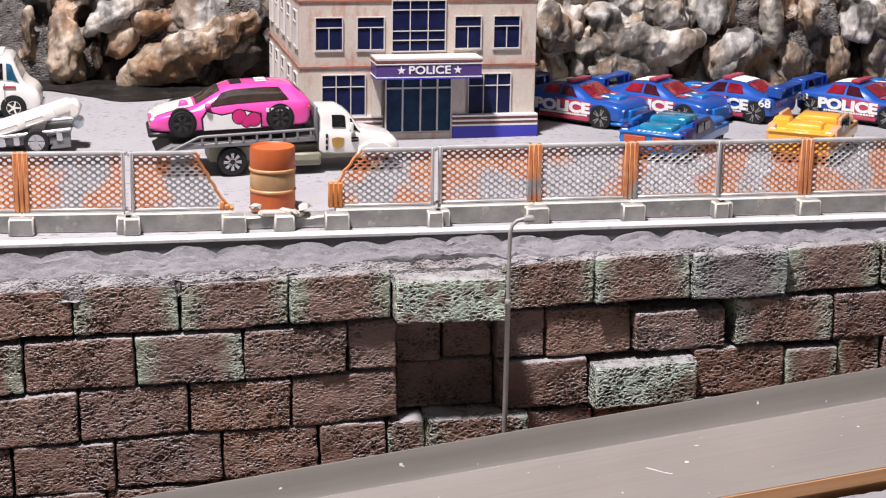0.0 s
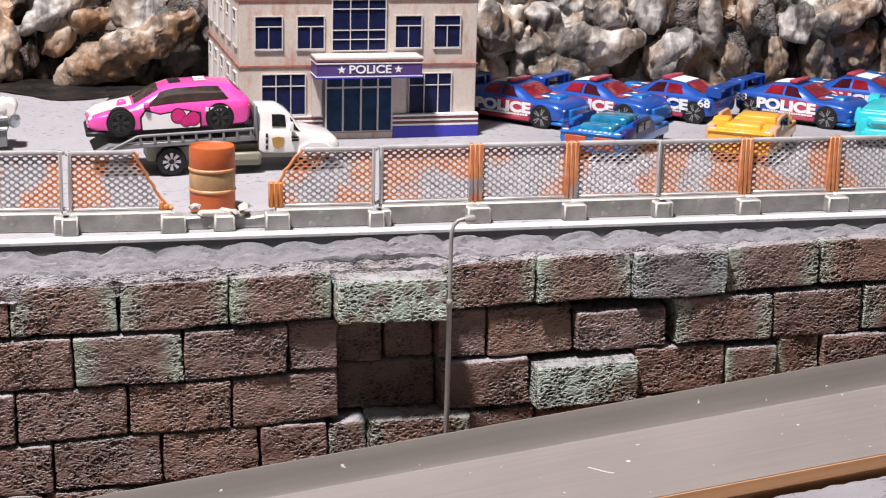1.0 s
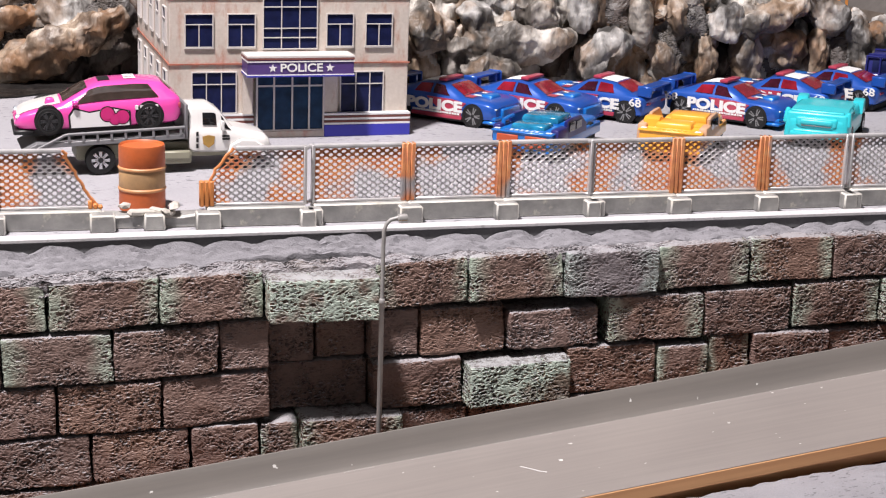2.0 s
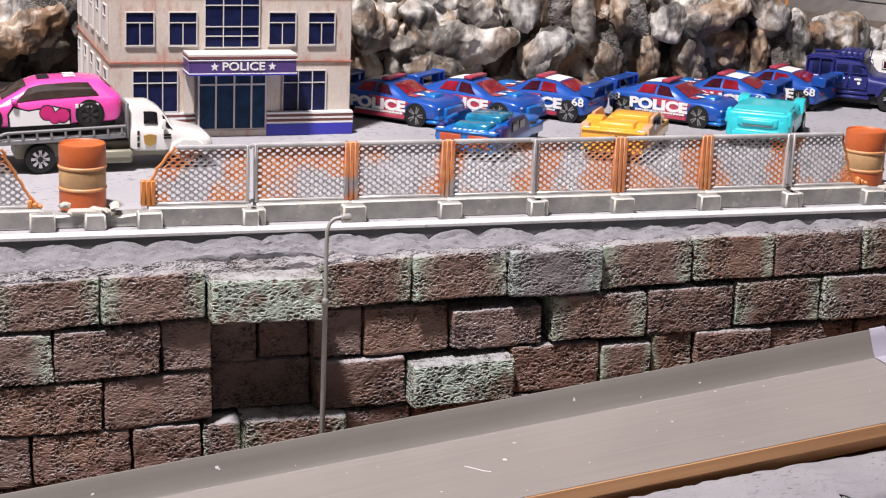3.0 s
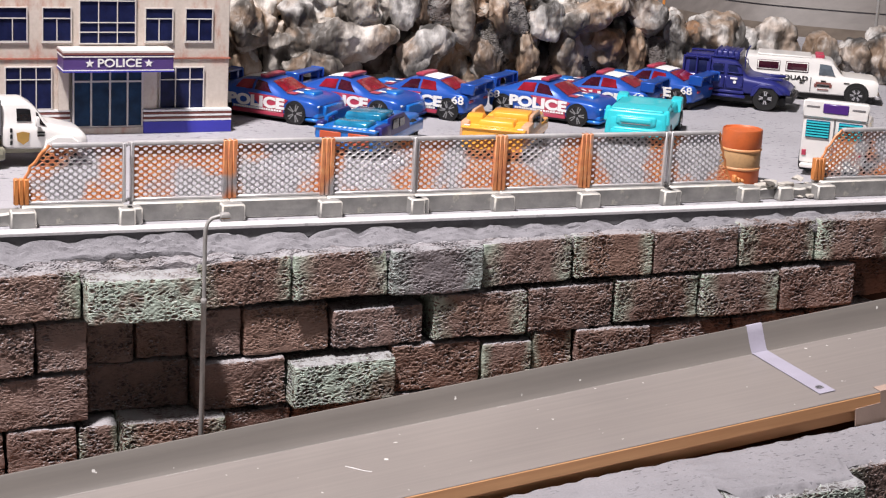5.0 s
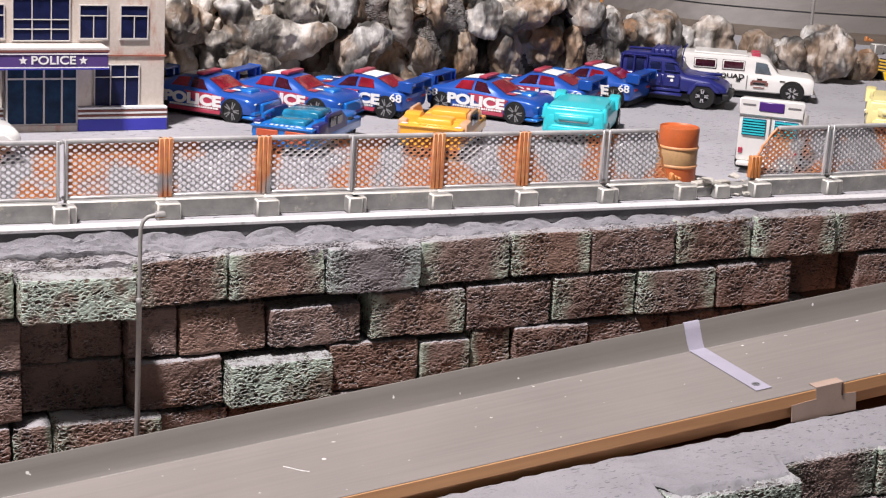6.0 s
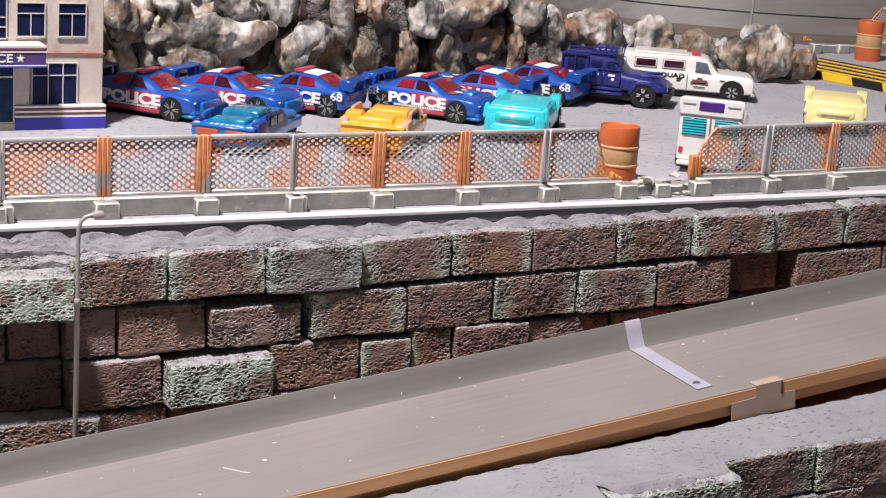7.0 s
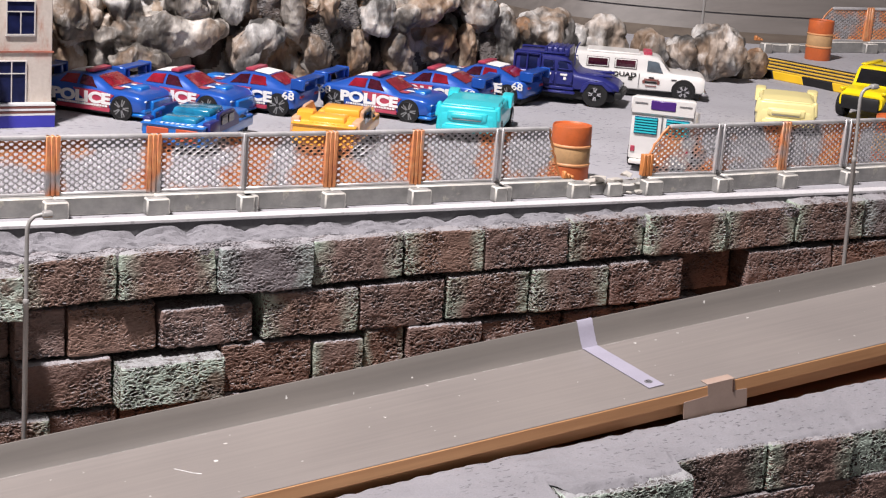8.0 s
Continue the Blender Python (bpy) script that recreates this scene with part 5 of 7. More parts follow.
def build_flatbed():
    t = thing("flatbed_truck", pose(-0.0887, 0.6944, 0, 0, 0, 14.5) @ pose(0, 0.0120, 0) @ Matrix.Diagonal((0.935, 0.935, 0.925, 1)), "white tow truck with a grey ramped flatbed", "truck")
    tilt = pose(0, 0, 0.0140, 0, -2.2, 0)
    bed = part("flatbed", boxed((-0.0270, -0.0150, 0.0), (0.0370, 0.0150, 0.0022), 0.0003), M["grey_plastic"], t, "dark grey flatbed", at=tilt)
    for s in (-1, 1):
        bm = tube([(-0.0290, s * 0.0148, -0.0010), (-0.0150, s * 0.0148, 0.0052), (-0.0135, s * 0.0148, 0.0054), (0.0370, s * 0.0148, 0.0054)], 0.0007)
        part("side_rail", bm, M["grey_plastic"], bed)
        for k in range(9):
            x = -0.0135 + k * 0.0061
            part("rail_post", boxed((x - 0.0005, s * 0.0148 - 0.0005, 0.0020), (x + 0.0005, s * 0.0148 + 0.0005, 0.0052)), M["grey_plastic"], bed)
    part("tail_ramp", prism(bmesh.new(), [(-0.0330, -0.0026), (-0.0270, -0.0006), (-0.0270, 0.0022), (-0.0335, -0.0010)], -0.0150, 0.0150, 0.0002), M["grey_plastic"], bed)
    part("chassis", boxed((-0.0100, -0.0090, 0.0060), (0.0640, 0.0090, 0.0130), 0.0006), M["olive"], t, "olive chassis")
    for s in (-1, 1):
        part("side_tank", boxed((0.0180, s * 0.0120 - 0.0028, 0.0040), (0.0400, s * 0.0120 + 0.0028, 0.0098), 0.0008), M["olive"], t)
        part("step", boxed((0.0270, s * 0.0135 - 0.0020, 0.0062), (0.0395, s * 0.0135 + 0.0020, 0.0100), 0.0007), M["olive"], t)
    part("bulkhead", boxed((0.0370, -0.0140, 0.0150), (0.0386, 0.0140, 0.0310), 0.0005), M["grey_plastic"], t, "dark mesh bulkhead")
    sh = Shell([(0.0392, 0.0128, 0.0098, 0.0195, 0.0285, 0.0108), (0.0410, 0.0134, 0.0088, 0.0195, 0.0292, 0.0112), (0.0500, 0.0134, 0.0084, 0.0192, 0.0290, 0.0112),
                (0.0535, 0.0134, 0.0084, 0.0190, 0.0270, 0.0112), (0.0585, 0.0134, 0.0084, 0.0180, 0.0198, 0.0112), (0.0650, 0.0130, 0.0084, 0.0160, 0.0180, 0.0100),
                (0.0740, 0.0122, 0.0082, 0.0140, 0.0158, 0.0092), (0.0765, 0.0108, 0.0082, 0.0126, 0.0134, 0.0082), (0.0772, 0.0090, 0.0086, 0.0110, 0.0114, 0.0070)])
    part("cab", sh.mesh(), M["white"], t, "glossy white cab and hood")
    for s in (-1, 1):
        part("window", sh.side_pane(s, (0.0452, 0.0515), (0.0452, 0.0512), 0.18, 0.74), M["black_glass"], t)
        part("quarter_window", sh.side_pane(s, (0.0542, 0.0585), (0.0535, 0.0545), 0.12, 0.78), M["black_glass"], t)
        part("fender", prism(bmesh.new(), [(0.0560, 0.0072), (0.0575, 0.0118), (0.0620, 0.0142), (0.0690, 0.0138), (0.0740, 0.0100), (0.0745, 0.0072)], s * 0.0125 - 0.0022, s * 0.0125 + 0.0022, 0.0005),
             M["white"], t)
        part("mirror", boxed((0.0528, s * 0.0152 - 0.0012, 0.0190), (0.0545, s * 0.0152 + 0.0012, 0.0235), 0.0004), M["white"], t)
        y = s * 0.0136
        part("badge", prism(bmesh.new(), [(0.0450, 0.0160), (0.0478, 0.0166), (0.0506, 0.0160), (0.0502, 0.0125), (0.0478, 0.0108), (0.0454, 0.0125)], y - 0.0002, y + 0.0002), M["gold"], t, "gold shield badge")
        for k in range(3):
            part("print_bar", boxed((0.0422, y - 0.0002, 0.0108 + k * 0.0028), (0.0432, y + 0.0002, 0.0126 + k * 0.0028)), M["black"], t)
        for k in range(2):
            part("print_bar", boxed((0.0540, y - 0.0002, 0.0142 + k * 0.0014), (0.0572, y + 0.0002, 0.0150 + k * 0.0014)), M["black"], t)
    part("windscreen", sh.top_pane(0.0580, 0.0530, 0.84, 0.84), M["black_glass"], t)
    part("bumper", boxed((0.0755, -0.0115, 0.0060), (0.0782, 0.0115, 0.0088), 0.0006), M["chrome"], t)
    wheel_set(t, [(0.0, -0.0086, -1), (0.0, 0.0086, 1)], 0.0066, 0.0050, "rim_dark", 8, hub=0.62, bright="chrome")
    wheel_set(t, [(0.0655, -0.0092, -1), (0.0655, 0.0092, 1)], 0.0062, 0.0046, "rim_dark", 8, hub=0.60, bright="chrome")
    return t


build_flatbed()
build_pink()


def build_step_van():
    v = thing("step_van", park(-0.2085, 0.8130, 10, 0.0225, -0.0150) @ Matrix.Diagonal((0.94, 0.94, 0.93, 1)), "white panel van with a blue lower stripe", "van")
    sh = Shell([(-0.0360, 0.0150, 0.0045, 0.0190, 0.0315, 0.0136), (-0.0350, 0.0158, 0.0040, 0.0192, 0.0326, 0.0142), (0.0200, 0.0158, 0.0040, 0.0192, 0.0328, 0.0142),
                (0.0230, 0.0158, 0.0040, 0.0190, 0.0318, 0.0142), (0.0278, 0.0156, 0.0040, 0.0175, 0.0190, 0.0140), (0.0345, 0.0150, 0.0042, 0.0130, 0.0148, 0.0132), (0.0358, 0.0136, 0.0050, 0.0112, 0.0118, 0.0118)])
    part("body", sh.mesh(), M["white"], v, "white body")
    part("roof_cap", boxed((-0.0340, -0.0125, 0.0326), (0.0180, 0.0125, 0.0340), 0.0006), M["white_dull"], v)
    for s in (-1, 1):
        part("window", sh.side_pane(s, (0.0060, 0.0178), (0.0060, 0.0178), 0.10, 0.72), M["black_glass"], v)
        part("quarter_window", sh.side_pane(s, (0.0196, 0.0256), (0.0196, 0.0222), 0.08, 0.72), M["blue_glass"], v)
        y = s * 0.0159
        part("blue_panel", boxed((-0.0350, y - 0.0003, 0.0046), (0.0140, y + 0.0003, 0.0105), 0.0001), M["bright_blue"], v, "bright blue lower panel")
        part("print_bar", boxed((0.0175, y - 0.0003, 0.0162), (0.0240, y + 0.0003, 0.0174)), M["police_red"], v)
        part("door_seam", boxed((0.0182, y - 0.0002, 0.0060), (0.0186, y + 0.0002, 0.0190)), M["grey_plastic"], v)
    part("windscreen", sh.top_pane(0.0275, 0.0233, 0.86, 0.86), M["blue_glass"], v)
    part("bumper", boxed((0.0345, -0.0140, 0.0040), (0.0368, 0.0140, 0.0066), 0.0005), M["white_dull"], v)
    pl = [(0.0225, -0.0158, -1), (0.0225, 0.0158, 1), (-0.0215, -0.0158, -1), (-0.0215, 0.0158, 1)]
    arches(v, pl, 0.0060)
    wheel_set(v, [(x, s * 0.0118, s) for x, y, s in pl], 0.0058, 0.0044, "white_dull", 5, hub=0.60)


def build_boom_truck():
    t = thing("boom_truck", pose(-0.1960, 0.7420, 0, 0, 0, 8), "grey tow rig with a white tilted boom", "truck")
    part("chassis", boxed((-0.0450, -0.0130, 0.0040), (0.0270, 0.0130, 0.0080), 0.0008), M["grey_plastic"], t, "dark grey chassis")
    bed = part("deck_frame", boxed((-0.030, -0.0130, 0.0), (0.0300, 0.0130, 0.0014), 0.0004), M["grey_plastic"], t, at=pose(0, 0, 0.0060, 0, -6, 0))
    for k in range(9):
        part("slat", boxed((-0.026 + k * 0.0062, -0.0138, -0.0026), (-0.0232 + k * 0.0062, -0.0128, 0.0012), 0.0002), M["chrome"], bed)
    part("side_bar", tube([(-0.030, -0.0136, 0.0020), (0.0300, -0.0136, 0.0020)], 0.0008), M["chrome"], bed)
    part("side_bar", tube([(-0.030, 0.0136, 0.0020), (0.0300, 0.0136, 0.0020)], 0.0008), M["chrome"], bed)
    part("brace", prism(bmesh.new(), [(0.0200, -0.0060), (0.0292, -0.0060), (0.0300, 0.0014), (0.0262, 0.0014)], -0.0132, -0.0110, 0.0003), M["grey_plastic"], bed)
    boom = part("boom", boxed((-0.0450, -0.0070, 0.0), (0.0265, 0.0070, 0.0060), 0.0016, 3), M["white_dull"], t, "glossy white boom", at=pose(0.005, 0, 0.0085, 0, -18.5, 0))
    part("boom_cheek", boxed((-0.0440, -0.0085, 0.0004), (0.0200, -0.0071, 0.0048), 0.0008, 2), M["white_dull"], boom)
    for k in range(4):
        part("recess", boxed((-0.030 + k * 0.012, -0.0088, 0.0014), (-0.0215 + k * 0.012, -0.0086, 0.0036), 0.0004), M["white_dull"], boom)
    bm = bmesh.new()
    lathe(bm, [(0.0030, -0.0060), (0.0036, -0.0052), (0.0036, 0.0052), (0.0030, 0.0060)], 20, pose(0.0268, 0, 0.0014, 90, 0, 0))
    part("pulley", bm, M["white_dull"], boom)
    bm = bmesh.new()
    lathe(bm, [(0.0016, -0.004), (0.0026, -0.003), (0.0026, 0.003), (0.0016, 0.004)], 18, pose(0.0322, 0, 0.0120, 90, 0, 0))
    part("roller", bm, M["lens"], t, "clear plastic roller")
    part("boom_strut", prism(bmesh.new(), [(0.0080, 0.0060), (0.0170, 0.0075), (0.0190, 0.0140), (0.0140, 0.0125)], -0.0050, 0.0050, 0.0005), M["white_dull"], t)
    part("winch", lathe(bmesh.new(), [(0.0034, -0.0140), (0.0040, -0.0132), (0.0040, 0.0132), (0.0034, 0.0140)], 20, pose(-0.0290, 0, 0.0085, 90, 0, 0)), M["grey_plastic"], t)
    wheel_set(t, [(-0.0180, -0.0105, -1), (-0.0180, 0.0105, 1), (0.0150, -0.0105, -1), (0.0150, 0.0105, 1)], 0.0056, 0.0046, "chrome", 6)


build_step_van()
build_boom_truck()


def build_pickup(at, label, body, side, panel, clear_roof):
    """Open off-roader seen from the tail: tub, tailgate, fender tops, roll bar, seats."""
    p = thing("toy_pickup", at, label, "car", "cars parked behind the fence")
    part("body", boxed((-0.0330, -0.0142, 0.0050), (0.0330, 0.0142, 0.0120), 0.0010, 2), M[body], p)
    part("chassis", boxed((-0.0320, -0.0118, 0.0014), (0.0320, 0.0118, 0.0056), 0.0006), M["black"], p, "black underbody block, added to deepen the shade below")
    part("tub", prism(bmesh.new(), [(-0.0345, 0.0060), (-0.0345, 0.0158), (-0.0335, 0.0166), (-0.0130, 0.0174), (-0.0130, 0.0060)], -0.0140, 0.0140, 0.0006, 2), M[body], p)
    part("tail_deck", boxed((-0.0352, -0.0146, 0.0158), (-0.0300, 0.0146, 0.0170), 0.0004), M[body], p)
    for s in (-1, 1):
        if panel:
            part("tail_panel", boxed((-0.0352, s * 0.0067 - 0.0050, 0.0078), (-0.0344, s * 0.0067 + 0.0050, 0.0148), 0.0003), M[panel], p, "orange-red tail panel")
        part("fender", boxed((-0.0310, s * 0.0138 - 0.0022, 0.0100), (-0.0170, s * 0.0138 + 0.0022, 0.0188), 0.0010, 2, (0.86, 0.9)), M[side], p)
        part("cab_side", prism(bmesh.new(), [(-0.0150, 0.0100), (-0.0150, 0.0205), (-0.0120, 0.0215), (0.0040, 0.0210), (0.0120, 0.0150), (0.0120, 0.0100)], s * 0.0135 - 0.0008, s * 0.0135 + 0.0008, 0.0003),
             M[side], p)
        part("side_window", boxed((-0.0125, s * 0.0145 - 0.0003, 0.0140), (-0.0050, s * 0.0145 + 0.0003, 0.0196), 0.0002), M["black_glass"], p)
        part("side_window", boxed((-0.0035, s * 0.0145 - 0.0003, 0.0140), (0.0035, s * 0.0145 + 0.0003, 0.0190), 0.0002), M["black_glass"], p)
        part("tail_light", boxed((-0.0336, s * 0.0122 - 0.0014, 0.0170), (-0.0318, s * 0.0122 + 0.0014, 0.0175), 0.0002), M["white_print"], p)
    part("roof", boxed((-0.0128, -0.0092, 0.0178), (0.0060, 0.0092, 0.0216), 0.0008, 2, (0.9, 0.9)) if clear_roof else boxed((-0.0110, -0.0120, 0.0165), (0.0040, 0.0050, 0.0208), 0.0008, 2, (0.9, 0.95)),
         M["teal_clear" if clear_roof else body], p)
    part("bed_box", boxed((-0.0280, -0.0085, 0.0160), (-0.0150, 0.0085, 0.0196), 0.0008, 2, (0.85, 0.9)), M["teal_clear" if clear_roof else body], p)
    if clear_roof:
        part("roll_bar", tube([(-0.0255, 0.0128, 0.0160), (-0.0250, 0.0125, 0.0205), (-0.0200, 0.0120, 0.0212), (-0.0150, 0.0120, 0.0212)], 0.0010), M[body], p)
    else:
        part("seat_hoop", prism(bmesh.new(), [(-0.0270, 0.0160), (-0.0262, 0.0205), (-0.0235, 0.0216), (-0.0180, 0.0214), (-0.0150, 0.0196), (-0.0140, 0.0160)], 0.0066, 0.0142, 0.0010, 2), M[body], p)
        part("deck_step", boxed((-0.0215, -0.0135, 0.0160), (-0.0130, 0.0060, 0.0180), 0.0006, 2), M[body], p)
    part("hood", boxed((0.0100, -0.0125, 0.0115), (0.0325, 0.0125, 0.0150), 0.0010, 2, (0.96, 0.92)), M[body], p)
    for k in range(6):
        part("deck_rib", boxed((-0.0330, -0.0070 + k * 0.0024, 0.0168), (-0.0310, -0.0056 + k * 0.0024, 0.0173)), M["white_print" if clear_roof else body], p)
    wheel_set(p, [(0.0215, -0.0084, -1), (0.0215, 0.0084, 1), (-0.0215, -0.0084, -1), (-0.0215, 0.0084, 1)], 0.0066, 0.0052, "rim_dark", 6)
    return p


build_pickup(pose(0.1064, 0.7674, 0, 0, 0, 62) @ Matrix.Diagonal((1, 1, 0.78, 1)), "blue toy pickup with teal clear cover and red tail panels", "bright_blue", "navy", "brick_red", True)
build_pickup(pose(0.1700, 0.7685, 0, 0, 0, 67) @ Matrix.Diagonal((1, 1, 0.88, 1)), "orange toy off-roader with tan sides, seen from behind", "orange_toy", "tan_side", "", False)


def build_coupe(at, label, colour, glass, rows, lobes):
    c = thing("toy_car", at, label, "car", "cars parked behind the fence")
    sh = Shell(rows)
    part("body", sh.mesh(), M[colour], c)
    x0 = rows[0][0]
    z = rows[2][4]
    part("deck", boxed((x0, -0.0152, 0.0046), (0.0140, 0.0152, z), 0.0014, 3, (0.97, 0.93)), M[colour], c, "flat moulded deck")
    part("chassis", boxed((x0 + 0.0020, -0.0125, 0.0012), (0.0310, 0.0125, 0.0050), 0.0006), M["black"], c, "black underbody block, added to deepen the shade below")
    part("deck_rim", boxed((x0 + 0.0012, -0.0128, z - 0.0004), (x0 + 0.0045, 0.0128, z + 0.0009), 0.0006, 2, (0.9, 0.95)), M[colour], c)
    for half, low, high, out in ((0.0098, 0.0104, 0.0150, 0.0007), (0.0078, 0.0112, 0.0142, 0.0012), (0.0108, 0.0056, 0.0092, 0.0009)):
        part("tail_panel", boxed((x0 - out, -half, low), (x0 + 0.0020, half, high), 0.0011, 3), M[colour], c)
    part("tail_groove", boxed((x0 - 0.0009, -0.0070, 0.0108), (x0 - 0.0004, 0.0070, 0.0114), 0.0002), M["grey_plastic"], c)
    part("boot_panel", boxed((x0 - 0.0006, -0.0085, 0.0098), (x0 + 0.0030, 0.0085, 0.0128), 0.0010, 3), M[colour], c)
    part("bumper", boxed((x0 - 0.0014, -0.0120, 0.0050), (x0 + 0.0030, 0.0120, 0.0080), 0.0010, 2), M[colour], c)
    for s in (-1, 1):
        part("window", sh.side_pane(s, (-0.0130, -0.0010), (-0.0115, -0.0010)), M[glass], c)
        part("window", sh.side_pane(s, (0.0002, 0.0105), (0.0002, 0.0065)), M[glass], c)
        if lobes:
            part("corner_fin", boxed((-0.0322, s * 0.0142 - 0.0019, 0.0110), (-0.0262, s * 0.0142 + 0.0019, z + 0.0012), 0.0012, 3, (0.6, 0.6)), M[colour], c)
            part("corner_fin", prism(bmesh.new(), [(0.0060, 0.0120), (0.0150, 0.0120), (0.0142, z + 0.0012), (0.0126, z + 0.0018), (0.0075, z + 0.0006)], s * 0.0136 - 0.0028, s * 0.0136 + 0.0028, 0.0010, 2), M[colour], c)
    part("windscreen", sh.top_pane(0.0150, 0.0075, 0.82, 0.84), M[glass], c)
    pl = [(0.0215, -0.0148, -1), (0.0215, 0.0148, 1), (-0.0205, -0.0148, -1), (-0.0205, 0.0148, 1)]
    arches(c, pl, 0.0054)
    wheel_set(c, [(x, s * 0.0108, s) for x, y, s in pl], 0.0053, 0.0046, "chrome", 5)
    return c


build_coupe(pose(0.2486, 0.8065, 0, 0, 0, 65), "glossy turquoise toy car with rounded corner fins", "turquoise", "black_glass",
            [(-0.0330, 0.0130, 0.0060, 0.0120, 0.0130, 0.0118), (-0.0316, 0.0150, 0.0045, 0.0142, 0.0160, 0.0128), (-0.0270, 0.0155, 0.0040, 0.0146, 0.0172, 0.0136), (-0.0180, 0.0152, 0.0038, 0.0144, 0.0180, 0.0130),
             (0.0040, 0.0150, 0.0038, 0.0140, 0.0178, 0.0124), (0.0150, 0.0150, 0.0038, 0.0138, 0.0148, 0.0120), (0.0310, 0.0146, 0.0040, 0.0118, 0.0126, 0.0114), (0.0335, 0.0120, 0.0052, 0.0095, 0.0100, 0.0100)], True)
build_coupe(pose(0.4373, 0.8463, 0, 0, 0, 64) @ Matrix.Diagonal((1, 1.03, 0.92, 1)), "pale cream toy car with rounded corner fins", "cream_toy", "cream_toy",
            [(-0.0330, 0.0130, 0.0060, 0.0120, 0.0130, 0.0118), (-0.0316, 0.0150, 0.0045, 0.0142, 0.0160, 0.0128), (-0.0270, 0.0155, 0.0040, 0.0152, 0.0186, 0.0132), (-0.0180, 0.0152, 0.0038, 0.0152, 0.0200, 0.0122),
             (0.0040, 0.0150, 0.0038, 0.0146, 0.0198, 0.0118), (0.0150, 0.0150, 0.0038, 0.0140, 0.0152, 0.0120), (0.0310, 0.0146, 0.0040, 0.0118, 0.0126, 0.0114), (0.0335, 0.0120, 0.0052, 0.0095, 0.0100, 0.0100)], True)


def build_box_ambulance():
    a = thing("box_ambulance", pose(0.3068, 0.7127, 0, 0, 0, 62) @ pose(0.036, 0, 0) @ Matrix.Diagonal((0.9, 0.96, 0.885, 1)), "white box ambulance with blue slatted rear windows", "van")
    part("box", boxed((-0.0350, -0.0148, 0.0060), (-0.0270, 0.0148, 0.0385), 0.0012, 2), M["white"], a, "white box body")
    part("roof_edge", boxed((-0.0360, -0.0152, 0.0300), (-0.0346, 0.0152, 0.0388), 0.0006), M["white"], a)
    part("hatch", boxed((-0.0364, -0.0060, 0.0325), (-0.0342, 0.0060, 0.0376), 0.0005), M["purple"], a, "dark purple beacon hatch")
    for s in (-1, 1):
        w = part("rear_window", boxed((-0.0356, s * 0.0075 - 0.0055, 0.0195), (-0.0348, s * 0.0075 + 0.0055, 0.0285), 0.0002), M["blue_glass"], a, "bright blue slatted window")
        for k in range(6):
            part("slat", boxed((-0.0361, s * 0.0075 - 0.0053, 0.0202 + k * 0.0014), (-0.0355, s * 0.0075 + 0.0053, 0.0209 + k * 0.0014)), M["turquoise"], w)
        part("tail_light", boxed((-0.0356, s * 0.0128 - 0.0010, 0.0100), (-0.0349, s * 0.0128 + 0.0010, 0.0130), 0.0002), M["police_red"], a)
        part("print_bar", boxed((-0.0362, s * 0.0105 - 0.0030, 0.0352), (-0.0358, s * 0.0105 + 0.0030, 0.0360)), M["grey_plastic"], a)
    part("door_seam", boxed((-0.0355, -0.0003, 0.0075), (-0.0349, 0.0003, 0.0295)), M["grey_plastic"], a)
    part("rear_step", boxed((-0.0385, -0.0140, 0.0040), (-0.0345, 0.0140, 0.0062), 0.0005), M["white_dull"], a)
    part("cab", boxed((-0.0272, -0.0142, 0.0060), (0.0330, 0.0142, 0.0230), 0.0022, 3), M["white"], a)
    wheel_set(a, [(0.0225, -0.0108, -1), (0.0225, 0.0108, 1), (-0.0195, -0.0112, -1), (-0.0195, 0.0112, 1)], 0.0062, 0.0046, "chrome", 6)


build_box_ambulance()


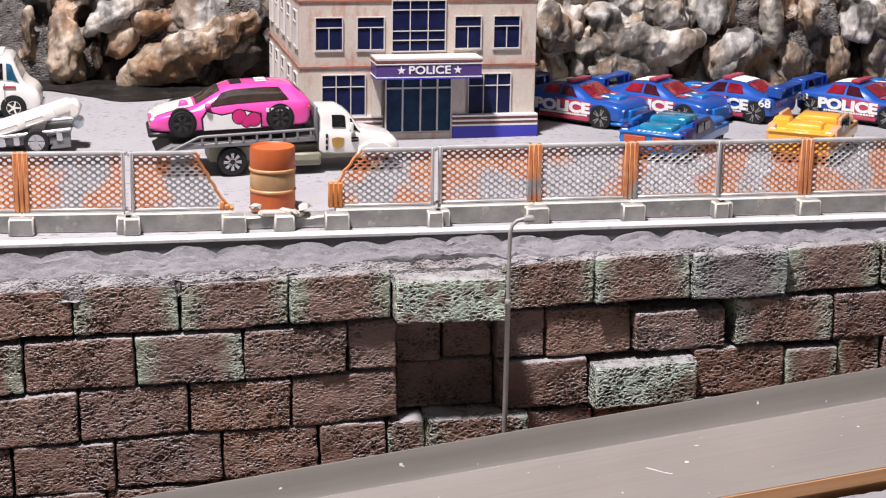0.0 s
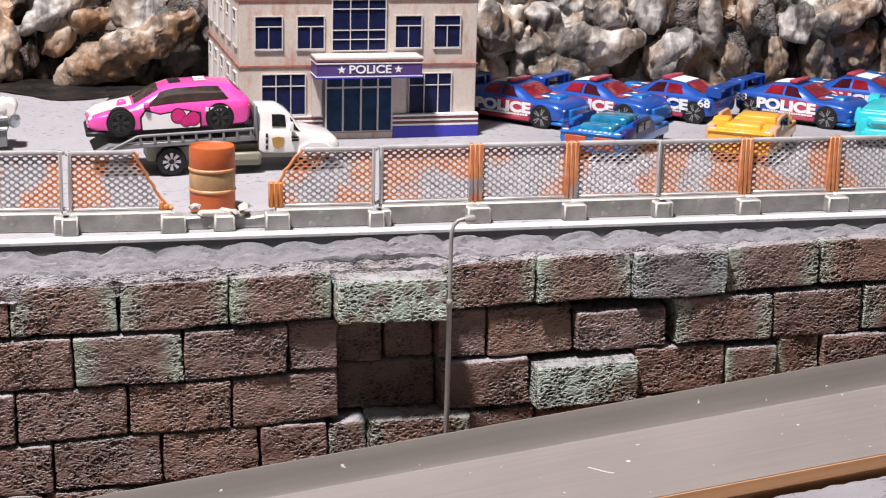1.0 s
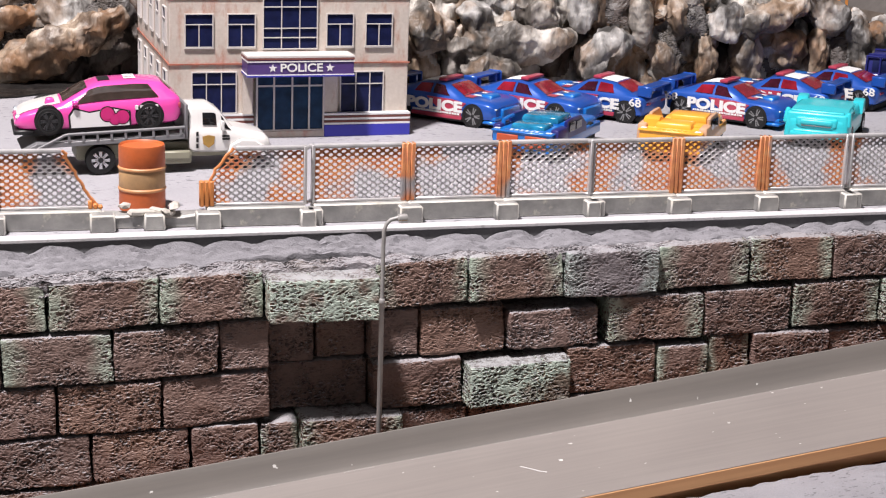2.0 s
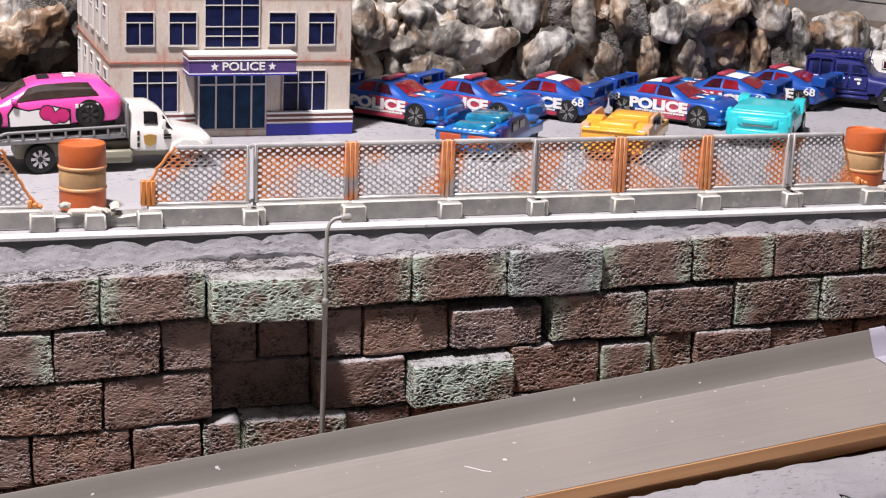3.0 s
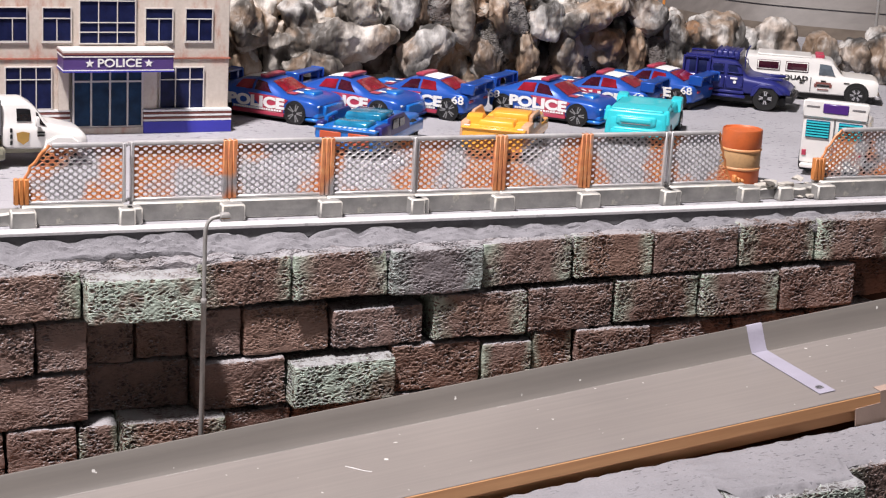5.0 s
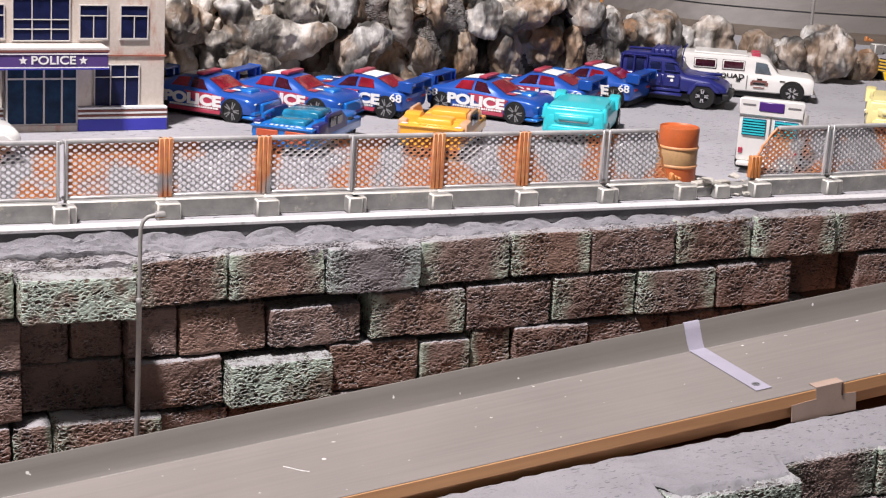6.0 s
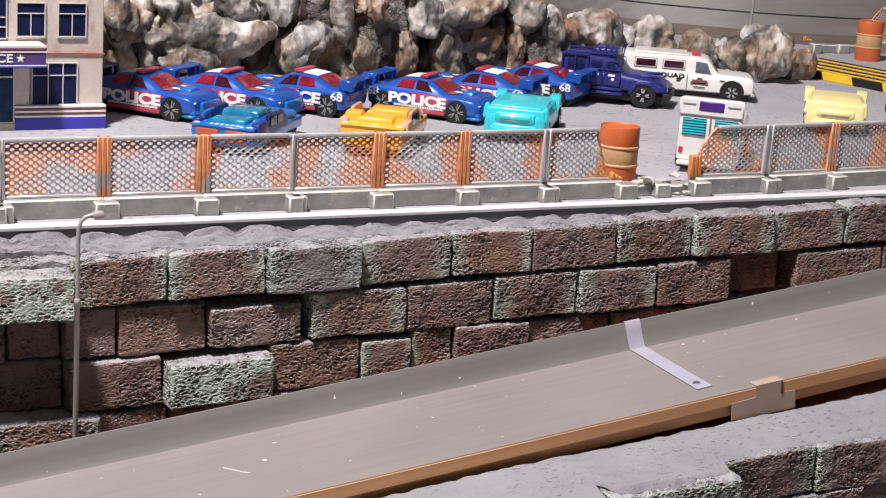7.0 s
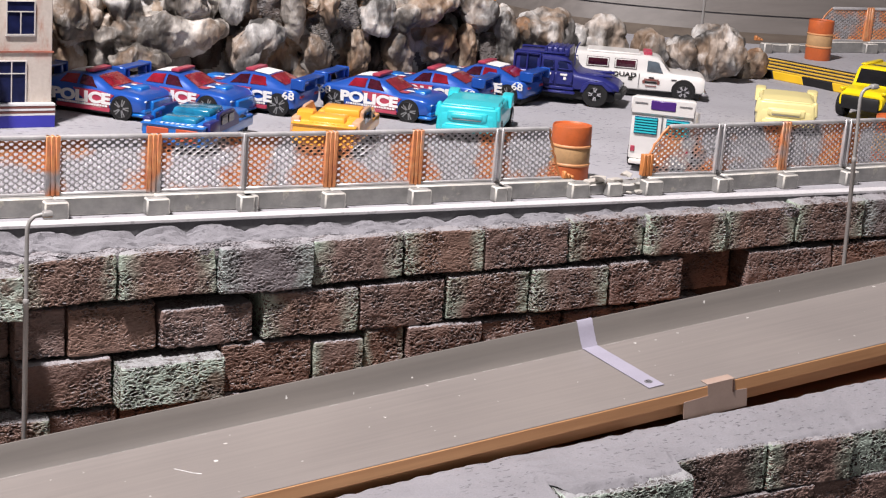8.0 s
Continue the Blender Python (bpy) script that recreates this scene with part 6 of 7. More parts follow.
def build_armoured():
    j = thing("armoured_truck", park(0.3407, 0.8820, -27, 0.0197, -0.0175) @ Matrix.Diagonal((0.87, 0.95, 0.86, 1)), "navy blue armoured off-road truck with small white door prints", "truck")
    sh = Shell([(-0.0330, 0.0150, 0.0090, 0.0190, 0.0290, 0.0130), (-0.0320, 0.0158, 0.0094, 0.0195, 0.0302, 0.0138), (-0.0050, 0.0158, 0.0094, 0.0198, 0.0304, 0.0136), (0.0010, 0.0158, 0.0094, 0.0196, 0.0296, 0.0134),
                (0.0080, 0.0158, 0.0094, 0.0190, 0.0205, 0.0132), (0.0250, 0.0156, 0.0098, 0.0172, 0.0186, 0.0126), (0.0340, 0.0146, 0.0100, 0.0140, 0.0150, 0.0116), (0.0356, 0.0130, 0.0095, 0.0125, 0.0130, 0.0108)])
    part("body", sh.mesh(), M["navy"], j, "navy blue armoured body")
    part("chassis", boxed((-0.0300, -0.0120, 0.0030), (0.0330, 0.0120, 0.0088), 0.0006), M["black"], j, "black underbody block, added to deepen the shade below")
    part("roof_hatch", boxed((-0.0150, -0.0112, 0.0300), (0.0022, 0.0112, 0.0350), 0.0008, 2, (0.94, 0.94)), M["navy"], j)
    part("roof_vent", boxed((-0.0105, -0.0060, 0.0342), (-0.0060, 0.0060, 0.0358), 0.0005), M["navy"], j)
    for k in range(5):
        part("roof_rib", boxed((-0.0140 + k * 0.0036, -0.0116, 0.0304), (-0.0126 + k * 0.0036, 0.0116, 0.0356), 0.0004), M["navy"], j)
    for s in (-1, 1):
        part("window", sh.side_pane(s, (-0.0290, -0.0180), (-0.0290, -0.0180), 0.12, 0.80), M["navy_glass"], j)
        part("window", sh.side_pane(s, (-0.0140, -0.0065), (-0.0140, -0.0070), 0.12, 0.72), M["navy_glass"], j)
        part("window", sh.side_pane(s, (-0.0045, 0.0040), (-0.0045, 0.0010), 0.12, 0.72), M["navy_glass"], j)
        for x0, x1, z0, z1 in ((-0.0148, -0.0058, 0.0122, 0.0204), (-0.0050, 0.0060, 0.0122, 0.0204)):
            part("door_plate", boxed((x0, s * 0.0160 - 0.0006, z0), (x1, s * 0.0160 + 0.0006, z1), 0.0005), M["navy"], j)
            part("door_hinge", boxed((x1 - 0.0016, s * 0.0166 - 0.0005, z0 + 0.0018), (x1 - 0.0004, s * 0.0166 + 0.0005, z0 + 0.0030), 0.0002), M["navy"], j)
            part("window_trim", tube([(x0 + 0.001, s * 0.0152, 0.0222), (x0 + 0.001, s * 0.0144, 0.0275), (x1 - 0.002, s * 0.0144, 0.0275), (x1 - 0.001, s * 0.0152, 0.0222), (x0 + 0.001, s * 0.0152, 0.0222)], 0.0004, 6), M["navy"], j)
        part("rear_box", boxed((-0.0330, s * 0.0160 - 0.0008, 0.0110), (-0.0165, s * 0.0160 + 0.0008, 0.0188), 0.0006), M["navy"], j)
        for x in (-0.0325, -0.0242, -0.0160):
            part("cage_post", tube([(x, s * 0.0162, 0.0188), (x, s * 0.0152, 0.0308)], 0.0007, 6), M["navy"], j)
        part("roof_bar", tube([(-0.0320, s * 0.0118, 0.0312), (-0.0010, s * 0.0118, 0.0318)], 0.0007, 6), M["navy"], j)
        part("hood_ridge", boxed((0.0110, s * 0.0080 - 0.0016, 0.0186), (0.0300, s * 0.0080 + 0.0016, 0.0202), 0.0005), M["navy"], j)
        part("cage_bar", tube([(-0.0325, s * 0.0162, 0.0190), (-0.0325, s * 0.0150, 0.0306), (-0.0160, s * 0.0150, 0.0306), (-0.0160, s * 0.0162, 0.0190)], 0.0008), M["navy"], j)
        y = s * 0.0168
        part("door_print", boxed((-0.0130, y - 0.0003, 0.0184), (-0.0082, y + 0.0003, 0.0198)), M["white_print"], j)
        part("door_print", boxed((-0.0022, y - 0.0003, 0.0184), (0.0022, y + 0.0003, 0.0196)), M["white_print"], j)
        part("door_badge", lathe(bmesh.new(), [(0.0010, -0.0003), (0.0010, 0.0003)], 16, pose(0.0008, y, 0.0166, 90, 0, 0)), M["white_print"], j)
        part("side_step", boxed((-0.0130, s * 0.0168 - 0.0016, 0.0068), (0.0080, s * 0.0168 + 0.0016, 0.0086), 0.0005), M["navy"], j)
        part("side_box", boxed((-0.0120, s * 0.0160 - 0.0008, 0.0092), (0.0070, s * 0.0160 + 0.0008, 0.0112), 0.0004), M["navy"], j)
        part("fender", prism(bmesh.new(), [(0.0115, 0.0090), (0.0125, 0.0140), (0.0170, 0.0168), (0.0260, 0.0166), (0.0315, 0.0125), (0.0318, 0.0112), (0.0290, 0.0112), (0.0250, 0.0148), (0.0170, 0.0148), (0.0135, 0.0090)],
             s * 0.0158 - 0.0030, s * 0.0158 + 0.0030, 0.0004), M["navy"], j)
        part("headlight", boxed((0.0338, s * 0.0100 - 0.0020, 0.0108), (0.0358, s * 0.0100 + 0.0020, 0.0128), 0.0004), M["lens"], j)
    part("aerial", tube([(0.0060, -0.0128, 0.0250), (0.0058, -0.0130, 0.0320), (0.0066, -0.0132, 0.0375), (0.0084, -0.0134, 0.0405)], 0.0004, 6), M["navy"], j, "thin bent aerial")
    part("windscreen", sh.top_pane(0.0068, 0.0016, 0.80, 0.80), M["navy_glass"], j)
    part("bumper", boxed((0.0330, -0.0150, 0.0060), (0.0382, 0.0150, 0.0105), 0.0010, 2), M["black"], j)
    wheel_set(j, [(0.0210, -0.0120, -1), (0.0210, 0.0120, 1), (-0.0215, -0.0120, -1), (-0.0215, 0.0120, 1)], 0.0084, 0.0062, "rim_dark", 4, hub=0.50, bright="chrome")


def build_squad():
    a = thing("squad_ambulance", park(0.4060, 0.9135, -20, 0.0245, -0.0140) @ Matrix.Diagonal((1, 1, 0.92, 1)), "white squad ambulance with red-trimmed side windows", "van")
    sh = Shell([(-0.0400, 0.0138, 0.0052, 0.0150, 0.0248, 0.0124), (-0.0390, 0.0146, 0.0046, 0.0152, 0.0256, 0.0128), (0.0040, 0.0146, 0.0044, 0.0152, 0.0258, 0.0128), (0.0100, 0.0146, 0.0044, 0.0152, 0.0248, 0.0126),
                (0.0160, 0.0146, 0.0044, 0.0150, 0.0162, 0.0124), (0.0345, 0.0145, 0.0046, 0.0144, 0.0154, 0.0124), (0.0358, 0.0143, 0.0047, 0.0140, 0.0150, 0.0122), (0.0364, 0.0138, 0.0050, 0.0132, 0.0140, 0.0118)])
    part("body", sh.mesh(), M["white"], a, "glossy white body")
    part("chassis", boxed((-0.0370, -0.0122, 0.0012), (0.0345, 0.0122, 0.0052), 0.0006), M["black"], a, "black underbody block, added to deepen the shade below")
    part("roof_panel", boxed((-0.0330, -0.0100, 0.0256), (-0.0020, 0.0100, 0.0270), 0.0006), M["white"], a)
    part("beacon", boxed((0.0000, -0.0075, 0.0258), (0.0050, -0.0020, 0.0282), 0.0006, 2), M["police_red"], a, "red roof beacon")
    part("beacon", boxed((0.0000, 0.0020, 0.0258), (0.0050, 0.0075, 0.0282), 0.0006, 2), M["police_red"], a, "red roof beacon")
    for s in (-1, 1):
        for x in (-0.0328, -0.0166):
            w = part("window", sh.side_pane(s, (x, x + 0.0130), (x, x + 0.0130), 0.20, 0.78), M["red_smoke"], a, "red side window in a white frame")
            part("frame", sh.side_pane(s, (x + 0.0003, x + 0.0127), (x + 0.0003, x + 0.0127), 0.23, 0.75, 0.00045), M["white"], w)
            part("pane", sh.side_pane(s, (x + 0.0009, x + 0.0121), (x + 0.0009, x + 0.0121), 0.29, 0.69, 0.00060), M["red_smoke"], w)
        part("cab_window", sh.side_pane(s, (0.0025, 0.0120), (0.0025, 0.0090), 0.12, 0.76), M["grey_glass"], a)
        y = s * 0.0148
        letters("SQUAD", 0.0026, M["black"], a, pose(-0.0115, y, 0.0138, 0, 0, 0 if s < 0 else 180), "small dark letters", bold=0.02, squeeze=1.3)
        for x0, x1, z0, z1, key in ((0.0040, 0.0068, 0.0126, 0.0134, "black"), (0.0012, 0.0096, 0.0110, 0.0122, "stripe_brown"), (0.0018, 0.0090, 0.0094, 0.0104, "black"),
                                    (0.0004, 0.0018, 0.0090, 0.0112, "stripe_brown"), (0.0090, 0.0104, 0.0090, 0.0112, "stripe_brown"), (0.0022, 0.0086, 0.0074, 0.0080, "stripe_brown")):
            part("print_bar", boxed((x0, y - 0.0002, z0), (x1, y + 0.0002, z1)), M[key], a)
        for x0, x1, z0 in ((-0.0080, -0.0050, 0.0118), (-0.0080, -0.0056, 0.0106), (0.0170, 0.0200, 0.0124)):
            part("print_bar", boxed((x0, y - 0.0002, z0), (x1, y + 0.0002, z0 + 0.0006)), M["black"], a)
        part("print_bar", boxed((-0.0130, y - 0.0002, 0.0062), (-0.0100, y + 0.0002, 0.0085)), M["black"], a)
        part("door_seam", boxed((-0.0020, y - 0.0002, 0.0060), (-0.0016, y + 0.0002, 0.0150)), M["grey_plastic"], a)
        part("headlight", boxed((0.0350, s * 0.0095 - 0.0024, 0.0082), (0.0370, s * 0.0095 + 0.0024, 0.0112), 0.0006), M["lens"], a)
    part("windscreen", sh.top_pane(0.0158, 0.0104, 0.86, 0.86), M["grey_glass"], a)
    part("grille", boxed((0.0355, -0.0068, 0.0072), (0.0368, 0.0068, 0.0112), 0.0003), M["chrome"], a)
    part("bumper", boxed((0.0350, -0.0146, 0.0040), (0.0382, 0.0146, 0.0064), 0.0006), M["chrome"], a)
    pl = [(0.0245, -0.0146, -1), (0.0245, 0.0146, 1), (-0.0235, -0.0146, -1), (-0.0235, 0.0146, 1)]
    arches(a, pl, 0.0064)
    wheel_set(a, [(x, s * 0.0106, s) for x, y, s in pl], 0.0056, 0.0044, "rim_dark", 6, hub=0.64, bright="chrome")


def build_yellow():
    t = thing("yellow_truck", pose(0.5150, 0.8830, 0, 0, 0, -140) @ Matrix.Diagonal((0.86, 0.9, 0.85, 1)), "yellow toy truck with black windscreen and grille", "truck")
    sh = Shell([(-0.0340, 0.0150, 0.0090, 0.0200, 0.0320, 0.0136), (-0.0330, 0.0156, 0.0080, 0.0205, 0.0330, 0.0140), (0.0010, 0.0156, 0.0080, 0.0205, 0.0332, 0.0140), (0.0050, 0.0156, 0.0080, 0.0200, 0.0318, 0.0138),
                (0.0130, 0.0154, 0.0080, 0.0195, 0.0210, 0.0134), (0.0280, 0.0150, 0.0080, 0.0180, 0.0196, 0.0130), (0.0320, 0.0142, 0.0085, 0.0160, 0.0168, 0.0122)])
    part("body", sh.mesh(), M["yellow"], t, "bright yellow body")
    part("grille", boxed((0.0312, -0.0125, 0.0070), (0.0345, 0.0125, 0.0160), 0.0012, 2), M["black"], t, "black grille block")
    part("windscreen", sh.top_pane(0.0125, 0.0055, 0.86, 0.86), M["black_glass"], t)
    part("roof_window", sh.top_pane(-0.0010, -0.0060, 0.86, 0.86), M["black_glass"], t)
    for s in (-1, 1):
        part("window", sh.side_pane(s, (-0.0120, 0.0080), (-0.0120, 0.0030), 0.12, 0.76), M["black_glass"], t)
        part("hood_edge", boxed((0.0140, s * 0.0138 - 0.0016, 0.0185), (0.0310, s * 0.0138 + 0.0016, 0.0205), 0.0006), M["yellow"], t)
        part("roof_rail", boxed((-0.0320, s * 0.0120 - 0.0020, 0.0328), (0.0010, s * 0.0120 + 0.0020, 0.0345), 0.0007), M["yellow"], t)
    wheel_set(t, [(0.0230, -0.0112, -1), (0.0230, 0.0112, 1), (-0.0215, -0.0112, -1), (-0.0215, 0.0112, 1)], 0.0080, 0.0056, "black", 6)


build_armoured()
build_squad()
build_yellow()


# ---- barrels, lamps, rubble ----
def build_barrel(at, squash=1.0):
    b = thing("oil_barrel", at, "rusty orange oil barrel with a tan middle band", "barrel", "barrels in the fence gaps")
    r = 0.0087
    part("lower_drum", lathe(bmesh.new(), [(r * 0.98, 0), (r, 0.0006), (r, 0.0082), (r * 0.98, 0.0084)], 28), M["barrel_orange"], b)
    part("middle_drum", lathe(bmesh.new(), [(r * 0.98, 0.0084), (r, 0.0088), (r, 0.0160), (r * 0.98, 0.0164)], 28), M["barrel_tan"], b, "tan rusted band")
    part("upper_drum", lathe(bmesh.new(), [(r * 0.98, 0.0164), (r, 0.0168), (r * 0.995, 0.0245), (r * 0.965, 0.0252), (r * 0.92, 0.0248), (r * 0.90, 0.0244)], 28), M["barrel_orange"], b)
    for z in (0.0084, 0.0164):
        part("hoop", lathe(bmesh.new(), [(r * 0.99, z - 0.0007), (r * 1.045, z - 0.0002), (r * 1.045, z + 0.0003), (r * 0.99, z + 0.0008)], 28), M["barrel_rim"], b)
    return b


barrel = build_barrel(pose(-0.0660, 0.6366, 0, 0, 0, 20))
copy_thing(barrel, pose(0.2586, 0.6973, 0, 0, 0, 80))
copy_thing(barrel, pose(0.4413, 0.7403, 0, 0, 0, 140))
copy_thing(barrel, pose(0.5935, 1.1060, 0, 0, 0, 200) @ Matrix.Diagonal((1.04, 1.04, 1.12, 1)))


def build_lamp(at, height):
    l = thing("street_lamp", at, "thin grey model street lamp with a bent arm", "lamp", "street lamps along the track")
    part("lower_pole", lathe(bmesh.new(), [(0.0013, -0.010), (0.0010, 0.004), (0.00095, height * 0.68), (0.0011, height * 0.68 + 0.0002), (0.0011, height * 0.68 + 0.0018), (0.0008, height * 0.68 + 0.0022)], 14), M["lamp_grey"], l)
    part("upper_pole", tube([(0, 0, height * 0.68), (0, 0, height * 0.9), (0.0001, 0, height - 0.0050), (0.0008, 0, height - 0.0026), (0.0024, 0, height - 0.0010), (0.0060, -0.0004, height)], 0.00075), M["lamp_grey"], l)
    part("lamp_head", boxed((0.0046, -0.0020, height - 0.0008), (0.0090, 0.0014, height + 0.0010), 0.0005, 2, (0.7, 0.7)), M["lamp_grey"], l, "small hooded lamp head", at=pose(0, 0, 0))
    part("lens", boxed((0.0052, -0.0014, height - 0.0012), (0.0084, 0.0008, height - 0.0007), 0.0002), M["barrel_tan"], l)
    return l


build_lamp(WALL @ pose(0.0184, -0.030, -0.0900), 0.1005)
build_lamp(WALL @ pose(0.3780, -0.030, -0.0500, 0, -2.9, 0), 0.1025)
build_lamp(pose(0.4562, 1.0079, -0.0005), 0.1000)


def build_rubble(at, seed, count):
    rnd = random.Random(seed)
    for k in range(count):
        bm = bmesh.new()
        s = rnd.uniform(0.0010, 0.0028)
        bmesh.ops.create_icosphere(bm, subdivisions=1, radius=s)
        for v in bm.verts:
            v.co *= 1 + 0.5 * rnd.uniform(-1, 1)
            v.co.z *= 0.5
        lo = min(v.co.z for v in bm.verts)
        solid("rubble_chunk", bm, M["rubble"], at @ pose(rnd.uniform(-0.011, 0.016), rnd.uniform(-0.002, 0.006), 0.0065 * (k % 2) - lo - 0.0003, 0, 0, rnd.uniform(0, 360)),
              "pale chip of broken fence base", "rubble", "rubble at the broken fence", smooth=False)


for at in (WALL @ pose(-0.0630, 0.0070, 0.0050, 4, 3, 12), WALL @ pose(-0.0560, 0.0075, 0.0050, -3, 6, -25), WALL @ pose(0.2680, 0.0080, 0.0050, 3, -4, 8), WALL @ pose(0.2780, 0.0078, 0.0050, 0, 5, 30)):
    bm = boxed((-0.0046, -0.0018, 0.0), (0.0046, 0.0020, 0.0017), 0.0004)
    for v in bm.verts:
        v.co.x *= 1 + 0.3 * wob(v.co.y * 400, v.co.z * 400, at.translation.x * 50)
    solid("rubble_chunk", bm, M["rubble"], at, "flat pale slab broken off the fence base", "rubble", "rubble at the broken fence", smooth=False)
build_rubble(WALL @ pose(-0.0640, 0.0062, 0), 3, 9)
build_rubble(WALL @ pose(0.2745, 0.0068, 0), 5, 9)

# far fence and hazard ramp
fence_section(pose(0.5640, 1.1260, 0, 0, 0, 12) @ Matrix.Diagonal((1, 1, 1.14, 1)), 3, "far rusty fence section with one broken edge", -1, 1, long=1.3)


def build_ramp():
    r = thing("hazard_ramp", pose(0.5045, 1.0216, 0, 0, 0, -63), "low tan ramp with yellow and black striped edge", "ramp")
    part("ramp_top", prism(bmesh.new(), [(-0.030, 0), (0.086, 0), (0.086, 0.0044), (-0.030, 0.0044)], 0.0012, 0.0600, 0.0003), M["ramp_tan"], r, "tan grooved top")
    for k in range(8):
        part("groove", boxed((-0.030, 0.006 + k * 0.0068, 0.0045), (0.086, 0.0078 + k * 0.0068, 0.0050), 0.0001), M["black" if k % 2 else "hazard_yellow"], r)
    for k in range(5):
        x = -0.030 + k * 0.0232
        part("hazard_block", prism(bmesh.new(), [(x, 0), (x + 0.0232, 0), (x + 0.0212, 0.0052), (x - 0.0020, 0.0052)], -0.0022, 0.0011, 0.0004), M["black" if k % 2 else "hazard_yellow"], r)


build_ramp()


# banked track boards in the distance
def build_bank():
    b = thing("banked_track", Matrix.Identity(4), "curved banked track wall of grey boards", "track")
    knots = [(0.30, 1.62), (0.385, 1.42), (0.432, 1.26), (0.515, 1.198), (0.608, 1.176), (0.70, 1.180), (0.82, 1.21), (0.94, 1.28)]

    def along(s, out=0.0):
        f = s * (len(knots) - 3)
        i = min(int(f), len(knots) - 4)
        f -= i
        p = [Vector(k) for k in knots[i:i + 4]]
        q = 0.5 * ((2 * p[1]) + (p[2] - p[0]) * f + (2 * p[0] - 5 * p[1] + 4 * p[2] - p[3]) * f * f + (3 * p[1] - p[0] - 3 * p[2] + p[3]) * f ** 3)
        d = (3 * (3 * p[1] - p[0] - 3 * p[2] + p[3]) * f * f + 2 * (2 * p[0] - 5 * p[1] + 4 * p[2] - p[3]) * f + (p[2] - p[0])).normalized()
        return q.x - d.y * out, q.y + d.x * out
    for k in range(9):
        def fn(s, t, k=k):
            x, y = along(s, 0.010 * k + 0.010 * t)
            return (x, y, 0.004 + 0.0165 * (k + t) - 0.0012 * t)
        part("board", sheet(40, 1, fn), M["board_grey"], b)
    def rim(s, t):
        x, y = along(s, -0.004 - 0.0005 * t)
        return (x, y, 0.0085 * t)
    part("wooden_edge", sheet(40, 1, rim), M["bank_edge"], b, "brown wooden edge")


build_bank()


def build_sticks():
    g = thing("orange_trestle", pose(0.3320, 1.0700, 0), "orange stick trestle behind the rocks", "trestle")
    for k in range(6):
        x = -0.007 + 0.0026 * k
        part("stick", tube([(x, 0.002 * (k % 2), 0), (x + 0.0016 * (-1) ** k, 0, 0.040), (x + 0.0030 * (-1) ** k, 0, 0.080)], 0.0008, 6), M["stick"], g)
    part("cross_bar", tube([(-0.009, 0, 0.046), (0.009, 0, 0.046)], 0.0008, 6), M["stick"], g)


build_sticks()


# ---- the rock cliff ----
ROCK_LABELS = {"g": "glossy grey swelling", "t": "varnished tan swelling", "c": "pale cream swelling", "d": "brown bulge, darkened in colour for shade", "p": "dark porous cut patch"}


def ball(cuts):
    bm = bmesh.new()
    bmesh.ops.create_icosphere(bm, subdivisions=cuts, radius=1.0)
    out = [v.co.normalized() for v in bm.verts], [[v.index for v in f.verts] for f in bm.faces]
    bm.free()
    return out


BALLS = {3: ball(3), 4: ball(4)}


def lobe(verts, faces, row, seed, cuts):
    """A bent, tapering, fluted bulge of set foam from end to end of its axis; cut: its front is sliced flat."""
    a, b, r, kind, cut = Vector(row[0:3]), Vector(row[3:6]), row[6] * 1.30, row[7], row[8]
    rnd = random.Random(seed * 11)
    axis = b - a
    half = axis.length / 2 + r * 0.62
    rot = axis.to_track_quat("X", "Z").to_matrix() if axis.length > 1e-4 else Matrix.Identity(3)
    off = Vector((seed * 7.3, seed * 3.7, seed * 5.1))
    taper, bow = rnd.uniform(-0.2, 0.2), rnd.uniform(-0.3, 0.3)
    mid = (a + b) / 2
    first = len(verts)
    for n in BALLS[cuts][0]:
        along = math.copysign(abs(n.x) ** 0.85, n.x)
        w = 1 + taper * along
        p = Vector((along * half, n.y * r * 1.1 * w, n.z * r * w))
        q = p / r
        fold = 0.35 - abs(noise.noise(Vector((q.x * 0.30, q.y * 1.5, q.z * 1.5)) + off))
        d = 0.34 * noise.noise(q * 0.75 + off) + 0.62 * fold + 0.10 * noise.noise(q * 2.1 + off)
        p.z += r * bow * (1 - along * along)
        p = rot @ (p + n * r * (d - 0.06))
        if cut:
            p.y = max(p.y, -r * 0.42 + 0.25 * p.z)
        verts.append(mid + p)
    faces.extend([first + k for k in f] for f in BALLS[cuts][1])


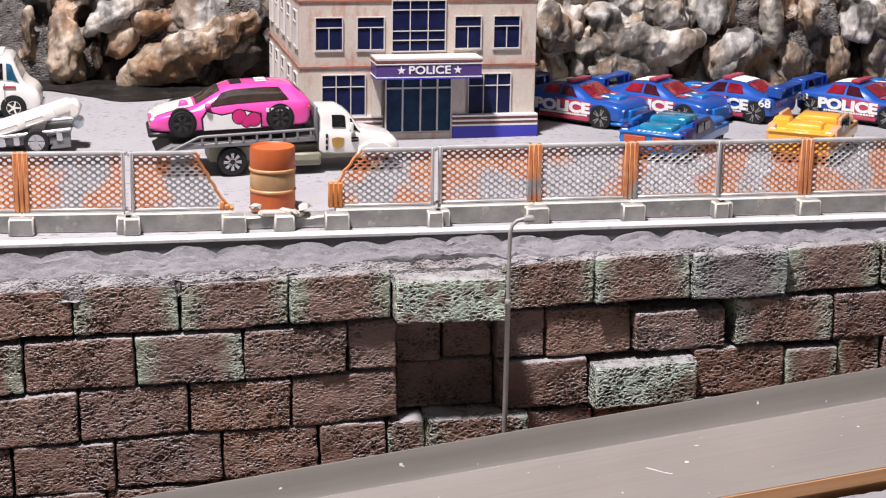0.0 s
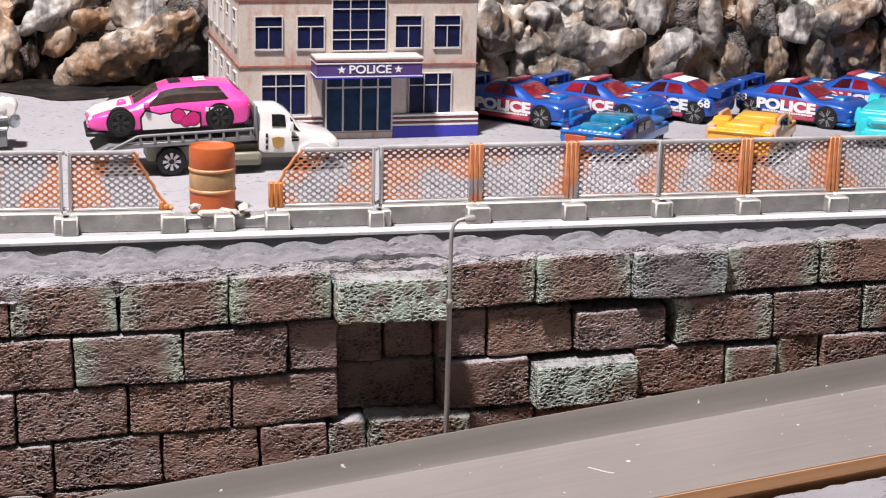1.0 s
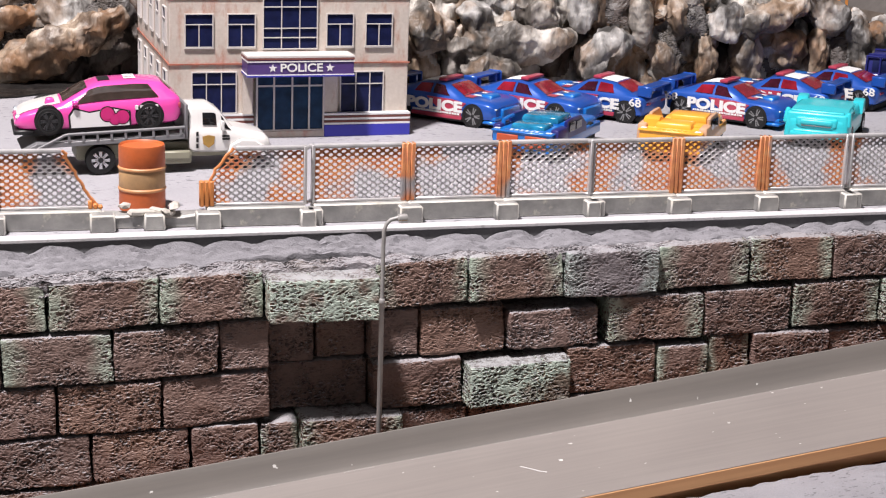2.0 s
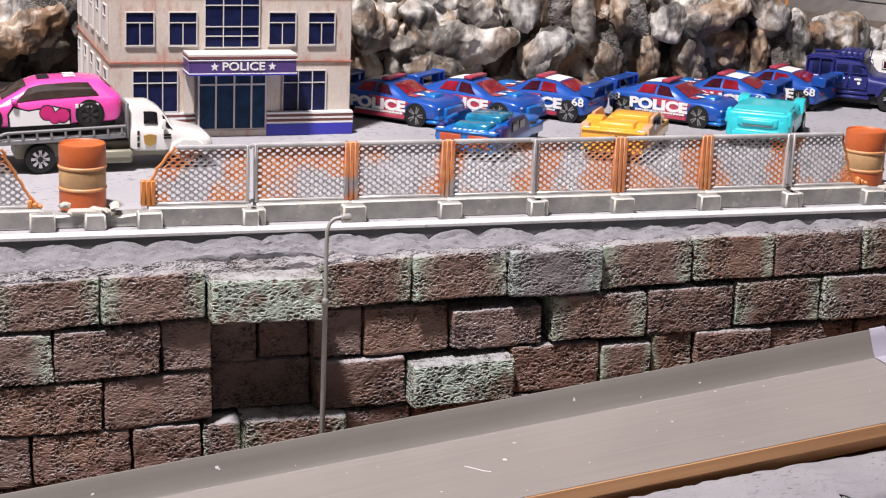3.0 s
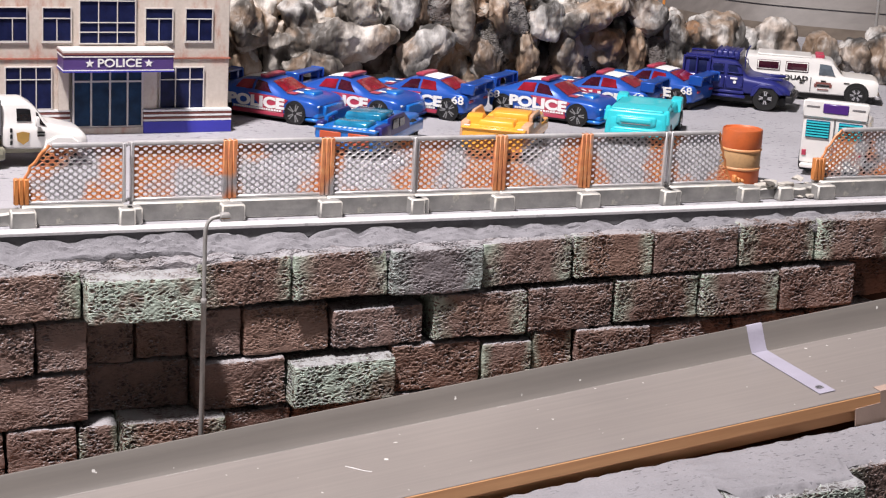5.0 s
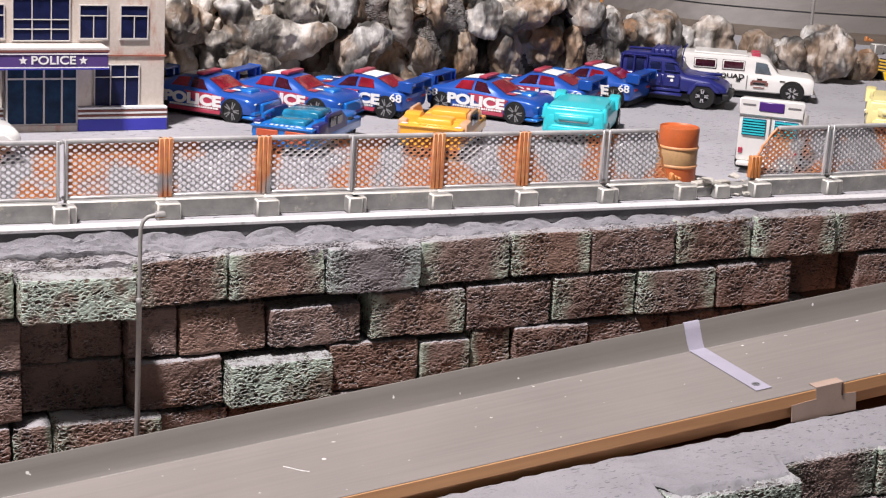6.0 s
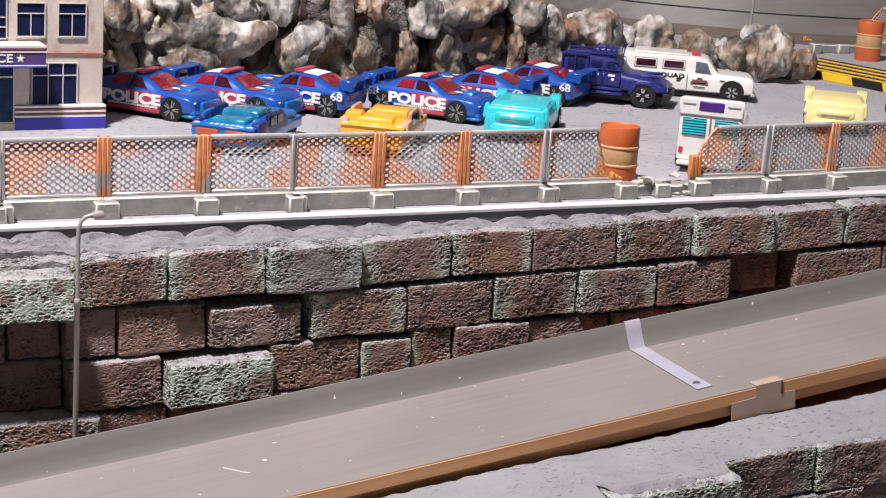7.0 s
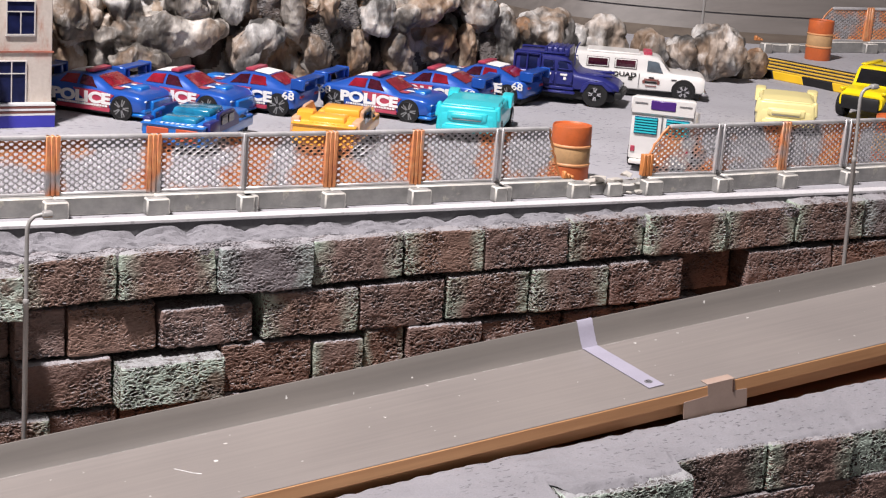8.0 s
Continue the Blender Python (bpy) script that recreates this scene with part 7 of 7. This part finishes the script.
CLIFF_WEST = [
    (-0.171, 0.911, 0.004, -0.108, 0.910, 0.035, 0.0078, "t", 0),
    (-0.208, 0.917, 0.037, -0.209, 0.917, 0.003, 0.0070, "t", 0),
    (-0.239, 0.927, 0.038, -0.239, 0.927, 0.010, 0.0084, "p", 1),
    (-0.227, 0.921, 0.037, -0.228, 0.921, 0.016, 0.0041, "t", 0),
    (-0.194, 0.916, 0.030, -0.168, 0.915, 0.045, 0.0047, "g", 0),
    (-0.182, 0.920, 0.017, -0.172, 0.919, 0.031, 0.0047, "t", 0),
    (-0.170, 0.921, 0.034, -0.154, 0.921, 0.036, 0.0047, "t", 0),
    (-0.153, 0.933, 0.032, -0.144, 0.932, 0.022, 0.0083, "p", 0),
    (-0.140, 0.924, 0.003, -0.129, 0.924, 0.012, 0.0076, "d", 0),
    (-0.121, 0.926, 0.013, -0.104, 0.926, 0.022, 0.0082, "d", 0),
    (-0.143, 0.922, 0.037, -0.127, 0.922, 0.045, 0.0063, "g", 1),
    (-0.119, 0.926, 0.042, -0.105, 0.926, 0.038, 0.0069, "p", 0),
    (-0.223, 0.930, 0.025, -0.225, 0.930, -0.003, 0.0052, "p", 0),
    (-0.205, 0.941, 0.018, -0.197, 0.941, -0.001, 0.0084, "p", 0),
    (-0.208, 0.929, 0.043, -0.198, 0.929, 0.041, 0.0077, "d", 0),
    (-0.260, 0.931, 0.031, -0.260, 0.931, 0.003, 0.0098, "g", 0),
    (-0.166, 0.927, 0.011, -0.160, 0.927, 0.019, 0.0051, "p", 0),
    (-0.102, 0.930, 0.040, -0.100, 0.930, 0.006, 0.0057, "d", 0),
]
CLIFF_MIDDLE = [
    (0.056, 0.920, 0.041, 0.064, 0.920, 0.031, 0.0099, "c", 0),
    (0.078, 0.918, 0.026, 0.135, 0.924, 0.029, 0.0075, "c", 0),
    (0.080, 0.924, 0.041, 0.091, 0.925, 0.030, 0.0062, "g", 0),
    (0.115, 0.927, 0.046, 0.126, 0.929, 0.042, 0.0082, "c", 0),
    (0.104, 0.932, 0.040, 0.106, 0.932, 0.034, 0.0063, "t", 0),
    (0.143, 0.929, 0.054, 0.146, 0.929, 0.035, 0.0047, "g", 1),
    (0.153, 0.936, 0.050, 0.154, 0.936, 0.036, 0.0045, "t", 0),
    (0.167, 0.942, 0.048, 0.168, 0.942, 0.035, 0.0071, "p", 0),
    (0.176, 0.931, 0.052, 0.178, 0.931, 0.029, 0.0038, "c", 0),
    (0.149, 0.927, 0.013, 0.166, 0.930, 0.025, 0.0089, "g", 0),
    (0.080, 0.910, 0.013, 0.107, 0.912, 0.013, 0.0040, "c", 0),
    (0.053, 0.925, 0.020, 0.055, 0.926, 0.011, 0.0063, "t", 0),
    (0.073, 0.925, 0.021, 0.075, 0.925, 0.011, 0.0047, "c", 0),
    (0.096, 0.933, 0.048, 0.103, 0.934, 0.051, 0.0076, "g", 0),
    (0.134, 0.938, 0.038, 0.138, 0.938, 0.043, 0.0051, "p", 0),
    (0.142, 0.945, 0.019, 0.146, 0.945, 0.009, 0.0058, "p", 0),
]
CLIFF_EAST = [
    (0.188, 0.935, 0.025, 0.194, 0.936, 0.010, 0.0051, "g", 0),
    (0.192, 0.939, 0.031, 0.205, 0.942, 0.015, 0.0038, "p", 0),
    (0.208, 0.942, 0.040, 0.209, 0.942, 0.034, 0.0064, "p", 0),
    (0.197, 0.936, 0.045, 0.200, 0.937, 0.036, 0.0051, "c", 0),
    (0.217, 0.941, 0.029, 0.216, 0.941, 0.009, 0.0045, "t", 0),
    (0.228, 0.937, 0.042, 0.229, 0.938, 0.035, 0.0070, "g", 2),
    (0.243, 0.944, 0.029, 0.243, 0.944, 0.007, 0.0058, "g", 0),
    (0.237, 0.951, 0.016, 0.237, 0.951, 0.008, 0.0049, "p", 0),
    (0.240, 0.940, 0.039, 0.268, 0.945, 0.050, 0.0065, "c", 0),
    (0.259, 0.946, 0.033, 0.272, 0.949, 0.022, 0.0049, "t", 0),
    (0.272, 0.950, 0.021, 0.263, 0.948, 0.017, 0.0039, "t", 0),
    (0.285, 0.951, 0.031, 0.284, 0.951, 0.009, 0.0036, "t", 0),
    (0.298, 0.959, 0.024, 0.300, 0.959, 0.009, 0.0050, "p", 0),
    (0.308, 0.957, 0.037, 0.312, 0.958, 0.010, 0.0047, "g", 0),
    (0.289, 0.957, 0.042, 0.293, 0.958, 0.037, 0.0070, "g", 0),
    (0.308, 0.961, 0.042, 0.309, 0.961, 0.039, 0.0047, "g", 1),
    (0.330, 0.966, 0.029, 0.339, 0.968, 0.029, 0.0126, "g", 0),
    (0.319, 0.958, 0.034, 0.322, 0.958, 0.030, 0.0047, "t", 0),
    (0.358, 0.975, 0.030, 0.359, 0.975, 0.022, 0.0052, "g", 1),
    (0.375, 0.977, 0.025, 0.383, 0.979, 0.024, 0.0101, "g", 1),
    (0.411, 0.984, 0.017, 0.417, 0.986, 0.016, 0.0085, "g", 1),
    (0.436, 0.991, 0.019, 0.439, 0.992, 0.015, 0.0068, "g", 0),
    (0.443, 0.987, 0.011, 0.446, 0.988, 0.011, 0.0036, "g", 2),
    (0.460, 0.996, 0.024, 0.463, 0.997, 0.012, 0.0117, "g", 0),
    (0.473, 1.006, 0.028, 0.478, 1.008, 0.026, 0.0048, "g", 0),
    (0.494, 1.009, 0.012, 0.494, 1.009, 0.003, 0.0064, "t", 0),
    (0.487, 1.010, 0.007, 0.489, 1.011, 0.001, 0.0049, "d", 0),
    (0.227, 0.951, 0.022, 0.226, 0.951, 0.006, 0.0052, "d", 0),
    (0.255, 0.956, 0.017, 0.259, 0.957, 0.006, 0.0046, "p", 0),
]


def filler_lobes():
    """Smaller bulges packed behind the large ones; browner and darker towards the west, where shade is put into their
    colour.
    """
    rnd = random.Random(41)
    out = []
    for i in range(40):
        for j in range(5):
            x, z = -0.275 + 0.0156 * i + rnd.uniform(-0.004, 0.004), 0.004 + 0.0175 * j + rnd.uniform(-0.004, 0.004) + 0.008 * (i % 2)
            if z > (0.09 if x < 0.22 else 0.062 if x < 0.30 else 0.036):
                continue
            y = (0.936 if x < 0.09 else 0.929) + 0.05 * x + 0.27 * x * x + rnd.uniform(-0.002, 0.005)
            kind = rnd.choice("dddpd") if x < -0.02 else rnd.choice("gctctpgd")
            dx, dz = rnd.uniform(-0.006, 0.006), rnd.uniform(0.004, 0.016)
            out.append((x - dx, y, z - dz / 2, x + dx, y, z + dz / 2, rnd.uniform(0.0062, 0.0088), kind, 0))
    return out


def build_cliff():
    """All bulges grown together into one foam mass, then told apart again by the nearest bulge."""
    rows = CLIFF_WEST + CLIFF_MIDDLE + CLIFF_EAST + filler_lobes()
    verts, tris = [], []
    for i, row in enumerate(rows):
        lobe(verts, tris, row, i + 1, 4 if i < 63 else 3)
    me = bpy.data.meshes.new("foam")
    me.from_pydata(verts, [], tris)
    tmp = new("foam", me)
    grow = tmp.modifiers.new("grow", "REMESH")
    grow.mode, grow.voxel_size = "VOXEL", 0.00115
    soft = tmp.modifiers.new("soft", "SMOOTH")
    soft.factor, soft.iterations = 0.5, 1
    me = bpy.data.meshes.new_from_object(tmp.evaluated_get(bpy.context.evaluated_depsgraph_get()))
    bpy.data.objects.remove(tmp)
    n = len(me.vertices)
    co, no = np.empty(n * 3), np.empty(n * 3)
    me.vertices.foreach_get("co", co)
    me.vertices.foreach_get("normal", no)
    co, no = co.reshape(-1, 3), no.reshape(-1, 3)
    data = np.array([row[:7] for row in rows])
    a, ab, r = data[:, 0:3], data[:, 3:6] - data[:, 0:3], data[:, 6]
    span = np.maximum((ab ** 2).sum(1), 1e-9)
    best, owner = np.full(n, 9.0), np.zeros(n, int)
    jitter = np.array([0.30 * noise.noise(Vector(p) * 90) for p in co])
    for i in range(len(rows)):
        k = np.clip(((co - a[i]) @ ab[i]) / span[i], 0, 1)
        far = np.linalg.norm(co - (a[i] + k[:, None] * ab[i]), axis=1) / r[i] + (jitter if rows[i][7] == "p" else 0)
        near = far < best
        best[near], owner[near] = far[near], i
    def relief(p):
        x, y, z = p
        flute = 0.28 - abs(noise.noise(Vector((x * 66, y * 66, z * 22))))
        crease = 0.25 - abs(noise.noise(Vector((x * 125 + 9, y * 125, z * 75))))
        return 0.0072 * flute + 0.0034 * crease + 0.0007 * noise.noise(Vector((x, y, z)) * 380)
    lump = np.array([relief(p) for p in co])
    co = co + no * lump[:, None]
    cliff = thing("rock_cliff", Matrix.Identity(4), "cliff of grey and tan painted foam swellings with porous hollows", "cliff")
    faces = np.empty(len(me.polygons) * 4, int)
    me.polygons.foreach_get("vertices", faces)
    faces = faces.reshape(-1, 4)
    own = owner[faces[:, 0]]
    for i, row in enumerate(rows):
        mine = faces[own == i]
        if len(mine) == 0:
            continue
        ids, flat = np.unique(mine, return_inverse=True)
        piece = bpy.data.meshes.new("rock")
        piece.from_pydata(co[ids].tolist(), [], flat.reshape(-1, 4).tolist())
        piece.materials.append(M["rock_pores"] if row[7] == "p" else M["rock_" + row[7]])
        piece.polygons.foreach_set("use_smooth", [True] * len(piece.polygons))
        ob = new("rock", piece)
        ob.parent = cliff
        ob["label"] = ROCK_LABELS[row[7]]
    bpy.data.meshes.remove(me)


build_cliff()


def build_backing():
    """The rough foam behind the bulges, seen in the hollows between them; its near-black colour paints in their shade.
    """
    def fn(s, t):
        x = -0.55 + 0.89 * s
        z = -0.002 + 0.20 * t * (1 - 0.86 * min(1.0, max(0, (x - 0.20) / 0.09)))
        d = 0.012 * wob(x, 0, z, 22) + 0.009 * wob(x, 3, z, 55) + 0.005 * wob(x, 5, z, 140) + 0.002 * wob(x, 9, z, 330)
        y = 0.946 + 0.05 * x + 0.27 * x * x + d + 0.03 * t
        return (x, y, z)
    solid("cliff_backing", sheet(300, 70, fn), M["hollow_shade"], Matrix.Identity(4), "porous foam mass behind the rock lobes, coloured near-black for shade", "cliff", kind="structure")


build_backing()


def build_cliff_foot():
    """Black crumbly sheet along the foot of the rocks: dark ground with the rocks' shade painted in."""
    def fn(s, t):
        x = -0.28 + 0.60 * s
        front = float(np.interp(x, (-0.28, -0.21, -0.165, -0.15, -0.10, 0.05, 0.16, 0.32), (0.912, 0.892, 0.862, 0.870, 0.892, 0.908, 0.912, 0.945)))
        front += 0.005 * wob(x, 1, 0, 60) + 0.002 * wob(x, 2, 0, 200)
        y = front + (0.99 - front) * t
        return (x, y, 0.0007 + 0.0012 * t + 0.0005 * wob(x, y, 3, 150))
    solid("cliff_foot", sheet(200, 14, fn), M["foot_shade"], Matrix.Identity(4), "black sheet at the foot of the rocks, dark ground with shade painted in", "ground", kind="structure")


build_cliff_foot()
